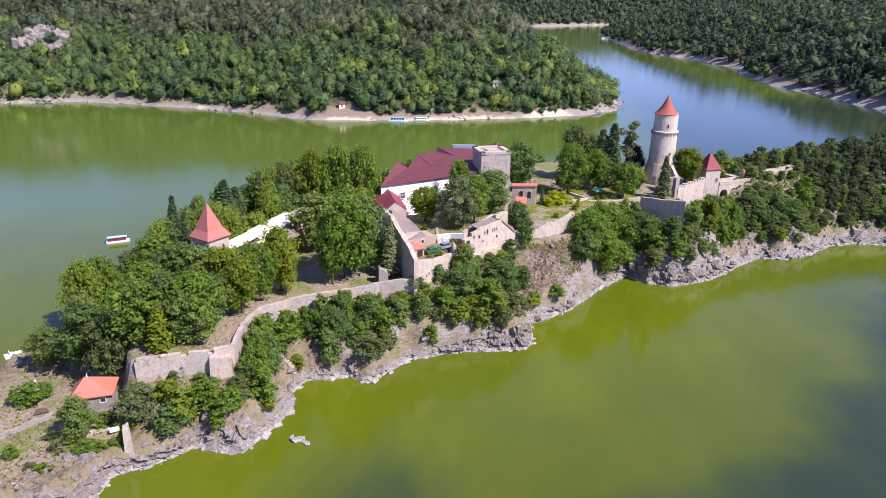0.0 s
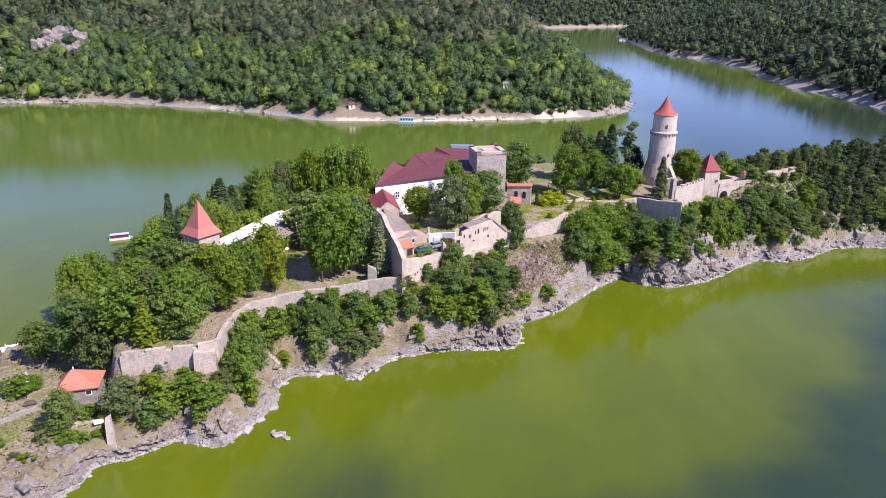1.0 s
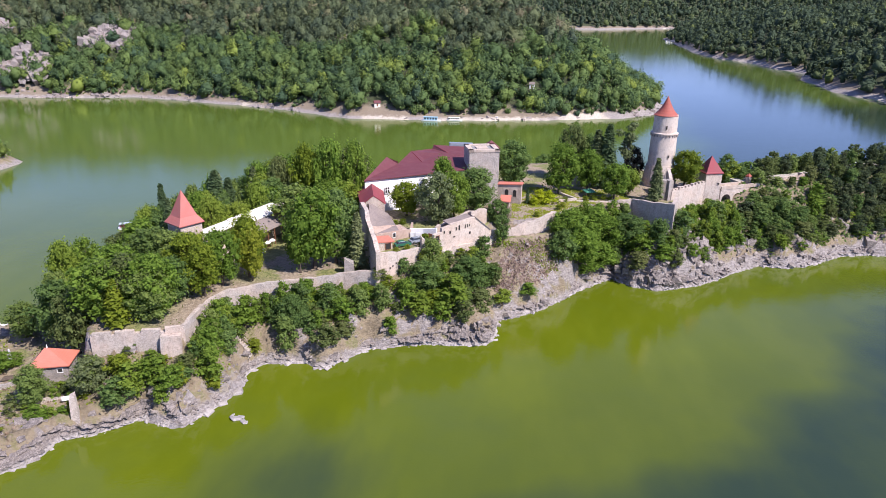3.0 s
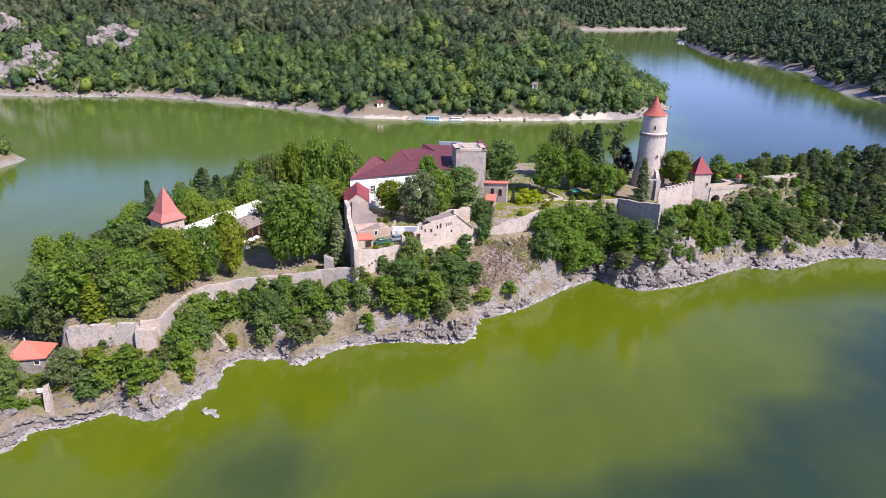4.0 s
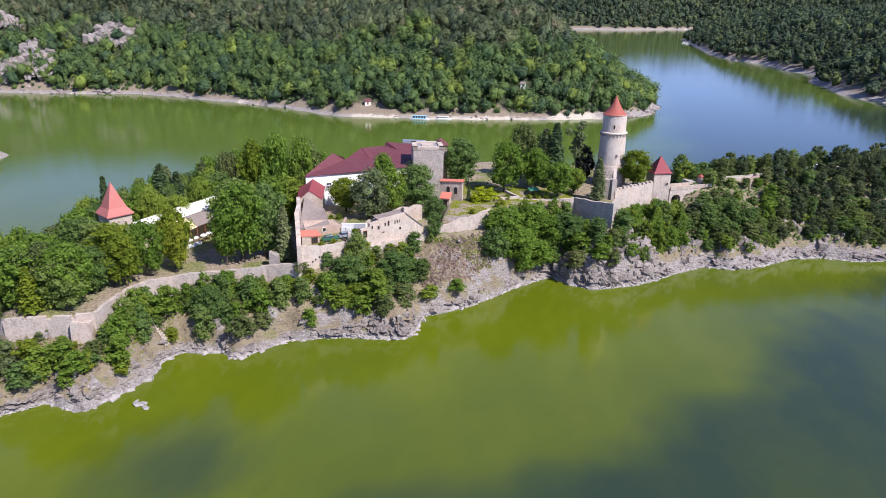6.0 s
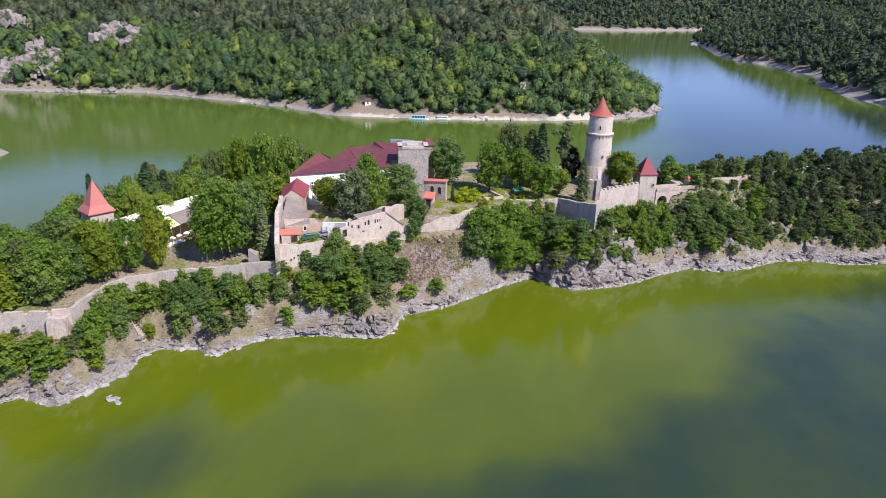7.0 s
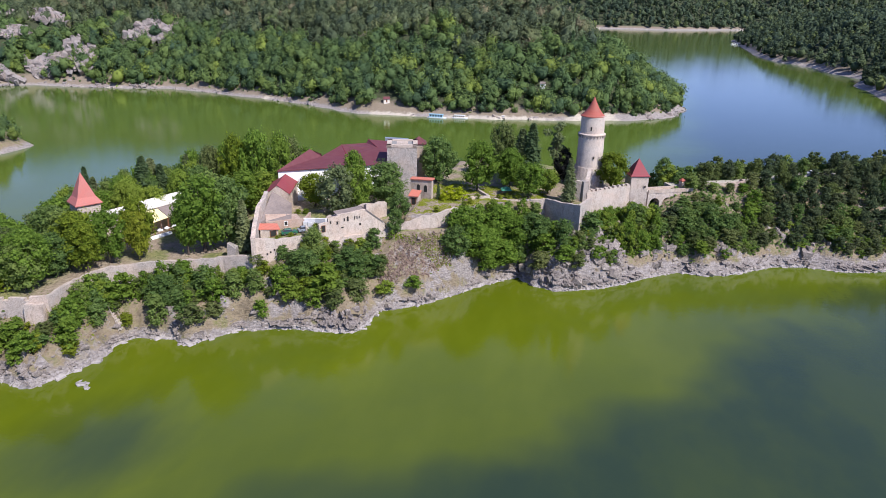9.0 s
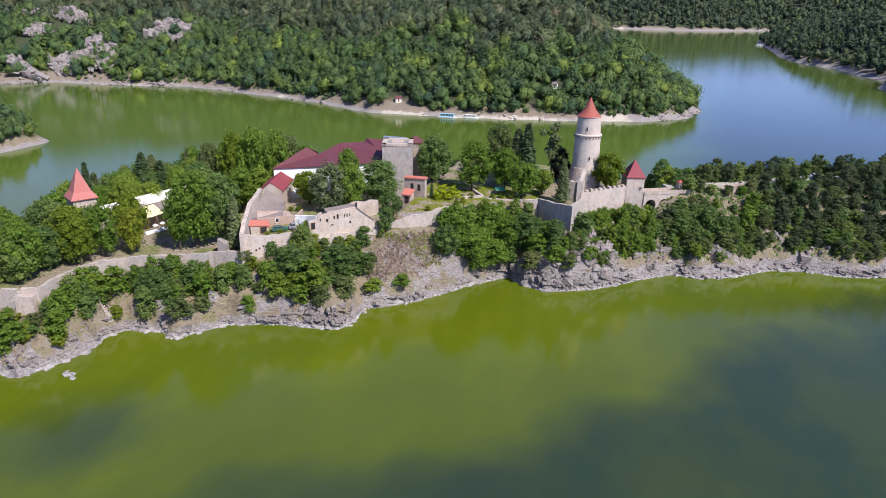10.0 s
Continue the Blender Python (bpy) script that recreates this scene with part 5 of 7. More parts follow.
stone_wall("ward_wall_east", "long curving pale stone wall along the lower ward path", [(-40.9, 122.0, 5, 15.0), (-41.3, 132, 6, 15.0), (-39.6, 139.6, 7, 15.0), (-34.7, 144.0, 7, 15.0), (-29.3, 146.6, 7, 15.2), (-20.2, 150, 8, 15.3), (-15, 152.2, 8, 15.8), (-6.4, 153.0, 9, 16.6)], 0.9, STONE_WARD, 0.22, 22)
ob = thing("buttress", "sloping square stone buttress against the ward wall", "buttress")
part("masonry", prism(bmesh.new(), [(-45.2, 118.8), (-41.0, 120.0), (-41.6, 122.0), (-45.6, 120.8)], 5, 13.6, [(-44.9, 119.3), (-41.1, 120.4), (-41.5, 121.8), (-45.3, 120.7)]), STONE_PALE, ob)
ob = thing("stone_pillar", "free-standing ruined stone pillar by the shore", "pillar")
part("masonry", prism(bmesh.new(), square(-55.9, 105.6, 1.5, 20), 1.5, [7.2, 7.6, 8.3, 7.8], square(-55.9, 105.6, 1.0, 20)), STONE_PALE, ob)
ob = thing("yard_pillar", "squat ruined masonry stub beside the bailey wall", "wall stub")
part("masonry", prism(bmesh.new(), square(-14.6, 156.6, 2.6, 10), 12, [18.4, 16.8, 17.0, 18.0], square(-14.6, 156.6, 2.1, 10)), STONE_GREY, ob)

ob = thing("hut", "small stone hut with an orange hipped roof", "house")
HQ = [(-68.4, 112.4), (-62.3, 114.3), (-63.7, 119.6), (-69.9, 117.6)]
part("wall", prism(bmesh.new(), HQ, 1.5, 9.1), STONE_GREY, ob)
part("roof", hip_roof(bmesh.new(), HQ, 9.0, 11.7, (0.33, 0.38), 0.55), ROOF_ORANGE, ob, "bright orange tiled hipped roof")
h0, h1 = Vector(HQ[0]), Vector(HQ[1])
opening(ob, (*h0.lerp(h1, 0.78), 7.4), h1 - h0, 0.9, 0.8, frame_mat=PLASTER_WHITE)
part("finial", lathe(bmesh.new(), [(0.10, 11.5), (0.14, 11.9), (0, 12.5)], 8), WHITE_PAINT, ob).location = (-66.9, 115.7, 0)

ob = thing("north_ward_range", "long low white range of sheds along the north curtain wall", "building")
na, nb = Vector((-51.6, 161.0)), Vector((-39.8, 193.0))
nd = (nb - na).normalized()
nn = Vector((nd.y, -nd.x))


def rng(s, o):
    p = na + nd * s + nn * o
    return (p.x, p.y)


LN = (nb - na).length
part("wall", prism(bmesh.new(), [rng(-3, 0), rng(LN, 0), rng(LN, -1.4), rng(-3, -1.4)], 10, 21.8), PALE_RENDER, ob)
part("wall", prism(bmesh.new(), [rng(8, 0.05), rng(26, 0.05), rng(26, 1.9), rng(8, 1.9)], 12, 20.7), PALE_RENDER, ob)
part("roof", prism(bmesh.new(), [rng(-3.2, 1.5), rng(7.9, 1.5), rng(7.9, -1.6), rng(-3.2, -1.6)], [21.3, 21.3, 22.2, 22.2], [21.5, 21.5, 22.4, 22.4]), WHITE_SHEET, ob, "narrow white sheet roof")
part("roof", prism(bmesh.new(), [rng(8.0, 2.3), rng(26.4, 2.3), rng(26.4, -1.6), rng(8.0, -1.6)], [20.8, 20.8, 22.4, 22.4], [21.0, 21.0, 22.6, 22.6]), WHITE_SHEET, ob, "broad white sheet roof sloping to the ward")
for i in range(9):
    part("roof_batten", prism(bmesh.new(), [rng(9 + 2 * i, 2.3), rng(9.12 + 2 * i, 2.3), rng(9.12 + 2 * i, -1.6), rng(9 + 2 * i, -1.6)], [21.0, 21.0, 22.6, 22.6], [21.07, 21.07, 22.67, 22.67]), WHITE_SHEET, ob)
for s, wd in ((1.0, 0.9), (4.6, 0.9), (19.5, 1.1), (22.5, 1.1)):
    opening(ob, (*rng(s, 0.02 if s < 8 else 1.92), 17.2), -nd, wd, 1.4, 0.3, frame_mat=WOOD_BROWN)
ob = thing("grey_shed", "open timber shed with a dark grey lean-to roof", "shed")
part("roof", prism(bmesh.new(), [rng(11.6, 6.8), rng(20.6, 6.4), rng(20.6, 2.35), rng(11.6, 2.35)], [18.7, 18.7, 20.5, 20.5], [18.9, 18.9, 20.7, 20.7]), GREY_ROOF, ob)
for s in (11.8, 14.6, 17.4, 20.4):
    part("post", prism(bmesh.new(), square(*rng(s, 6.3), 0.2, 0), 13.5, 18.8), WOOD_BROWN, ob)
part("rail", prism(bmesh.new(), [rng(11.8, 6.2), rng(17.4, 6.1), rng(17.4, 6.0), rng(11.8, 6.1)], 15.0, 15.15), WOOD_BROWN, ob)
ob = thing("canvas_awning", "pale yellow canvas awning over the ward terrace", "awning")
part("canopy", prism(bmesh.new(), [rng(6.2, 7.2), rng(11.5, 6.9), rng(11.5, 2.4), rng(6.2, 2.4)], [18.5, 18.7, 20.5, 20.5], [18.56, 18.76, 20.56, 20.56]), YELLOW_CANVAS, ob)
for s, o in ((6.4, 7.0), (8.9, 6.9), (11.3, 6.7)):
    part("pole", lathe(bmesh.new(), [(0.06, 13.6), (0.06, 18.6)], 8), WOOD_BROWN, ob).location = (*rng(s, o), 0)
ob = thing("terrace_parapet", "low white parapet before the ward terrace", "parapet")
part("masonry", prism(bmesh.new(), [rng(4.6, 7.6), rng(11.4, 7.9), rng(11.4, 7.5), rng(4.6, 7.2)], 13.4, [14.9, 14.9, 14.9, 14.9]), WHITE_PAINT, ob)
for s, o, w0, z in ((8.4, 6.9, 1.7, 16.3), (10.6, 7.0, 1.6, 16.4), (12.9, 7.3, 1.9, 16.5), (14.8, 7.4, 1.8, 16.6)):
    c = rng(s, o)
    ob = thing("parasol", "open white market parasol on the ward terrace", "parasol", group="parasols")
    part("canopy", lathe(bmesh.new(), [(w0 / 2, z - 0.6), (w0 / 2, z - 0.5), (w0 / 4, z - 0.2), (0, z)], 8), WHITE_PAINT, ob).location = (*c, 0)
    part("pole", lathe(bmesh.new(), [(0.05, 13.7), (0.05, z - 0.1)], 8), WOOD_BROWN, ob).location = (*c, 0)
# steps with a rail from the ward wall down to the rocks
ob = thing("slope_steps", "narrow weathered steps with rails down the rocky slope", "steps")
sa0, sb0 = Vector((-37.6, 135.3)), Vector((-31.9, 132.4))
for i in range(18):
    t = i / 17
    c = sa0.lerp(sb0, t)
    z = level_at(c.x, c.y)
    part("step", prism(bmesh.new(), [(c.x - 0.1, c.y - 0.6), (c.x + 0.28, c.y - 0.5), (c.x + 0.28, c.y + 0.5), (c.x - 0.1, c.y + 0.6)], z - 0.3, z + 0.16), STONE_PALE, ob)
for w0 in (-0.75, 0.75):
    for i in range(6):
        c = sa0.lerp(sb0, i / 5)
        d = sa0.lerp(sb0, (i + 1) / 5)
        z = level_at(c.x, c.y + w0)
        part("rail_post", lathe(bmesh.new(), [(0.04, z - 0.2), (0.04, z + 1.0)], 6), PALE_RENDER, ob).location = (c.x, c.y + w0, 0)
        if i < 5:
            z2 = level_at(d.x, d.y + w0)
            part("rail", prism(bmesh.new(), [(c.x, c.y + w0 - 0.05), (d.x, d.y + w0 - 0.05), (d.x, d.y + w0 + 0.05), (c.x, c.y + w0 + 0.05)], [z + 0.9, z2 + 0.9, z2 + 0.9, z + 0.9], [z + 1.0, z2 + 1.0, z2 + 1.0, z + 1.0]), PALE_RENDER, ob)

# ---------------------------------------------------------------- trees on the castle rock
# kind, place, height and crown width in metres
WARD_TREES = [
    ("b", -88.5, 157.2, 12.6, 9.7), ("b", -80.9, 156.9, 11.0, 7.9), ("b", -62.8, 136.8, 12.0, 10.4), ("b", -59.6, 125.4, 13.0, 12.7), ("d", -74.0, 130.2, 14.0, 11.9),
    ("w", -65.7, 123.8, 14.1, 8.7), ("d", -84.0, 131.5, 8.4, 7.4), ("y", -55.0, 121.8, 10.4, 4.6), ("b", -49.0, 127.2, 14.0, 10.0), ("d", -52.0, 126.5, 10.5, 6.0),
    ("w", -67.8, 156.6, 11.0, 10.5), ("d", -59.3, 146.8, 12.0, 10.9), ("d", -53.4, 144.3, 13.0, 10.0), ("s", -74.2, 181.8, 18.1, 5.7), ("s", -61.3, 188.3, 21.3, 7.3),
    ("s3", -65.2, 198.2, 21.5, 7.4), ("s", -61.0, 196.6, 19.0, 6.4), ("s", -62.6, 160.4, 12.0, 4.4),
]
WARD_TREES_BEHIND = [
    ("s3", -55.5, 203.3, 20.6, 6.0), ("b", -71.7, 191.4, 10.0, 10.5), ("b", -80.1, 184.6, 12.7, 10.3), ("b", -65.2, 182.2, 14.3, 8.9), ("y2", -47.8, 141.5, 13.8, 10.4),
    ("b", -42.4, 145.4, 13.6, 9.2), ("y2", -38.1, 151.2, 15.4, 8.8), ("w", -55.5, 128.0, 13.2, 9.6), ("d", -59.5, 125.0, 13.0, 7.5), ("d", -59.2, 146.6, 13.0, 12.1),
    ("d", -48.6, 134.2, 10.8, 8.6), ("y2", -43.8, 138.8, 12.6, 8.6), ("y2", -36.6, 149.2, 13.2, 6.4), ("d", -49.6, 125.4, 11.4, 9.4), ("b", -70.1, 161.9, 14.5, 11.7), ("s", -64.8, 166.4, 18.3, 4.0), ("w", -75.7, 160.5, 10.8, 10.2), ("b", -51.8, 127.8, 13.0, 10.9),
]
MIDDLE_TREES = [
    ("b", -43.0, 222.3, 21.9, 16.9), ("w", -28.5, 222.6, 18.4, 10.7), ("b", -34.2, 238.9, 14.2, 17.8), ("d", -46.9, 207.0, 18.7, 10.4), ("d", -47.8, 197.2, 16.5, 10.9),
    ("d", -60.9, 206.7, 16.8, 11.7), ("b", -57.1, 177.0, 13.8, 8.6), ("d", -55.7, 183.0, 10.0, 10.5), ("d", -33.9, 180.5, 15.0, 14.9), ("b", -28.4, 190.4, 14.0, 13.7),
    ("b", -23.8, 194.6, 13.0, 12.1), ("b", -26.6, 155.4, 15.0, 7.6), ("b", -23.9, 158.5, 20.6, 14.0), ("d", -19.6, 163.2, 19.0, 12.0), ("s3", -13.2, 160.4, 14.5, 4.4),
    ("d", -47.0, 187.8, 12.0, 10.5),
]
COURT_TREES = [
    ("y2", -5.4, 189.8, 10.0, 9.6), ("g", 4.2, 184.0, 14.2, 10.8), ("b", 4.6, 197.5, 15.8, 7.0), ("b", 8.8, 188.4, 13.8, 8.6), ("d", 13.6, 199.4, 12.6, 12.6),
    ("d", 20.8, 189.0, 7.6, 6.4), ("d", 24.7, 222.1, 15.0, 11.9),
]
GARDEN_TREES = [
    ("b", 39.8, 215.0, 15.8, 11.4), ("w", 44.6, 234.0, 18.6, 9.4), ("b", 49.0, 221.1, 13.0, 9.6), ("s", 55.4, 225.6, 20.6, 7.0), ("s", 52.0, 226.6, 18.4, 6.6), ("p", 62.7, 233.4, 20.8, 6.0),
    ("k", 65.6, 234.1, 11.6, 7.4), ("b", 56.4, 211.4, 11.0, 9.3), ("b", 61.8, 217.8, 8.0, 6.3), ("s3", 68.5, 210.4, 13.5, 4.2), ("d", 51.0, 235.4, 15.0, 9.8),
    ("y2", 81.5, 228, 12.4, 10), ("d", 99, 244, 9, 6.5),
]
SLOPE_PLANTS_EAST = [
    ("b", 40.8, 187.7, 12.0, 12.8), ("b", 48.9, 198.3, 10.9, 11.8), ("b", 45.1, 189.3, 11.2, 13.9), ("b", 54.3, 199.3, 10.0, 11.1), ("d", 59.1, 200.4, 9.6, 12.0),
    ("b", 51.2, 194.2, 8.2, 11.8), ("d", 39.6, 182.8, 8.9, 9.5), ("b", 63.3, 196.2, 6.2, 9.3), ("d", 55.6, 198.1, 6.8, 8.6), ("b", 47.2, 189.8, 4.9, 8.3),
    ("w", 62.7, 192.6, 4.8, 8.4), ("b", 69.6, 193.0, 4.9, 8.4), ("w", 73.0, 193.2, 4.3, 6.8),
]
SLOPE_PLANTS = [
    ("d", 5.4, 162.6, 8.6, 7.4), ("d", 4.2, 156.6, 7.7, 10.5), ("d", 14.3, 163.7, 8.0, 10.8), ("b", 0.4, 151.8, 7.2, 7.6), ("b", 10.7, 155.7, 6.9, 12.6),
    ("b", 4.0, 151.0, 5.9, 8.3), ("b", -2.7, 146.5, 4.2, 4.7), ("d", 17.9, 174.4, 6.1, 6.1), ("d", 22.6, 179.5, 7.3, 5.3), ("w", 18.0, 158.7, 5.1, 8.5),
    ("w", 14.1, 152.2, 5.1, 6.9), ("b", 23.7, 165.7, 3.6, 6.6), ("b", 30.0, 170.6, 3.0, 6.8), ("d", -5.2, 149.2, 5.8, 6.9), ("b", 8.7, 151.4, 5.1, 6.9),
    ("d", -23.5, 144.9, 7.0, 8.3),
]
SLOPE_PLANTS_WEST = [
    ("d", -17.0, 145.8, 6.9, 8.9), ("b", -13.9, 144.2, 6.0, 8.2), ("d", -10.2, 147.5, 5.9, 6.9), ("d", -24.4, 140.1, 8.0, 7.5), ("d", -25.1, 136.9, 7.2, 7.1),
    ("w", -15.8, 137.3, 5.0, 8.0), ("d", -20.7, 140.1, 5.0, 6.8), ("w", -12.6, 141.3, 4.0, 6.1), ("b", -34.0, 137.6, 7.2, 9.4), ("d", -36.6, 130.8, 5.7, 6.7),
    ("b", -36.5, 122.9, 6.9, 6.5), ("d", -35.7, 129.4, 5.0, 6.0), ("b", -35.0, 119.1, 6.9, 7.4), ("y2", -34.4, 118.4, 3.3, 5.1), ("y2", -31.5, 134.2, 2.8, 4.9),
    ("y2", -51.4, 114.2, 5.9, 7.2),
]
MEADOW_PLANTS = [
    ("b", -44.4, 114.7, 5.9, 9.0), ("b", -48.2, 112.7, 6.0, 7.8), ("d", -56.5, 112.9, 7.0, 8.0), ("b", -40.0, 113.1, 4.8, 6.3), ("d", -50.2, 109.9, 5.2, 7.8),
    ("b", -41.7, 111.2, 4.1, 4.6), ("d", -65.5, 108.0, 8.0, 7.7), ("b", -63.1, 104.2, 2.6, 4.2), ("b", -81.1, 119.0, 4.0, 7.8), ("g", -56.6, 111.9, 8.0, 7.9),
    ("b", -79.2, 121.3, 3.0, 4.0), ("b", -74.5, 101.9, 2.5, 3.6),
]

KINDS = {"b": ("broad", None), "d": ("dark", None), "w": ("broad", LEAF_OLIVE), "y": ("spruce", LEAF_LIME), "y2": ("broad", LEAF_LIME), "s": ("spruce", None),
         "s3": ("spruce", LEAF_GREY), "p": ("pine", LEAF_GREY), "k": ("dark", LEAF_BLACK), "g": ("dark", LEAF_GREY)}
LOOKS = {"w": "olive-brown broadleaf tree on the castle rock", "y": "yellowish slender spruce beside the ward wall", "y2": "light yellow-green broadleaf tree on the castle rock",
         "s3": "thin grey-green spruce with a ragged outline", "k": "dark copper-leaved round tree beside the tower", "g": "broad grey-green tree in the castle court"}
for rows in (WARD_TREES, WARD_TREES_BEHIND, MIDDLE_TREES, COURT_TREES, GARDEN_TREES):
    for k, x, y, hgt, wid in rows:
        kind, leaf = KINDS[k]
        plant(kind, x, y, hgt, wid * {"spruce": 1.45, "pine": 1.3}.get(kind, 1.14), label=LOOKS.get(k, ""), leaf=leaf)
SHRUB_LOOKS = {"b": "leafy green shrub on the rocky slope", "d": "dark green bushy shrub on the rocky slope", "w": "olive-brown dry shrub on the rocky slope", "y2": "yellow-green low shrub on the rocky slope", "g": "grey-green willow by the shore"}
SHRUB_LEAF = {"b": None, "d": LEAF_DARK, "w": LEAF_OLIVE, "y2": LEAF_LIME, "g": LEAF_GREY}
for rows in (SLOPE_PLANTS_EAST, SLOPE_PLANTS, SLOPE_PLANTS_WEST, MEADOW_PLANTS):
    for k, x, y, hgt, wid in rows:
        if hgt > 7.5:
            plant("dark" if k in "dg" else "broad", x, y, hgt, wid, leaf=SHRUB_LEAF[k] if k != "b" else None, label="bushy green tree on the rocky slope")
        else:
            plant("shrub", x, y, hgt, wid, label=SHRUB_LOOKS[k], leaf=SHRUB_LEAF[k])
for x, y, hg, wd in ((33.2, 202.6, 4.6, 6.6), (36.0, 203.4, 4.2, 6.2), (31.6, 201.4, 2.6, 3.6)):
    plant("shrub", x, y, hg, wd, label="bright golden-yellow shrub in the castle garden", leaf=LEAF_GOLD)
plant("spruce", 29.6, 202.5, 5.2, 1.9, label="small dark clipped conifer in the garden")

# the wooded neck east of the bridge

def bare_crag(x, y):
    """The naked rock below the bastion and a few stony places on the neck."""
    return any(((x - a) / ra) ** 2 + ((y - b) / rb) ** 2 < 1 for a, b, ra, rb in BARE)


BARE = [(79, 205, 6.0, 3.2), (72, 194, 9.0, 4.0), (85, 204, 4.0, 3.0), (110, 223.5, 4.5, 3.0), (135, 232.5, 3.4, 3.0), (99, 214.5, 3.0, 4.0), (118, 219, 4.5, 2.0), (148, 231, 5.0, 2.5)]
rs = np.random.RandomState(33)
taken = []
ROAD = np.array([(100, 238), (125, 249), (150, 267), (175, 275), (215, 284)], float)


def near_road(x, y):
    return min(np.hypot(*(ROAD[i] + np.clip(np.dot(np.array((x, y)) - ROAD[i], ROAD[i + 1] - ROAD[i]) / np.dot(ROAD[i + 1] - ROAD[i], ROAD[i + 1] - ROAD[i]), 0, 1) * (ROAD[i + 1] - ROAD[i]) - (x, y))) for i in range(4))


for _ in range(9000):
    x, y = rs.uniform(95, 178), rs.uniform(200, 310)
    dd = -kept(INLAND, x, y)
    low = y < 255 + 0.25 * (x - 150)
    if dd > -2.6 or bare_crag(x, y) or (x < 106 and y < 242 and y > 226) or near_road(x, y) < 3.0 or any((x - a) ** 2 + (y - b) ** 2 < (9.5 if dd > -12 else 14) for a, b in taken) or len(taken) > 330:
        continue
    taken.append((x, y))
    hgt = rs.uniform(2.4, 4.8) if dd > -8 else rs.uniform(4.0, 7.2) if low else rs.uniform(5.0, 8.0)
    if (112 < x < 127 or 148 < x < 157) and near_road(x, y) < 11 and y < np.interp(x, ROAD[:, 0], ROAD[:, 1]):
        hgt = min(hgt, 3.2)
    if x < 112 and y < 236:
        hgt = min(hgt, max(2.0, 17.5 - level_at(x, y)))
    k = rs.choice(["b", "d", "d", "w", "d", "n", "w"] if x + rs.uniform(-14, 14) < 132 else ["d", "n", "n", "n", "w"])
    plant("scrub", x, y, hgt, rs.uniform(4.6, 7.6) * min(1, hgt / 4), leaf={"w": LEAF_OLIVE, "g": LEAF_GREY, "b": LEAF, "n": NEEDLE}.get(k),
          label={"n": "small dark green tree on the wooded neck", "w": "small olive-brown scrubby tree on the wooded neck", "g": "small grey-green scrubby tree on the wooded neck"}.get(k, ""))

# low scrub down to the rocks of the neck and below the curtain wall
low = [[], [], []]
while sum(map(len, low)) < 230:
    x, y = rs.uniform(77, 182), rs.uniform(198, 250)
    if 2.2 < kept(INLAND, x, y) < (9 if x > 98 else 12) and kept(OFFTOP, x, y) > 1.5 and not bare_crag(x, y):
        low[rs.randint(3)].append((x, y, rs.uniform(1.4, 3.2), rs.uniform(2.6, 4.8)))
thicket("dark_scrub", "low dark green scrub above the shore rocks", low[0], LEAF_DARK, 1)
thicket("green_scrub", "low green scrub above the shore rocks", low[1], LEAF, 2)
thicket("olive_scrub", "low olive-brown scrub above the shore rocks", low[2], LEAF_OLIVE, 3)
# bushes under the curving ward wall and before the bastion
for n in range(26):
    u = n / 25
    x, y = (-38.6 + 1.6 * u, 123 + 34 * u) if u < 0.45 else (-37.9 + 25 * (u - 0.45) / 0.55, 138.0 + 11.6 * ((u - 0.45) / 0.55) ** 0.8)
    x, y = x + rs.uniform(-0.4, 1.0), y + rs.uniform(-1.0, 0.4)
    hg = min(8.0, max(3.2, rs.uniform(12.6, 14.8) - level_at(x, y)))
    if -37.0 < x < -31.4 and y > 138:
        hg = 2.6
    plant("shrub", x, y, hg, max(3.4, hg * rs.uniform(0.7, 0.95)), label="tall green bush against the foot of the ward wall", leaf=[LEAF, LEAF_DARK, LEAF][n % 3])
for x, y in ((58.6, 206.6), (60.6, 204.2), (63.0, 202.4), (65.2, 200.4), (67.4, 198.8), (69.6, 197.4), (71.8, 196.4), (74.0, 197.2), (76.0, 200.4)):
    hg = max(1.6, rs.uniform(13.2, 14.8) - level_at(x, y))
    plant("shrub", x, y, hg, max(3.0, hg * 0.9), label="green bush before the bastion", leaf=LEAF if int(x) % 2 else LEAF_DARK)
for x, y, top in ((37.6, 187.6, 19.5), (40.0, 191.2, 20.6), (43.2, 196.8, 21.6), (46.8, 200.6, 22.2), (51.0, 202.8, 21.4), (55.4, 204.6, 22.0), (59.0, 205.8, 21.0)):
    hg = top - level_at(x, y)
    plant("shrub", x, y, hg, max(5.0, hg * 0.85), label="tall green bush below the garden wall", leaf=LEAF_DARK if int(y) % 2 else LEAF)
for x, y, top in ((-38.8, 129.2, 15.6), (-38.4, 132.6, 16.2), (-37.8, 135.6, 15.4), (-27.6, 144.0, 16.2), (-22.6, 146.2, 16.4)):
    hg = top - level_at(x, y)
    plant("shrub", x, y, hg, hg * 0.85, label="tall green bush against the foot of the ward wall", leaf=LEAF_DARK if int(y) % 2 else LEAF)

# green cover on the slope under the curtain wall, and scrub on the open slopes

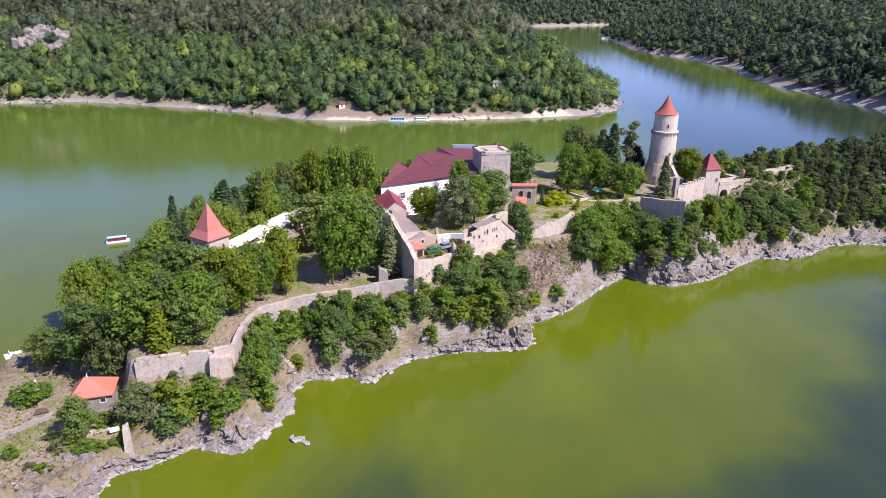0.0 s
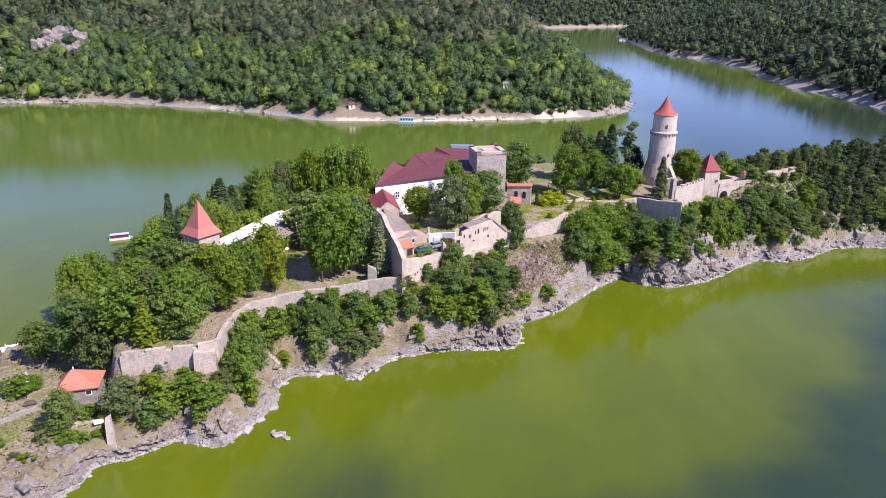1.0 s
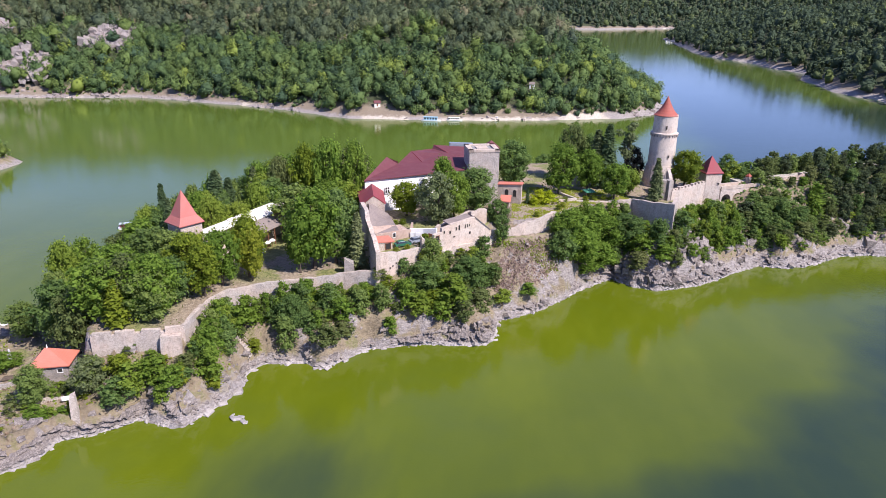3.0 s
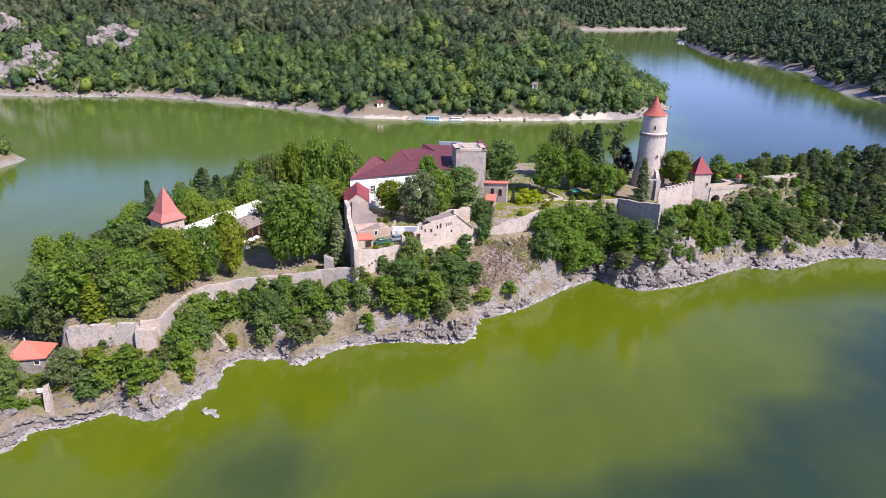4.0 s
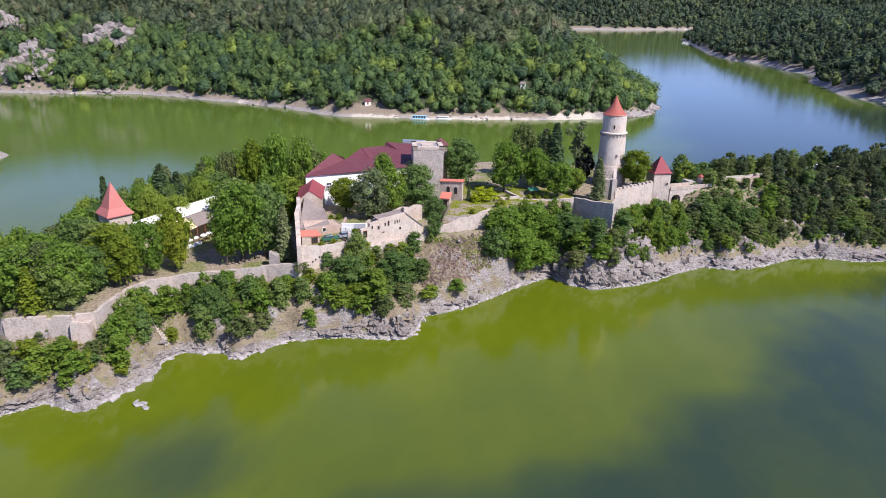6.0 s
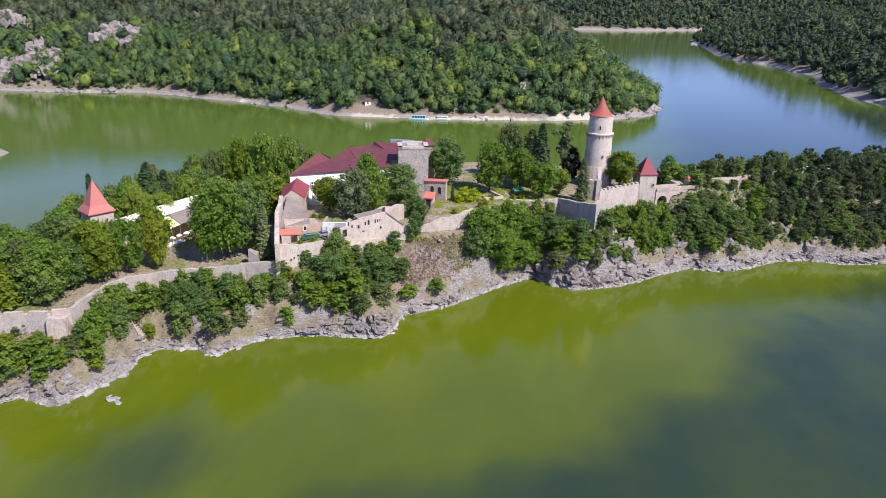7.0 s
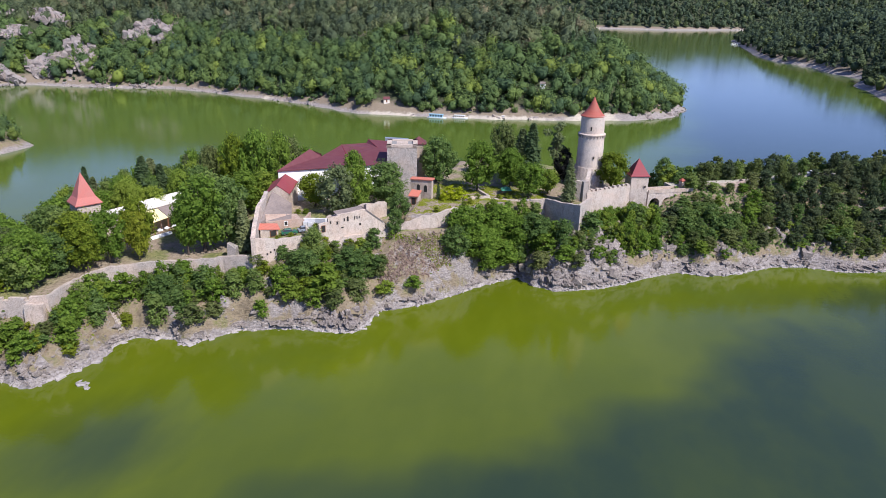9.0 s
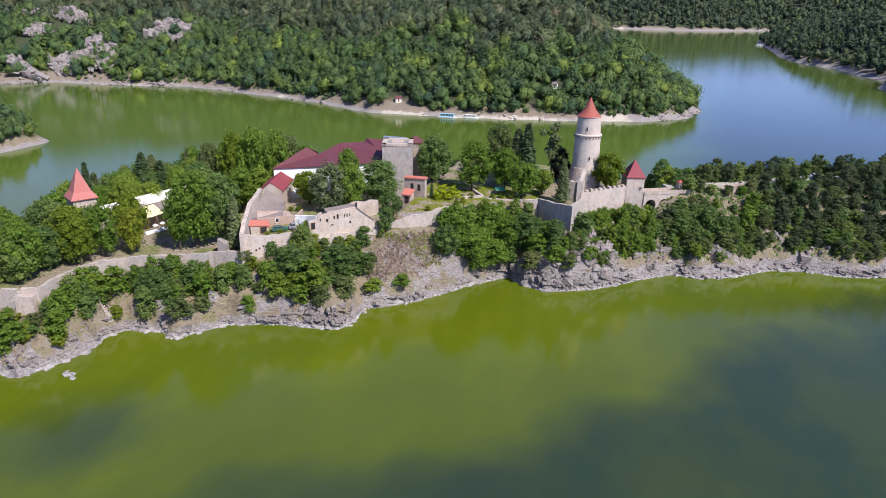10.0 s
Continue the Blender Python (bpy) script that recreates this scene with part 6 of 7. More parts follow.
low = []
while len(low) < 70:
    x, y = rs.uniform(74, 97), rs.uniform(202, 224)
    if kept(INLAND, x, y) > 4 and y < 0.95 * x + 139.5 and not bare_crag(x, y):
        low.append((x, y, max(1.5, min(6.0, rs.uniform(17.4, 19.0) - level_at(x, y))), rs.uniform(3.2, 5.0)))
thicket("curtain_scrub", "low bright green scrub below the curtain wall", low, LEAF, 7)
for x, y, hg in ((61, 205, 3.0), (63.5, 203.2, 2.6), (66, 200.8, 2.2), (69, 198.6, 2.0), (58.5, 206.5, 3.6), (71.8, 197.6, 1.8), (74.8, 201, 2.2), (77, 206.5, 2.4)):
    plant("shrub", x, y, hg, hg * 1.5, label="green bush at the foot of the bastion", leaf=LEAF_LIME if hg < 2.3 else LEAF)
for x, y in ((38.5, 204.6), (41.0, 206.4), (47.5, 208.6), (50, 209.8), (53, 210.4), (40, 200.5), (38.6, 197.5), (29.5, 186.6), (32, 189.5), (-7.2, 181.6), (-5.2, 182.4), (-1.0, 162.6), (-3.4, 160.2)):
    plant("shrub", x, y, 1.5, 2.6, label="low green garden bush beside a wall", leaf=LEAF_LIME)
for n in range(34):
    x, y = rs.normal(73, 6.5), rs.normal(199, 3.6)
    if kept(INLAND, x, y) > 3.4 and kept(OFFTOP, x, y) > 1.2:
        hg = rs.uniform(1.6, 3.4)
        plant("shrub", x, y, hg, hg * rs.uniform(1.2, 1.7), label="green bush growing out of the crag", leaf=[LEAF, LEAF_OLIVE, LEAF_DARK][n % 3])
n = 0
while n < 80:
    x, y = rs.uniform(-40, 24), rs.uniform(108, 172)
    if kept(INLAND, x, y) < 4.2 or kept(OFFTOP, x, y) < 1.0 or kept(INLAND, x, y) > 26:
        continue
    n += 1
    k = rs.randint(5)
    plant("shrub", x, y, rs.uniform(2.4, 4.4), rs.uniform(3.4, 5.4), leaf=[LEAF, LEAF_DARK, LEAF_DARK, LEAF_LIME, LEAF_OLIVE][k],
          label=["leafy green shrub on the rocky slope", "dark green bushy shrub on the rocky slope", "dark green bushy shrub on the rocky slope", "yellow-green shrub on the rocky slope", "olive-brown dry shrub on the rocky slope"][k])
low = [[], [], []]
while sum(map(len, low)) < 150:
    x, y = rs.uniform(-72, 74), rs.uniform(98, 204)
    if kept(INLAND, x, y) < 3.2 or kept(OFFTOP, x, y) < 1.0 or (x > 20 and x < 38 and rs.rand() < 0.8):
        continue
    low[rs.randint(3)].append((x, y, rs.uniform(0.9, 2.8), rs.uniform(1.8, 4.2)))
thicket("slope_scrub", "small green bushes on the dry castle slope", low[0], LEAF, 4)
thicket("dry_scrub", "small olive-brown bushes on the dry castle slope", low[1], LEAF_OLIVE, 5)
thicket("pale_scrub", "small yellow-green bushes on the dry castle slope", low[2], LEAF_LIME, 6)
n = 0
while n < 40:
    x, y = rs.uniform(95.5, 113), rs.uniform(212, 242)
    off = (y - 228.4) - (x - 93.4) * 0.51
    if -1.2 < off < 4.5 or kept(INLAND, x, y) < 4:
        continue
    n += 1
    plant("shrub", x, y, 4.5 if off > 0 else max(1.6, min(4.0, 18.2 - level_at(x, y))), rs.uniform(3.4, 5), label="low green scrub beside the bridge", leaf=LEAF_DARK)
# the wood behind the long range of the lower ward
n = 0
while n < 34:
    x, y = rs.uniform(-72, -22), rs.uniform(163, 238)
    side = (x + 51.6) * nn.x + (y - 161.0) * nn.y
    if kept(INLAND, x, y) < 5 or (side > -3.5 and y < 200) or (x > -26 and y > 188):
        continue
    n += 1
    g0 = level_at(x, y)
    plant("broad" if n % 3 else "dark", x, y, max(8.0, rs.uniform(23.5, 28.0) - g0), rs.uniform(8, 11), label="leafy tree behind the lower ward")
# the tall ones among them: place, height of the top above the water, crown width
for k, x, y, top, wid in (("y2", -40.0, 206.0, 35.4, 11.0), ("b", -32.0, 206.5, 37.0, 11.5), ("b", -24.5, 207.5, 36.2, 10.0), ("b", -54.7, 205.0, 29.6, 9.5), ("b", -63.0, 190.5, 28.4, 8.5),
                          ("d", -69.5, 190.0, 25.6, 8.0), ("w", -47.5, 204.0, 31.6, 9.0), ("b", -80.5, 152.5, 21.5, 8.5), ("b", -80.0, 142.6, 23.8, 8.5), ("d", -76.0, 134.0, 20.0, 9.0), ("s", -70.8, 174.8, 29.6, 6.5)):
    kind, leaf = KINDS[k]
    plant(kind, x, y, top - level_at(x, y), wid, label="tall leafy tree behind the lower ward", leaf=leaf)
# trees down the back of the rock
n = 0
while n < 46:
    x, y = rs.uniform(-92, 92), rs.uniform(150, 282)
    if kept(INLAND, x, y) < 5 or kept(OFFALL, x, y) < 2.5 or y < 190 - 0.35 * x and x > -50:
        continue
    n += 1
    plant("scrub", x, y, rs.uniform(6, 8.5), rs.uniform(6, 9), label="broadleaf tree on the back slope of the castle rock")

# ---------------------------------------------------------------- rocks


def hull(seed, n=14, squash=(1.0, 0.8, 0.6)):
    """An angular split block about two units across: vertices and triangles."""
    rr = np.random.RandomState(seed)
    corner = np.array([(i, j, k) for i in (-1, 1) for j in (-1, 1) for k in (-1, 1)], float) * 0.72
    p = np.concatenate([corner + rr.uniform(-0.26, 0.26, (8, 3)), ball(rr, n - 8) * rr.uniform(0.8, 1.12, (n - 8, 1))]) * np.array(squash)
    bm = bmesh.new()
    for q in p:
        bm.verts.new(q)
    bmesh.ops.convex_hull(bm, input=bm.verts)
    bmesh.ops.triangulate(bm, faces=bm.faces)
    bm.verts.ensure_lookup_table()
    used = [v for v in bm.verts if v.link_faces]
    order = {v: i for i, v in enumerate(used)}
    vv = np.array([v.co[:] for v in used])
    ff = np.array([[order[v] for v in f.verts] for f in bm.faces])
    bm.free()
    return vv, ff


STONES = [hull(500 + i, 11, (1.0, 0.75, 0.55)) for i in range(7)] + [hull(520 + i, 10, (1.3, 0.6, 0.4)) for i in range(5)]


def rubble(name, label, pts, sizes, seed, material, turn=None, tall=1.0, tilt=0.25):
    """Many loose stones in one mesh."""
    rr = np.random.RandomState(seed)
    allv, allf, off = [], [], 0
    for (x, y, z), s in zip(pts, sizes):
        tv, tf = STONES[rr.randint(len(STONES))]
        m = np.array((Euler((rr.normal(0, tilt), rr.normal(0, tilt), (turn if turn is not None else 0) + rr.normal(0, 0.5 if turn is not None else 3))).to_matrix()))
        allv.append((tv * np.array([1, 1, tall])) @ m.T * s + (x, y, z))
        allf.append(tf + off)
        off += len(tv)
    me = raw_mesh(name, np.concatenate(allv), np.concatenate(allf), material)
    return tagged(new(name, me), label, "rocks", kind="stuff")


r = Mat("shore_rock", 0.9)
rn = r.noise(0.8, 6, 0.7)
rc = r.ramp(rn, [(0.25, (0.10, 0.088, 0.083)), (0.46, (0.290, 0.244, 0.212)), (0.72, (0.53, 0.465, 0.412))])
rc = r.mix(r.math("MULTIPLY", r.pos.outputs["Random Per Island"], 0.5), rc, (0.24, 0.205, 0.19))
rc = r.mix(r.math("MULTIPLY", r.step(r.noise(3.2, 5, 0.7, stretch=(1, 1, 2.5)), 0.5, 0.68), 0.6), rc, (0.13, 0.115, 0.105))
cr = r.n.new("ShaderNodeTexVoronoi")
cr.feature = "DISTANCE_TO_EDGE"
mpr = r.n.new("ShaderNodeMapping")
mpr.inputs["Scale"].default_value, mpr.inputs["Rotation"].default_value = (0.6, 1.2, 1.3), (0.5, 0.35, 0.7)
r.l.new(r.pos.outputs["Position"], mpr.inputs["Vector"])
r.l.new(mpr.outputs["Vector"], cr.inputs["Vector"])
rc = r.mix(r.math("MULTIPLY", r.step(cr.outputs["Distance"], 0.13, 0.0), 0.8), rc, (0.05, 0.043, 0.04))
bedding = r.noise(0.4, 5, 0.65, stretch=(1.6, 1.6, 6))
rc = r.mix(r.math("MULTIPLY", r.step(bedding, 0.5, 0.62), 0.65), rc, (0.10, 0.088, 0.085))
bleach = r.step(r.math("ADD", r.xyz()[2], r.math("MULTIPLY", r.noise(0.5, 5, 0.7), 2.4)), 2.35, 1.55)
rc = r.mix(r.math("MULTIPLY", bleach, r.math("MULTIPLY", rn, 0.95)), rc, (0.50, 0.465, 0.44))
r.colour(rc).bump(r.noise(2.2, 6, 0.75), 0.9, 0.35)
ROCK = r.m

CLIFF_ROCK = masonry("cliff_rock", (0.40, 0.36, 0.34), (0.15, 0.132, 0.125), (0.14, 0.125, 0.115), scale=0.6, patch=0.15)
# the bare ledge that the falling water has left round the castle rock: blocky, split along slanting beds
rr = np.random.RandomState(90)
line = np.array(SHORE_FRONT + SHORE_EAST[:3], float)
seg = np.hypot(*np.diff(line, axis=0).T)
run = np.concatenate([[0], np.cumsum(seg)])
s_at = np.arange(0, run[-1], 0.30)
px = np.interp(s_at, run, line[:, 0])
py = np.interp(s_at, run, line[:, 1])
ker = np.ones(9) / 9
pxs, pys = np.convolve(np.pad(px, 4, "edge"), ker, "valid"), np.convolve(np.pad(py, 4, "edge"), ker, "valid")
tx, ty = np.gradient(pxs), np.gradient(pys)
tl = np.hypot(tx, ty)
inx, iny = -ty / tl, tx / tl
wide = 1.0 + 0.55 * np.sin(s_at * 0.11 + 1) * np.sin(s_at * 0.043) + 0.35 * np.sin(s_at * 0.31)
table = np.round(rr.uniform(-1, 1, (4000, 40)) * 2.5) / 2.5
rows_z = np.array([-0.8, -0.2, 0.2, 0.45, 0.7, 0.95, 1.2, 1.5, 1.8, 2.1, 2.4, 2.7, 3.0, 3.3, 3.6])
bulk = np.interp(pxs, [-75, -60, -48, -43, -37, -33, 0, 8, 13, 20, 24, 44, 57, 62, 72, 80, 92, 104, 200], [0.75, 0.7, 0.8, 1.15, 1.1, 0.62, 0.7, 0.95, 1.35, 1.2, 0.72, 0.7, 0.9, 1.45, 1.35, 0.85, 0.72, 0.85, 0.8])
grid = []
for k, z in enumerate(rows_z):
    bed = s_at * 0.55 + z * 0.9
    block = table[(bed // 0.9).astype(int) % 4000, int(z * 1.6 + 3) % 40] * 0.55 + table[(s_at / 2.6 + z * 0.4).astype(int) % 4000, (int(z * 0.7 + 9)) % 40] * 0.75
    block += table[(s_at / 1.1 - z * 0.8).astype(int) % 4000, int(z * 2.7 + 14) % 40] * 0.32
    fine = rr.uniform(-0.16, 0.16, len(s_at))
    inward = (z + 0.3) * 0.62 * wide - 0.55 + block * (0.25 + 0.75 * np.clip(z / 1.5, 0, 1)) * 1.1 + fine
    zz = z * (0.72 + 0.28 * wide) + rr.uniform(-0.10, 0.10, len(s_at)) + table[(s_at / 1.7).astype(int) % 4000, 33] * 0.28 * (k > 3)
    low_end = bulk
    grid.append(np.stack([pxs + inx * inward * low_end, pys + iny * inward * low_end, zz * low_end], -1))
back = grid[-1] + np.stack([inx * 2.6, iny * 2.6, np.full(len(s_at), -1.6)], -1)
grid.append(back)
G3 = np.array(grid)
nr, nc = G3.shape[:2]
ii = np.arange(nr * nc).reshape(nr, nc)
qd = np.stack([ii[:-1, :-1], ii[:-1, 1:], ii[1:, 1:], ii[1:, :-1]], -1).reshape(-1, 4)
tagged(new("rock_ledge", raw_mesh("rock_ledge", G3.reshape(-1, 3), qd, ROCK)), "pale bare split rock ledge along the water line", "rock ledge", kind="structure")

rr = np.random.RandomState(91)
pts, sizes = [], []
line = np.array(SHORE_FRONT + SHORE_EAST[:2], float)
for a, b in zip(line, line[1:]):
    run = np.hypot(*(b - a))
    nrm = np.array([-(b - a)[1], (b - a)[0]]) / run
    for _ in range(int(run * 1.7)):
        o = rr.exponential(1.0) - 0.7
        p = a + (b - a) * rr.rand() + nrm * o
        z = level_at(*p)
        if z < -1.2 or z > 7:
            continue
        s = float(np.clip(rr.lognormal(-0.75, 0.5), 0.2, 1.4))
        pts.append((p[0], p[1], max(z, -0.25) + s * 0.12))
        sizes.append(s)
rubble("shore_rocks", "pale angular rocks and slabs along the water line", pts, sizes, 92, ROCK, 0.6)
PALE_SLAB = plain("pale_slab", (0.34, 0.315, 0.295), 0.85, 0.4, 1.5)
ob = thing("rock_islet", "flat pale rock just breaking the water", "rock")
for i, (x, y, s) in enumerate(((-27.7, 113.0, 1.1), (-26.1, 112.2, 0.8), (-28.9, 113.6, 0.6), (-26.9, 113.5, 0.7), (-25.3, 111.9, 0.45))):
    vv, ff = STONES[6 + i]
    turned = np.array(Euler((0.12 * (i - 2), 0.1, 1.9 * i + 0.5)).to_matrix())
    o = new("slab", raw_mesh("slab", (vv * s * np.array([1.1, 1.1, 0.5])) @ turned.T + (x, y, 0.1), ff, PALE_SLAB))
    o.parent = ob
pts, sizes = [], []
for _ in range(150):
    x, y = rr.uniform(-82, 100), rr.uniform(92, 215)
    dd = kept(INLAND, x, y)
    if dd < 2.5 or dd > 13 or kept(OFFTOP, x, y) < 0.5:
        continue
    s = float(np.clip(rr.lognormal(-0.7, 0.5), 0.25, 1.1))
    pts.append((x, y, level_at(x, y) + 0.1 * s))
    sizes.append(s)
rubble("slope_rocks", "grey outcropping rocks on the dry slope", pts, sizes, 93, ROCK)
# flat bare slabs at the western end of the shore
pts, sizes = [], []
for _ in range(170):
    x, y = rr.uniform(-88, -56), rr.uniform(84, 104)
    dd = kept(INLAND, x, y)
    if 0.8 < dd < 9 - 0.2 * max(0, x + 66) and level_at(x, y) > 0.2:
        pts.append((x, y, level_at(x, y) + 0.05))
        sizes.append(float(np.clip(rr.lognormal(-0.1, 0.5), 0.4, 2.0)))
rubble("shore_slabs", "flat pale bare slabs of rock by the western shore", pts, sizes, 97, ROCK, 0.5, 0.45, 0.12)
# the crag under the bastion and that under the outer bailey
pts, sizes = [], []
for cx, cy, sx, sy, n in ((69, 193.0, 7.0, 2.6, 80), (66, 198, 5.0, 3.0, 14), (78, 202, 6.0, 4.0, 46), (84, 203.5, 5.0, 2.8, 30), (76, 197.5, 6.0, 3.0, 40), (96, 211, 5.0, 2.6, 24), (110, 223.5, 3.6, 2.4, 18), (135, 232.5, 3, 2.4, 14), (99, 214.5, 2.4, 3.2, 12), (118, 219, 4, 1.6, 14), (148, 231, 4.4, 2, 14), (14, 151.2, 7, 1.2, 16), (-17, 137.0, 5, 1.5, 10), (-42, 112.5, 4, 1.5, 8), (60, 196, 3, 3, 18)):
    for _ in range(n):
        x, y = rr.normal(cx, sx * 0.6), rr.normal(cy, sy * 0.6)
        z = level_at(x, y)
        if z > 0.3:
            s = float(np.clip(rr.lognormal(-0.28, 0.42), 0.35, 1.9))
            pts.append((x, y, z))
            sizes.append(s)
rubble("crag_rocks", "steep weathered crag of pale split rock", pts, sizes, 94, ROCK, 0.7, 1.7)
# cliffs among the woods across the water
pts, sizes = [], []
for cx, cy, sx, sy, n in CLIFFS:
    for _ in range(n * 3):
        x, y = rr.normal(cx, sx * 0.65), rr.normal(cy, sy * 0.6)
        pts.append((x, y))
        sizes.append(min(4.4, rr.lognormal(0.6, 0.4)))
pts = [(x, y, z + 3.8) for (x, y), z in zip(pts, land(np.array(pts)[:, 0], np.array(pts)[:, 1]))]
rubble("hillside_cliffs", "grey rock cliffs among the trees across the water", pts, sizes, 95, CLIFF_ROCK, 0.3, 2.6, 0.42)

# broken rocks along the far shore, west of the beach and round the headland
pts, sizes = [], []
fr = NORTH_BANK[2:17]
for a, b in zip(fr, fr[1:]):
    run = np.hypot(*(b - a))
    nrm = np.array([-(b - a)[1], (b - a)[0]]) / run
    for _ in range(int(run * 1.5)):
        p = a + (b - a) * rr.rand() + nrm * (rr.exponential(2.6) - 0.5)
        if -115 < p[0] < 100 and rr.rand() < 0.86 or waves(np.array([p[0]]), np.array([p[1]]), 34, 58, 2)[0] < -0.25:
            continue
        pts.append(p)
        sizes.append(float(np.clip(rr.lognormal(0.0, 0.55), 0.4, 2.6)))
pts = np.array(pts)
tops = land(pts[:, 0], pts[:, 1])
pts, sizes = [(p[0], p[1], z) for p, z in zip(pts, tops) if -1 < z < 6], [e for e, z in zip(sizes, tops) if -1 < z < 6]
rubble("far_shore_rocks", "pale broken rocks along the far shore", pts, sizes, 96, CLIFF_ROCK, 0.3, 1.1)

# ---------------------------------------------------------------- grass and dry brush


def tufts(name, label, count, x0, x1, y0, y1, size, material, seed, keep, lean=0.5):
    rr = np.random.RandomState(seed)
    x, y = rr.uniform(x0, x1, count), rr.uniform(y0, y1, count)
    ok = keep(x, y)
    x, y = x[ok], y[ok]
    z = np.array([level_at(a, b) for a, b in zip(x, y)])
    ok = z > 1.6
    p = np.stack([x, y, z + size * 0.25], -1)[ok]
    nrm = rr.normal(size=p.shape) * lean + np.array([0.1, -0.6, 0.55])
    v, f = cards(p, nrm, rr.uniform(0.5, 1.4, len(p)) * size, rr, 0.1)
    me = raw_mesh(name, v, f, material)
    return tagged(new(name, me), label, "ground cover", kind="stuff")


def on_slope(x, y):
    return (kept(INLAND, x, y) > 2.6) & (kept(OFFTOP, x, y) > 0.3)


BRUSH = np.array([(22, 163), (31, 168), (39, 178), (37, 186), (30, 183), (24, 177), (21, 170)], float)
tufts("dry_brush", "pinkish dry cut brush lying on the open slope", 9000, 20, 40, 161, 188, 0.62, BRUSHWOOD, 61, lambda x, y: (apart(BRUSH, x, y) < 0) & on_slope(x, y))
tufts("dry_grass", "straw-coloured dry grass on the rocky slopes", 26000, -80, 110, 95, 225, 0.5, STRAW, 62, lambda x, y: on_slope(x, y) & (waves(x, y, 14, 44) > -0.15))
tufts("green_grass", "rough green grass and herbs on the slopes", 22000, -90, 110, 95, 225, 0.5, LEAF_LIME, 63, lambda x, y: on_slope(x, y) & (waves(x, y, 17, 45) > 0.0))
tufts("lawn", "short trodden grass in the castle wards", 9000, -66, 90, 118, 250, 0.28, LEAF_OLIVE, 64,
      lambda x, y: ~on_slope(x, y) & (kept(INLAND, x, y) > 6) & (waves(x, y, 12, 46) > 0.05) & (apart(np.array(TERRACES[2][1], float), x, y) > 0.5), 0.2)
tufts("ivy_slope", "green creeper cover on the slope below the curtain wall", 9000, 72, 98, 200, 226, 0.7, LEAF, 65, lambda x, y: on_slope(x, y) & (kept(INLAND, x, y) > 4))
tufts("neck_undergrowth", "dense green undergrowth on the wooded neck", 19000, 94, 182, 200, 300, 0.95, LEAF_DARK, 67, lambda x, y: (kept(INLAND, x, y) > 2.3) & (waves(x, y, 16, 47) > -0.5))
tufts("slope_undergrowth", "tangled olive undergrowth on the castle slopes", 16000, -60, 74, 104, 205, 0.6, LEAF_OLIVE, 68, lambda x, y: on_slope(x, y) & (kept(INLAND, x, y) > 4.2) & ((x < 21) | (x > 37)) & (waves(x, y, 13, 48) > -0.1))
tufts("garden_herbs", "bright green herbs below the garden wall", 4200, 23, 40, 177, 190, 0.5, LEAF_LIME, 66, on_slope)
tufts("garden_lawn", "bright green lawn and beds in the castle garden", 15000, 25, 62, 186, 222, 0.34, LEAF_LIME, 69, lambda x, y: ~on_slope(x, y) & (kept(INLAND, x, y) > 6) & (waves(x, y, 10, 49) > -0.12), 0.25)

def boat_hull(bm, long, wide, deep, bow=0.3):
    """A boat's hull along x, standing from a little below the water."""
    st = [(-0.5, 0.9), (-0.2, 1.0), (0.2, 1.0), (0.5 - bow * 0.5, 0.75), (0.5, 0.06)]
    top = [bm.verts.new((s * long, w0 * wide / 2, deep * (1 + 0.25 * max(0, s)))) for s, w0 in st] + [bm.verts.new((s * long, -w0 * wide / 2, deep * (1 + 0.25 * max(0, s)))) for s, w0 in st[::-1]]
    low = [bm.verts.new((s * long * 0.95, w0 * wide * 0.4, -0.25)) for s, w0 in st] + [bm.verts.new((s * long * 0.95, -w0 * wide * 0.4, -0.25)) for s, w0 in st[::-1]]
    bm.faces.new(top)
    bm.faces.new(low[::-1])
    for i in range(len(top)):
        j = (i + 1) % len(top)
        bm.faces.new((top[i], low[i], low[j], top[j]))
    bmesh.ops.recalc_face_normals(bm, faces=bm.faces)
    return bm


# ---------------------------------------------------------------- road and car on the neck
bm = bmesh.new()
row = []
for i in range(len(ROAD)):
    a, b = ROAD[max(i - 1, 0)], ROAD[min(i + 1, len(ROAD) - 1)]
    dd = (b - a) / np.hypot(*(b - a))
    nn2 = np.array([-dd[1], dd[0]])
    l0, r0 = ROAD[i] + nn2 * 2.2, ROAD[i] - nn2 * 2.2
    row.append([bm.verts.new((*l0, 21.6)), bm.verts.new((*r0, 21.6)), bm.verts.new((*r0, 19.5)), bm.verts.new((*l0, 19.5))])
for a, b in zip(row, row[1:]):
    for k in range(4):
        bm.faces.new((a[k], a[(k + 1) % 4], b[(k + 1) % 4], b[k]))
bm.faces.new(row[0])
bm.faces.new(row[-1][::-1])
bmesh.ops.recalc_face_normals(bm, faces=bm.faces)
tagged(part("road", bm, plain("pale_gravel", (0.42, 0.38, 0.32), 0.95, 0.3, 1.5)), "pale gravel access road along the wooded neck", "road", kind="structure")

GLASS = plain("dark_car_glass", (0.03, 0.035, 0.04), 0.08, 0.1)
TYRE = plain("tyre_rubber", (0.02, 0.02, 0.02), 0.8)
ALLOY = plain("alloy", (0.5, 0.5, 0.5), 0.3, 0.1, metal=0.9)


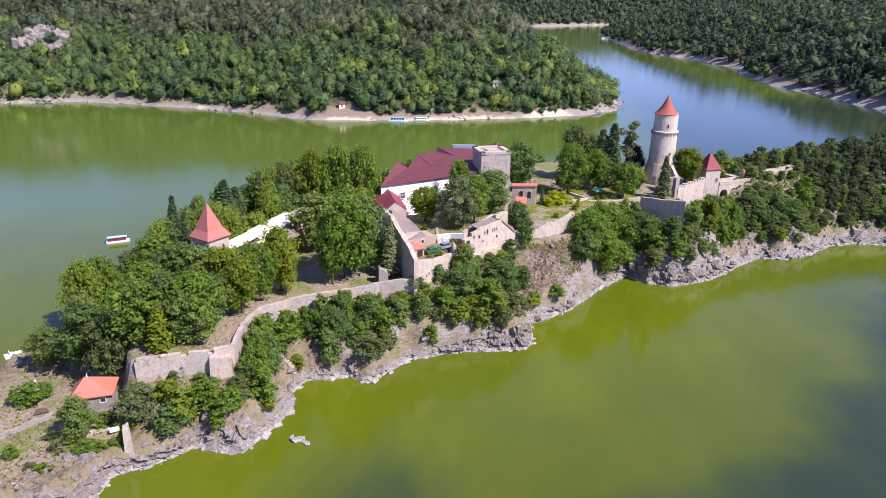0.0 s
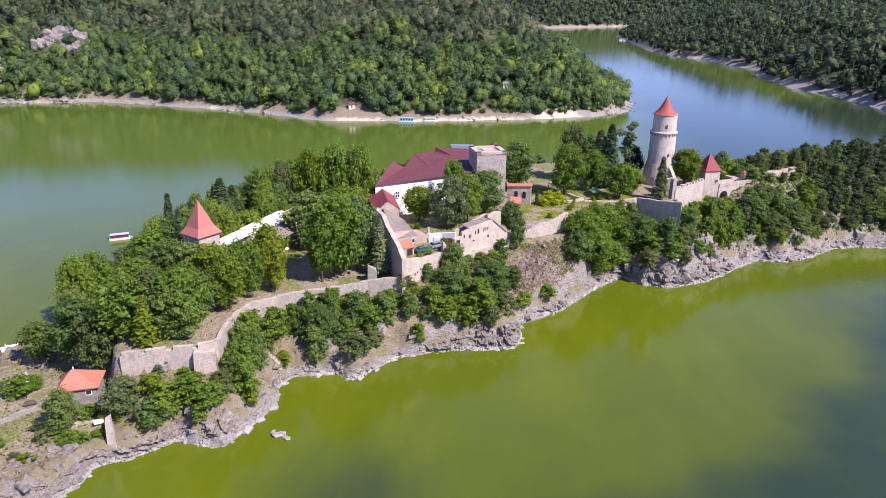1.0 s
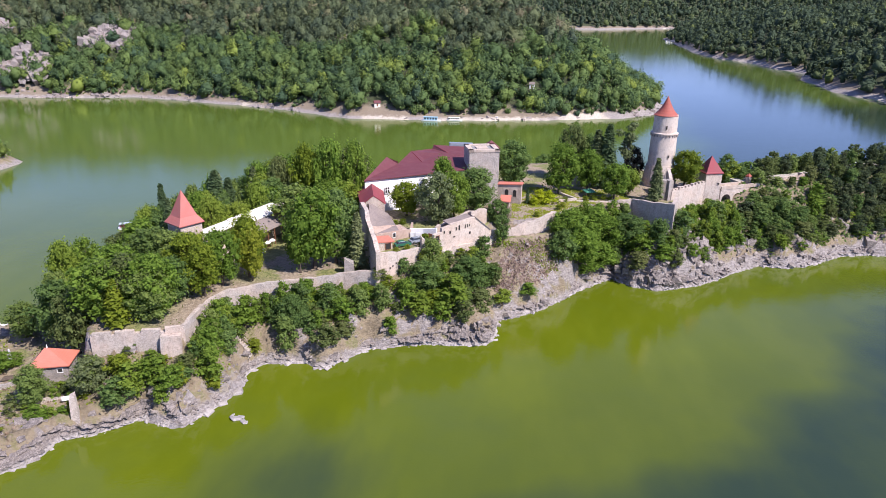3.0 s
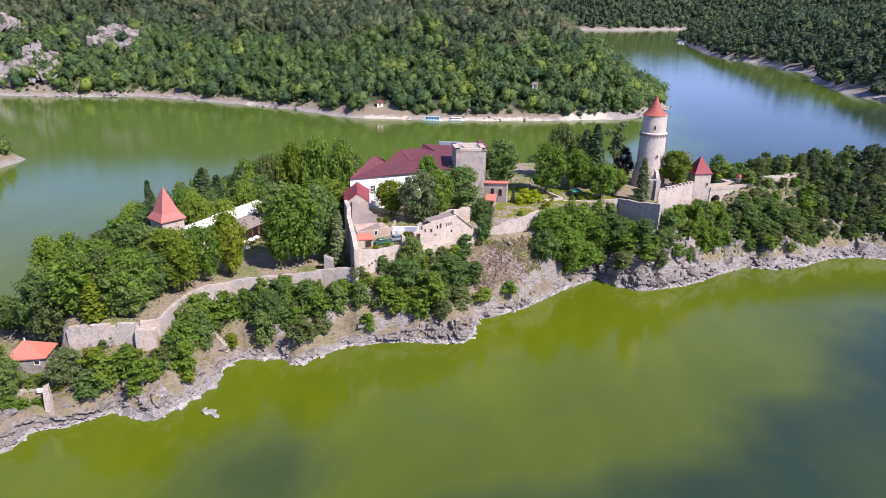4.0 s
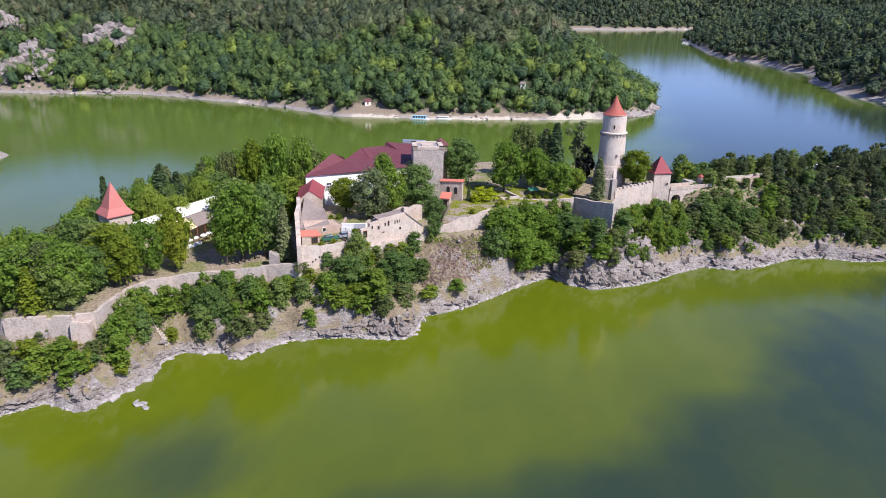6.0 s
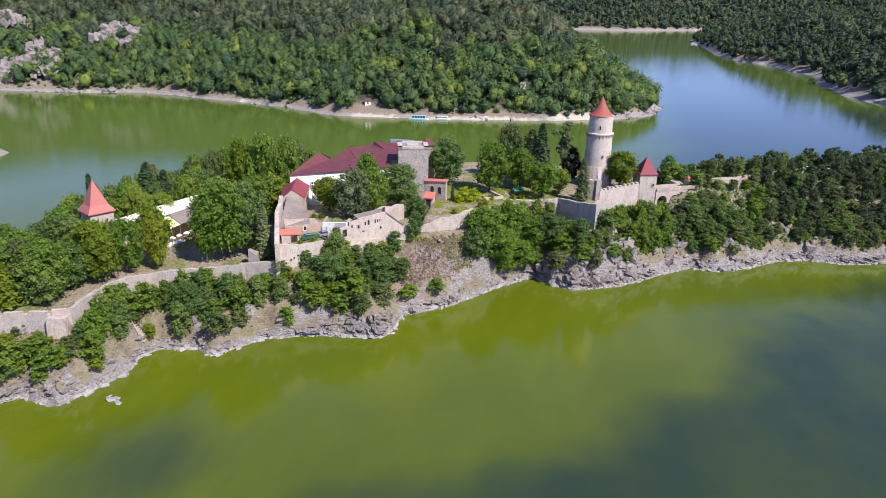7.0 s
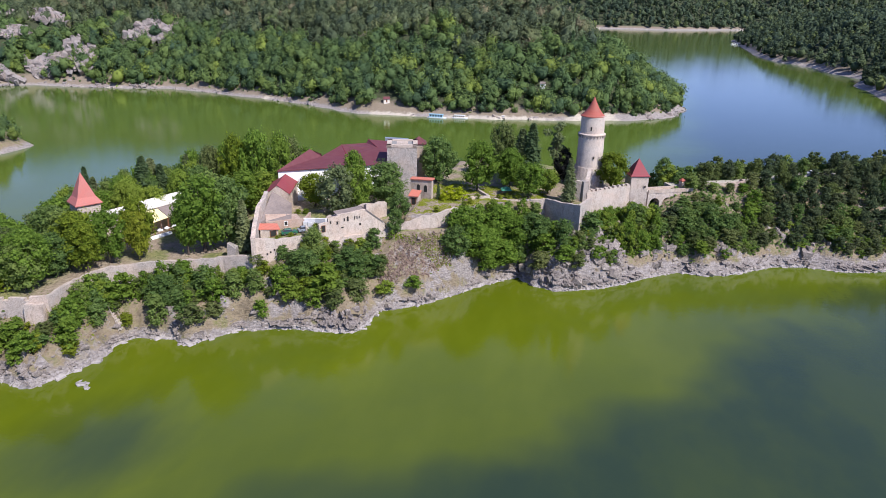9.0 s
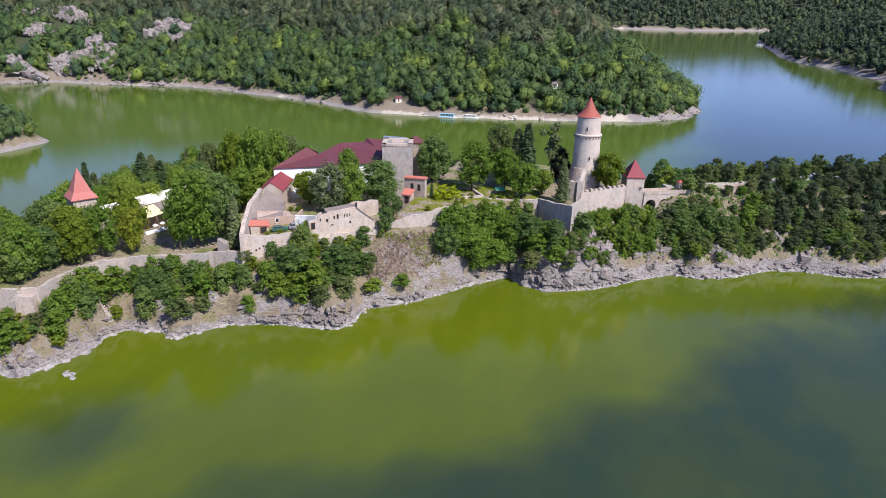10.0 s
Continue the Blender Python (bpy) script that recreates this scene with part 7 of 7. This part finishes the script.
def side_profile(bm, pts, w0, w1):
    """A body from its side outline; w0 and w1: half widths below and above."""
    zs = [p[1] for p in pts]
    lo, hi = min(zs), max(zs)
    f = [bm.verts.new((x, -(w0 + (w1 - w0) * (z - lo) / (hi - lo)), z)) for x, z in pts]
    k = [bm.verts.new((x, w0 + (w1 - w0) * (z - lo) / (hi - lo), z)) for x, z in pts]
    bm.faces.new(f)
    bm.faces.new(k[::-1])
    for i in range(len(f)):
        j = (i + 1) % len(f)
        bm.faces.new((f[i], k[i], k[j], f[j]))
    bmesh.ops.recalc_face_normals(bm, faces=bm.faces)
    return bm


def car(label, x, y, z, turn, paint):
    ob = thing("car", label, "car", (x, y, z), turn)
    part("body", side_profile(bmesh.new(), [(-2.1, 0.3), (2.1, 0.3), (2.15, 0.7), (1.95, 0.85), (0.95, 0.95), (-1.9, 0.95), (-2.15, 0.8)], 0.86, 0.82), paint, ob)
    part("cabin", side_profile(bmesh.new(), [(-1.75, 0.93), (1.05, 0.93), (0.45, 1.42), (-1.3, 1.42)], 0.78, 0.6), GLASS, ob)
    part("roof", side_profile(bmesh.new(), [(-1.3, 1.42), (0.45, 1.42), (0.4, 1.47), (-1.25, 1.47)], 0.62, 0.58), paint, ob)
    for x in (-1.3, 1.3):
        for y in (-0.78, 0.78):
            bm = lathe(bmesh.new(), [(0.31, -0.1), (0.31, 0.1)], 16)
            bm.transform(pose(x, y, 0.31, 90, 0, 0))
            wh = part("wheel", bm, TYRE, ob)
            bm = lathe(bmesh.new(), [(0.18, -0.11), (0.18, 0.11)], 12)
            bm.transform(pose(x, y, 0.31, 90, 0, 0))
            part("rim", bm, ALLOY, wh)
    return ob


car("white parked car on the road along the neck", 152.6, 266.8, 21.6, 16, plain("white_car_paint", (0.82, 0.82, 0.82), 0.25, 0.05))
car("dark green car parked in the ruined yard", -2.6, 165.2, 18.75, 32, plain("green_car_paint", (0.03, 0.12, 0.07), 0.25, 0.1))
car("grey car parked in the ruined yard", 0.6, 168.6, 18.75, 40, plain("grey_car_paint", (0.22, 0.24, 0.27), 0.25, 0.1))
stone_wall("meadow_wall", "low tumbled stone wall across the meadow", [(-86, 101, 2, 4.2), (-79.7, 107.3, 2, 4.4), (-73.5, 114.6, 2, 4.5)], 0.7, STONE_GREY, 0.2, 41)
stone_wall("shore_path_wall", "low dry-stone edge beside the hut", [(-66.5, 106.5, 2, 4.3), (-63.8, 108.9, 2, 4.4), (-60.5, 110.2, 2, 4.3)], 0.6, STONE_PALE, 0.2, 42)
ob = thing("upturned_dinghy", "small white dinghy lying upturned on the grass", "boat", (-60.0, 109.4, 4.35), 30)
bm = boat_hull(bmesh.new(), 1.7, 0.8, 0.35)
bm.transform(pose(0, 0, 0.2, 180, 0, 0))
part("hull", bm, WHITE_PAINT, ob)
ob = thing("stone_figure", "pale grey weathered stone figure on the meadow", "statue")
part("stone", lathe(bmesh.new(), [(0.5, 3.2), (0.45, 4.0), (0.3, 4.2), (0.42, 5.0), (0.25, 5.7), (0.2, 6.1), (0, 6.3)], 10), plain("pale_stone", (0.5, 0.5, 0.52), 0.8), ob).location = (-82.0, 123.4, 0)
ob = thing("log_pile", "weathered grey logs lying on the meadow", "logs", (-76.9, 115.9, 3.7), 25)
for i in range(4):
    bm = lathe(bmesh.new(), [(0.2, -1.3 + 0.1 * i), (0.22, 0), (0.18, 1.2 - 0.15 * i)], 8)
    bm.transform(pose(0, (i - 1.5) * 0.42, 0.2, 0, 90, 0))
    part("log", bm, BARK, ob)
ob = thing("garden_awning", "small green canvas awning in the garden", "awning")
part("canopy", hip_roof(bmesh.new(), square(49.0, 213.4, 3.0, 15), 22.4, 23.2, (0.5, 0.5), 0.1), plain("green_canvas", (0.05, 0.22, 0.13), 0.8), ob)
for c in square(49.0, 213.4, 2.8, 15):
    part("pole", lathe(bmesh.new(), [(0.05, 20.3), (0.05, 22.5)], 6), WOOD_BROWN, ob).location = (*c, 0)
stone_wall("road_wall", "low whitewashed wall stub at the bridge head", [(112, 240.5, 17, 22.0), (118.3, 243.2, 17, 22.0), (124, 246.0, 17, 22.3)], 0.5, PALE_RENDER, 0.06, 31)
ob = thing("ruined_lodge", "small ruined reddish lodge beside the road", "ruin")
part("wall", wall_mesh(bmesh.new(), [(122, 242.4, 17, 22.2), (125.5, 244.2, 17, 23.2), (124.6, 247, 17, 22.4)], 0.6, 1.0, 0.5, 32), BRICK, ob)

# ---------------------------------------------------------------- boats


CANVAS = plain("grey_canvas", (0.40, 0.46, 0.52), 0.7, 0.1)
CRIMSON = plain("crimson_paint", (0.22, 0.02, 0.05), 0.5, 0.15)
BLUE = plain("pale_blue_paint", (0.30, 0.50, 0.62), 0.5, 0.1)
CREAM = plain("cream_paint", (0.72, 0.66, 0.58), 0.5, 0.1)


def cruiser(name, label, x, y, turn, long, wide, hull_mat, cabin_mat, roof_mat, cabin=(-0.32, 0.25), high=1.5):
    ob = thing(name, label, "boat", (x, y, 0), turn)
    part("hull", boat_hull(bmesh.new(), long, wide, 0.7), hull_mat, ob)
    part("cabin", box(bmesh.new(), cabin[0] * long, cabin[1] * long, -wide * 0.36, wide * 0.36, 0.66, 0.66 + high), cabin_mat, ob)
    part("roof", box(bmesh.new(), (cabin[0] - 0.03) * long, (cabin[1] + 0.04) * long, -wide * 0.43, wide * 0.43, 0.66 + high, 0.8 + high), roof_mat, ob)
    n = 5
    for i in range(n):
        x0 = (cabin[0] + (cabin[1] - cabin[0]) * (i + 0.2) / n) * long
        x1 = (cabin[0] + (cabin[1] - cabin[0]) * (i + 0.8) / n) * long
        part("window", box(bmesh.new(), x0, x1, -wide * 0.365, -wide * 0.355, 1.2, 0.5 + high), GLASS, ob)
    return ob


cruiser("canopy_boat", "small red and white excursion boat with a grey canopy", -109.9, 222.0, 24, 7.4, 2.4, WHITE_PAINT, CRIMSON, CANVAS, (-0.42, 0.34), 1.2)
cruiser("houseboat", "pale blue two-deck passenger boat moored at the beach", -30.0, 466.5, 3, 13.5, 3.8, WHITE_PAINT, BLUE, BLUE, (-0.38, 0.3), 2.0)
cruiser("passenger_boat", "white and cream passenger boat moored at the beach", -14.5, 470.5, 4, 11.0, 3.2, WHITE_PAINT, CREAM, WHITE_PAINT, (-0.36, 0.28), 1.5)
cruiser("dinghy", "small dark dinghy pulled up by the beach", 3.0, 476.5, 10, 4.0, 1.6, BROWN_BOAT, BROWN_BOAT, WHITE_PAINT, (-0.2, 0.1), 0.4)
cruiser("motor_yacht", "small white motorboat by the beach", 14.0, 480.0, 80, 6.0, 2.4, WHITE_PAINT, WHITE_PAINT, WHITE_PAINT, (-0.3, 0.2), 1.3)
for x, y, tn in ((-99.5, 144.0, 40), (-96.6, 147.2, 28)):
    ob = thing("pedal_boat", "white pedal boat moored at the western shore", "boat", (x, y, 0), tn, group="pedal boats")
    for s in (-0.7, 0.7):
        bm = boat_hull(bmesh.new(), 3.8, 0.7, 0.45)
        bm.transform(pose(0, s, 0))
        part("float", bm, WHITE_PAINT, ob)
    part("deck", box(bmesh.new(), -1.6, 1.1, -0.9, 0.9, 0.4, 0.52), WHITE_PAINT, ob)
    for s in (-0.45, 0.45):
        bm = box(bmesh.new(), -0.7, -0.1, s - 0.3, s + 0.3, 0.52, 0.8)
        box(bm, -0.85, -0.7, s - 0.3, s + 0.3, 0.6, 1.3)
        part("seat", bm, CREAM, ob)

for x, y, tn in ((344, 1478, 12), (341, 1500, 20)):
    cruiser("passenger_boat", "long white passenger boat moored at the far spit", x, y, tn, 24.0, 5.0, WHITE_PAINT, WHITE_PAINT, WHITE_PAINT, (-0.4, 0.34), 2.0)


def lake_hut(label, x, y, turn, wide, wall_mat, roof_mat, on=0.0):
    """A little gabled hut."""
    z = level_at(x, y) + on
    ob = thing("lake_hut", label, "hut", (x, y, z), turn)
    h = wide / 2
    part("wall", box(bmesh.new(), -h, h, -h * 0.7, h * 0.7, -1.5, 2.2), wall_mat, ob)
    bm = bmesh.new()
    for f in (((-h - 0.3, -h * 0.9, 2.1), (h + 0.3, -h * 0.9, 2.1), (h + 0.3, 0, 3.7), (-h - 0.3, 0, 3.7)), ((h + 0.3, h * 0.9, 2.1), (-h - 0.3, h * 0.9, 2.1), (-h - 0.3, 0, 3.7), (h + 0.3, 0, 3.7))):
        lo = [bm.verts.new(c) for c in f]
        hi = [bm.verts.new((c[0], c[1], c[2] + 0.18)) for c in f]
        bm.faces.new(lo[::-1])
        bm.faces.new(hi)
        for i in range(4):
            bm.faces.new((lo[i], lo[(i + 1) % 4], hi[(i + 1) % 4], hi[i]))
    part("roof", bm, roof_mat, ob)
    part("door", box(bmesh.new(), -0.5, 0.5, -h * 0.7 - 0.06, -h * 0.7 + 0.02, 0, 1.9), WOOD_BROWN, ob)
    return ob


lake_hut("small pale hut with a dark red roof above the beach", -69.8, 479.5, 20, 4.2, CREAM, ROOF_DARK)
lake_hut("small white hut at the wood's edge above the beach", 37.8, 507.0, -10, 3.4, WHITE_PAINT, GREY_ROOF)
lake_hut("pale hut on the rocky headland", 143.0, 600.0, 70, 5.0, CREAM, GREY_ROOF)
